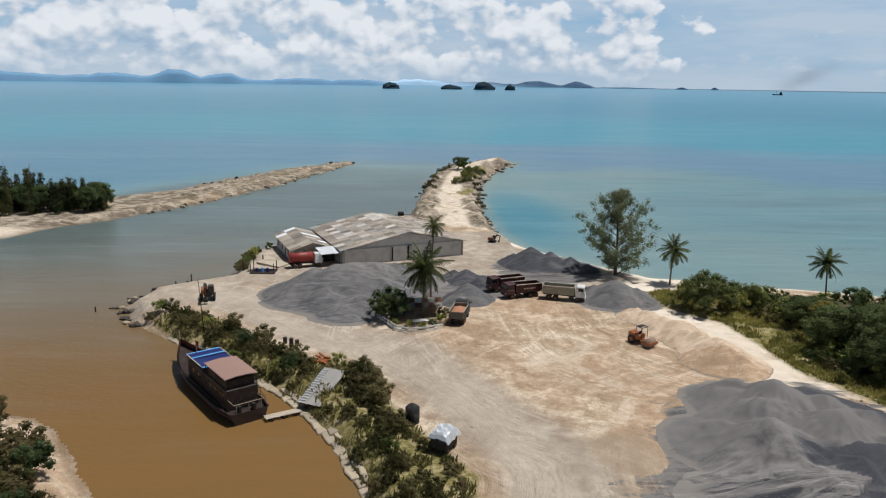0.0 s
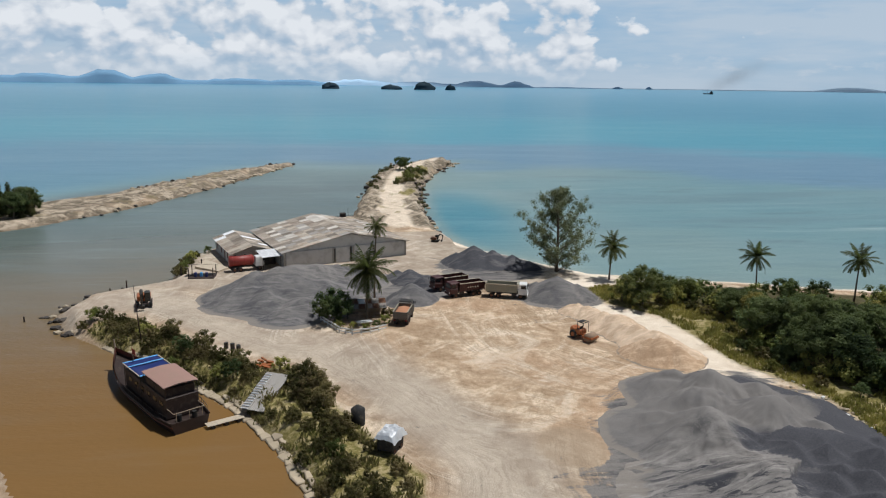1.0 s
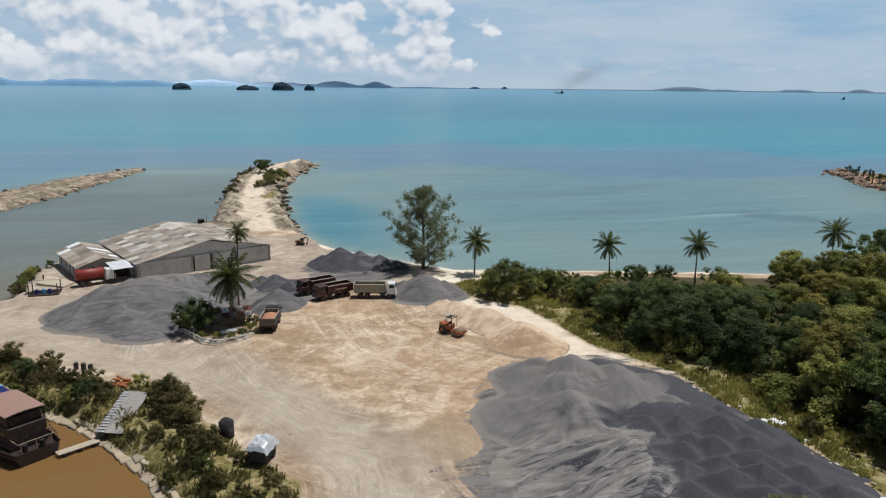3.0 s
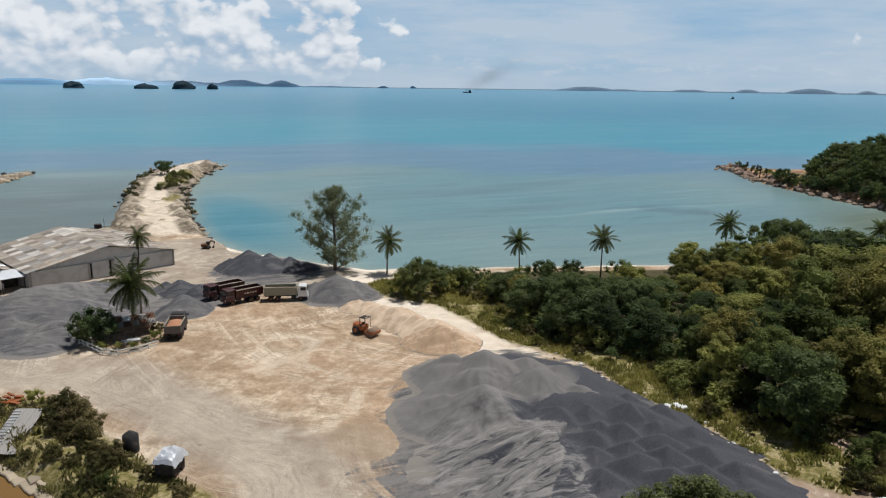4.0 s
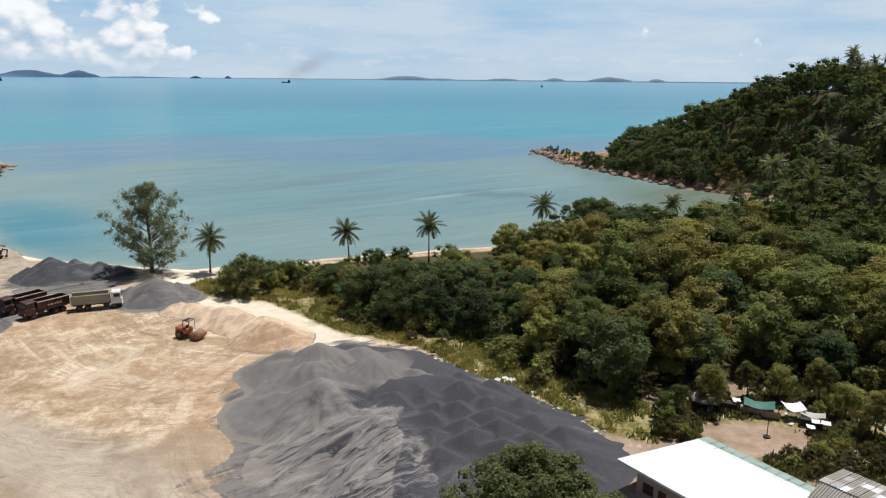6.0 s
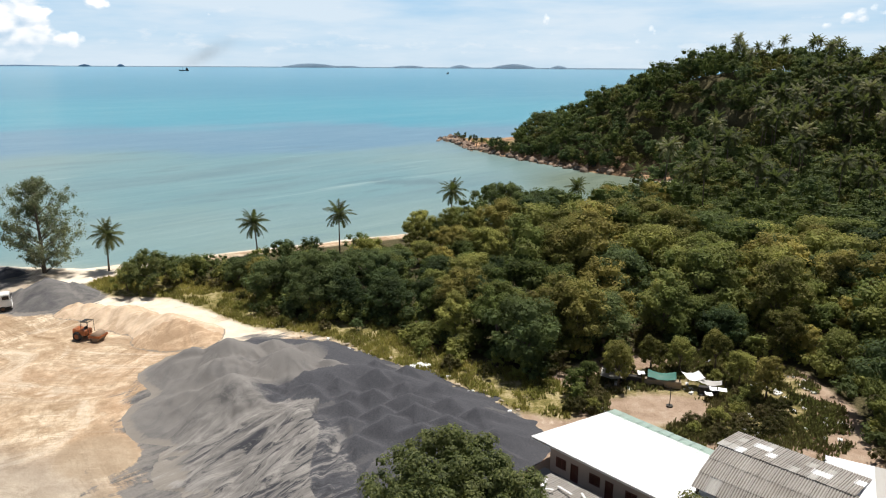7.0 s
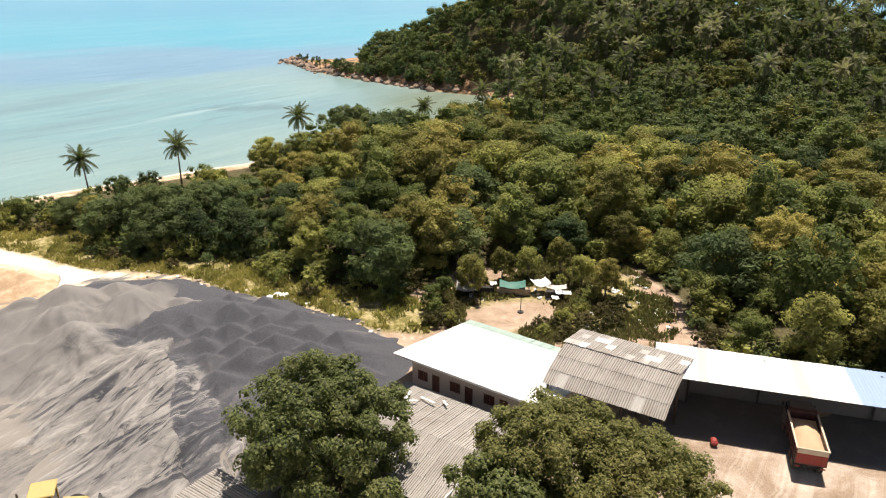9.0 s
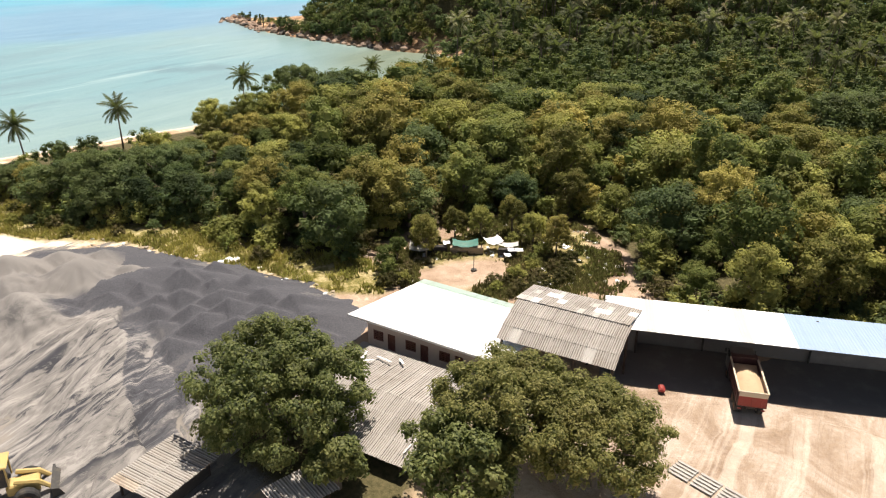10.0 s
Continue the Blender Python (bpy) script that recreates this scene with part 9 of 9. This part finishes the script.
def spit_trees():
    kinds = []
    for k in range(3):
        r2 = np.random.default_rng(500 + k)
        h = 11 + 1.5 * k
        c = [(r2.normal() * 0.6 * (1.25 - i / 13), r2.normal() * 0.6 * (1.25 - i / 13), 2.0 + (h - 2.5) * i / 13) for i in range(14)]
        r = [2.5 * (1.1 - 0.72 * i / 13) for i in range(14)]
        v, f = leaf_quads(r2, c, r, 800, 0.8, 0.2, 0.4, -0.9, 0.3)
        kinds.append((limbs(r2, h * 0.9, 1.2, 0.16).mesh("trunk", M_BARK, True), raw_mesh("crown", v, f, M_SHORE_LEAF)))
    r2 = np.random.default_rng(9)
    for i in range(150):
        u = r2.uniform(0, 1) ** 1.0
        x = -96 - 60 * u
        y = 226 - 12 * u + r2.uniform(-14, 12) * (0.3 + u)
        if signed(np.array([x]), np.array([y]), SPIT)[0] < 6:
            continue
        if i % 3 == 0:
            plant("broadleaf_tree", FOREST_KINDS[2][0], stand(x, y, r2.uniform(0.7, 1.1), i), "dark rounded tree on the sand spit", "tree", "spit trees")
            continue
        plant("casuarina_tree", kinds[i % 3], stand(x, y, r2.uniform(0.45, 1.0) * (0.6 + 0.4 * min(1, u * 3)), r2.uniform(0, 6)), "dark narrow casuarina on the sand spit", "tree", "spit casuarinas")


spit_trees()


# ---------- craft out at sea ----------
def ship(m, label, s):
    ob = root("ship", m @ Matrix.Scale(s, 4), label, "ship")
    g = Geo()
    g.add([(-20, -4, 0), (16, -4, 0), (24, 0, 0), (16, 4, 0), (-20, 4, 0), (-20, -4, 4), (17, -4, 4.5), (27, 0, 6), (17, 4, 4.5), (-20, 4, 4)],
          [(0, 1, 6, 5), (1, 2, 7, 6), (2, 3, 8, 7), (3, 4, 9, 8), (4, 0, 5, 9), (5, 6, 7, 8, 9)])
    part("hull", g, M_HULL, ob)
    g = Geo()
    g.box((-11, 0, 8), (11, 7, 8), 0.4)
    g.box((-12, 0, 13.5), (6, 6, 3), 0.3)
    part("superstructure", g, M_STEEL, ob)
    g = Geo()
    g.tube([(8, 0, 4), (8, 0, 18)], 0.5, 6)
    part("mast", g, M_STEEL, ob)


x, y, z = azel(26.45, 3600, 10.4)
ship(pose(x, y, z, 0, 0, 150), "dark cargo vessel far out at sea", 0.95)
x, y, z = azel(46.0, 3100, 5.1)
ship(pose(x, y, z, 0, 0, 200), "small dark vessel far out at sea", 0.55)


def fishing_boat(x, y, ang, label):
    ob = root("fishing_boat", pose(x, y, 0.0, 0, 0, ang), label, "boat")
    g = Geo()
    g.add([(-2.6, -0.8, -0.2), (1.6, -0.8, -0.2), (2.8, 0, -0.1), (1.6, 0.8, -0.2), (-2.6, 0.8, -0.2), (-2.8, -1.0, 0.7), (1.8, -1.0, 0.8), (3.4, 0, 1.2), (1.8, 1.0, 0.8), (-2.8, 1.0, 0.7)],
          [(0, 1, 6, 5), (1, 2, 7, 6), (2, 3, 8, 7), (3, 4, 9, 8), (4, 0, 5, 9), (5, 6, 7, 8, 9)])
    part("hull", g, M_HULLRED, ob)
    g = Geo()
    g.box((-1.2, 0, 1.4), (1.8, 1.4, 1.4), 0.1)
    part("cabin", g, M_WOODDK, ob)
    g = Geo()
    g.tube([(0.4, 0, 0.8), (0.4, 0, 3.4)], 0.05, 6)
    part("mast", g, M_WOODDK, ob)


fishing_boat(-3.4, 219.5, 10, "small red-brown fishing boat by the jetty's foot")
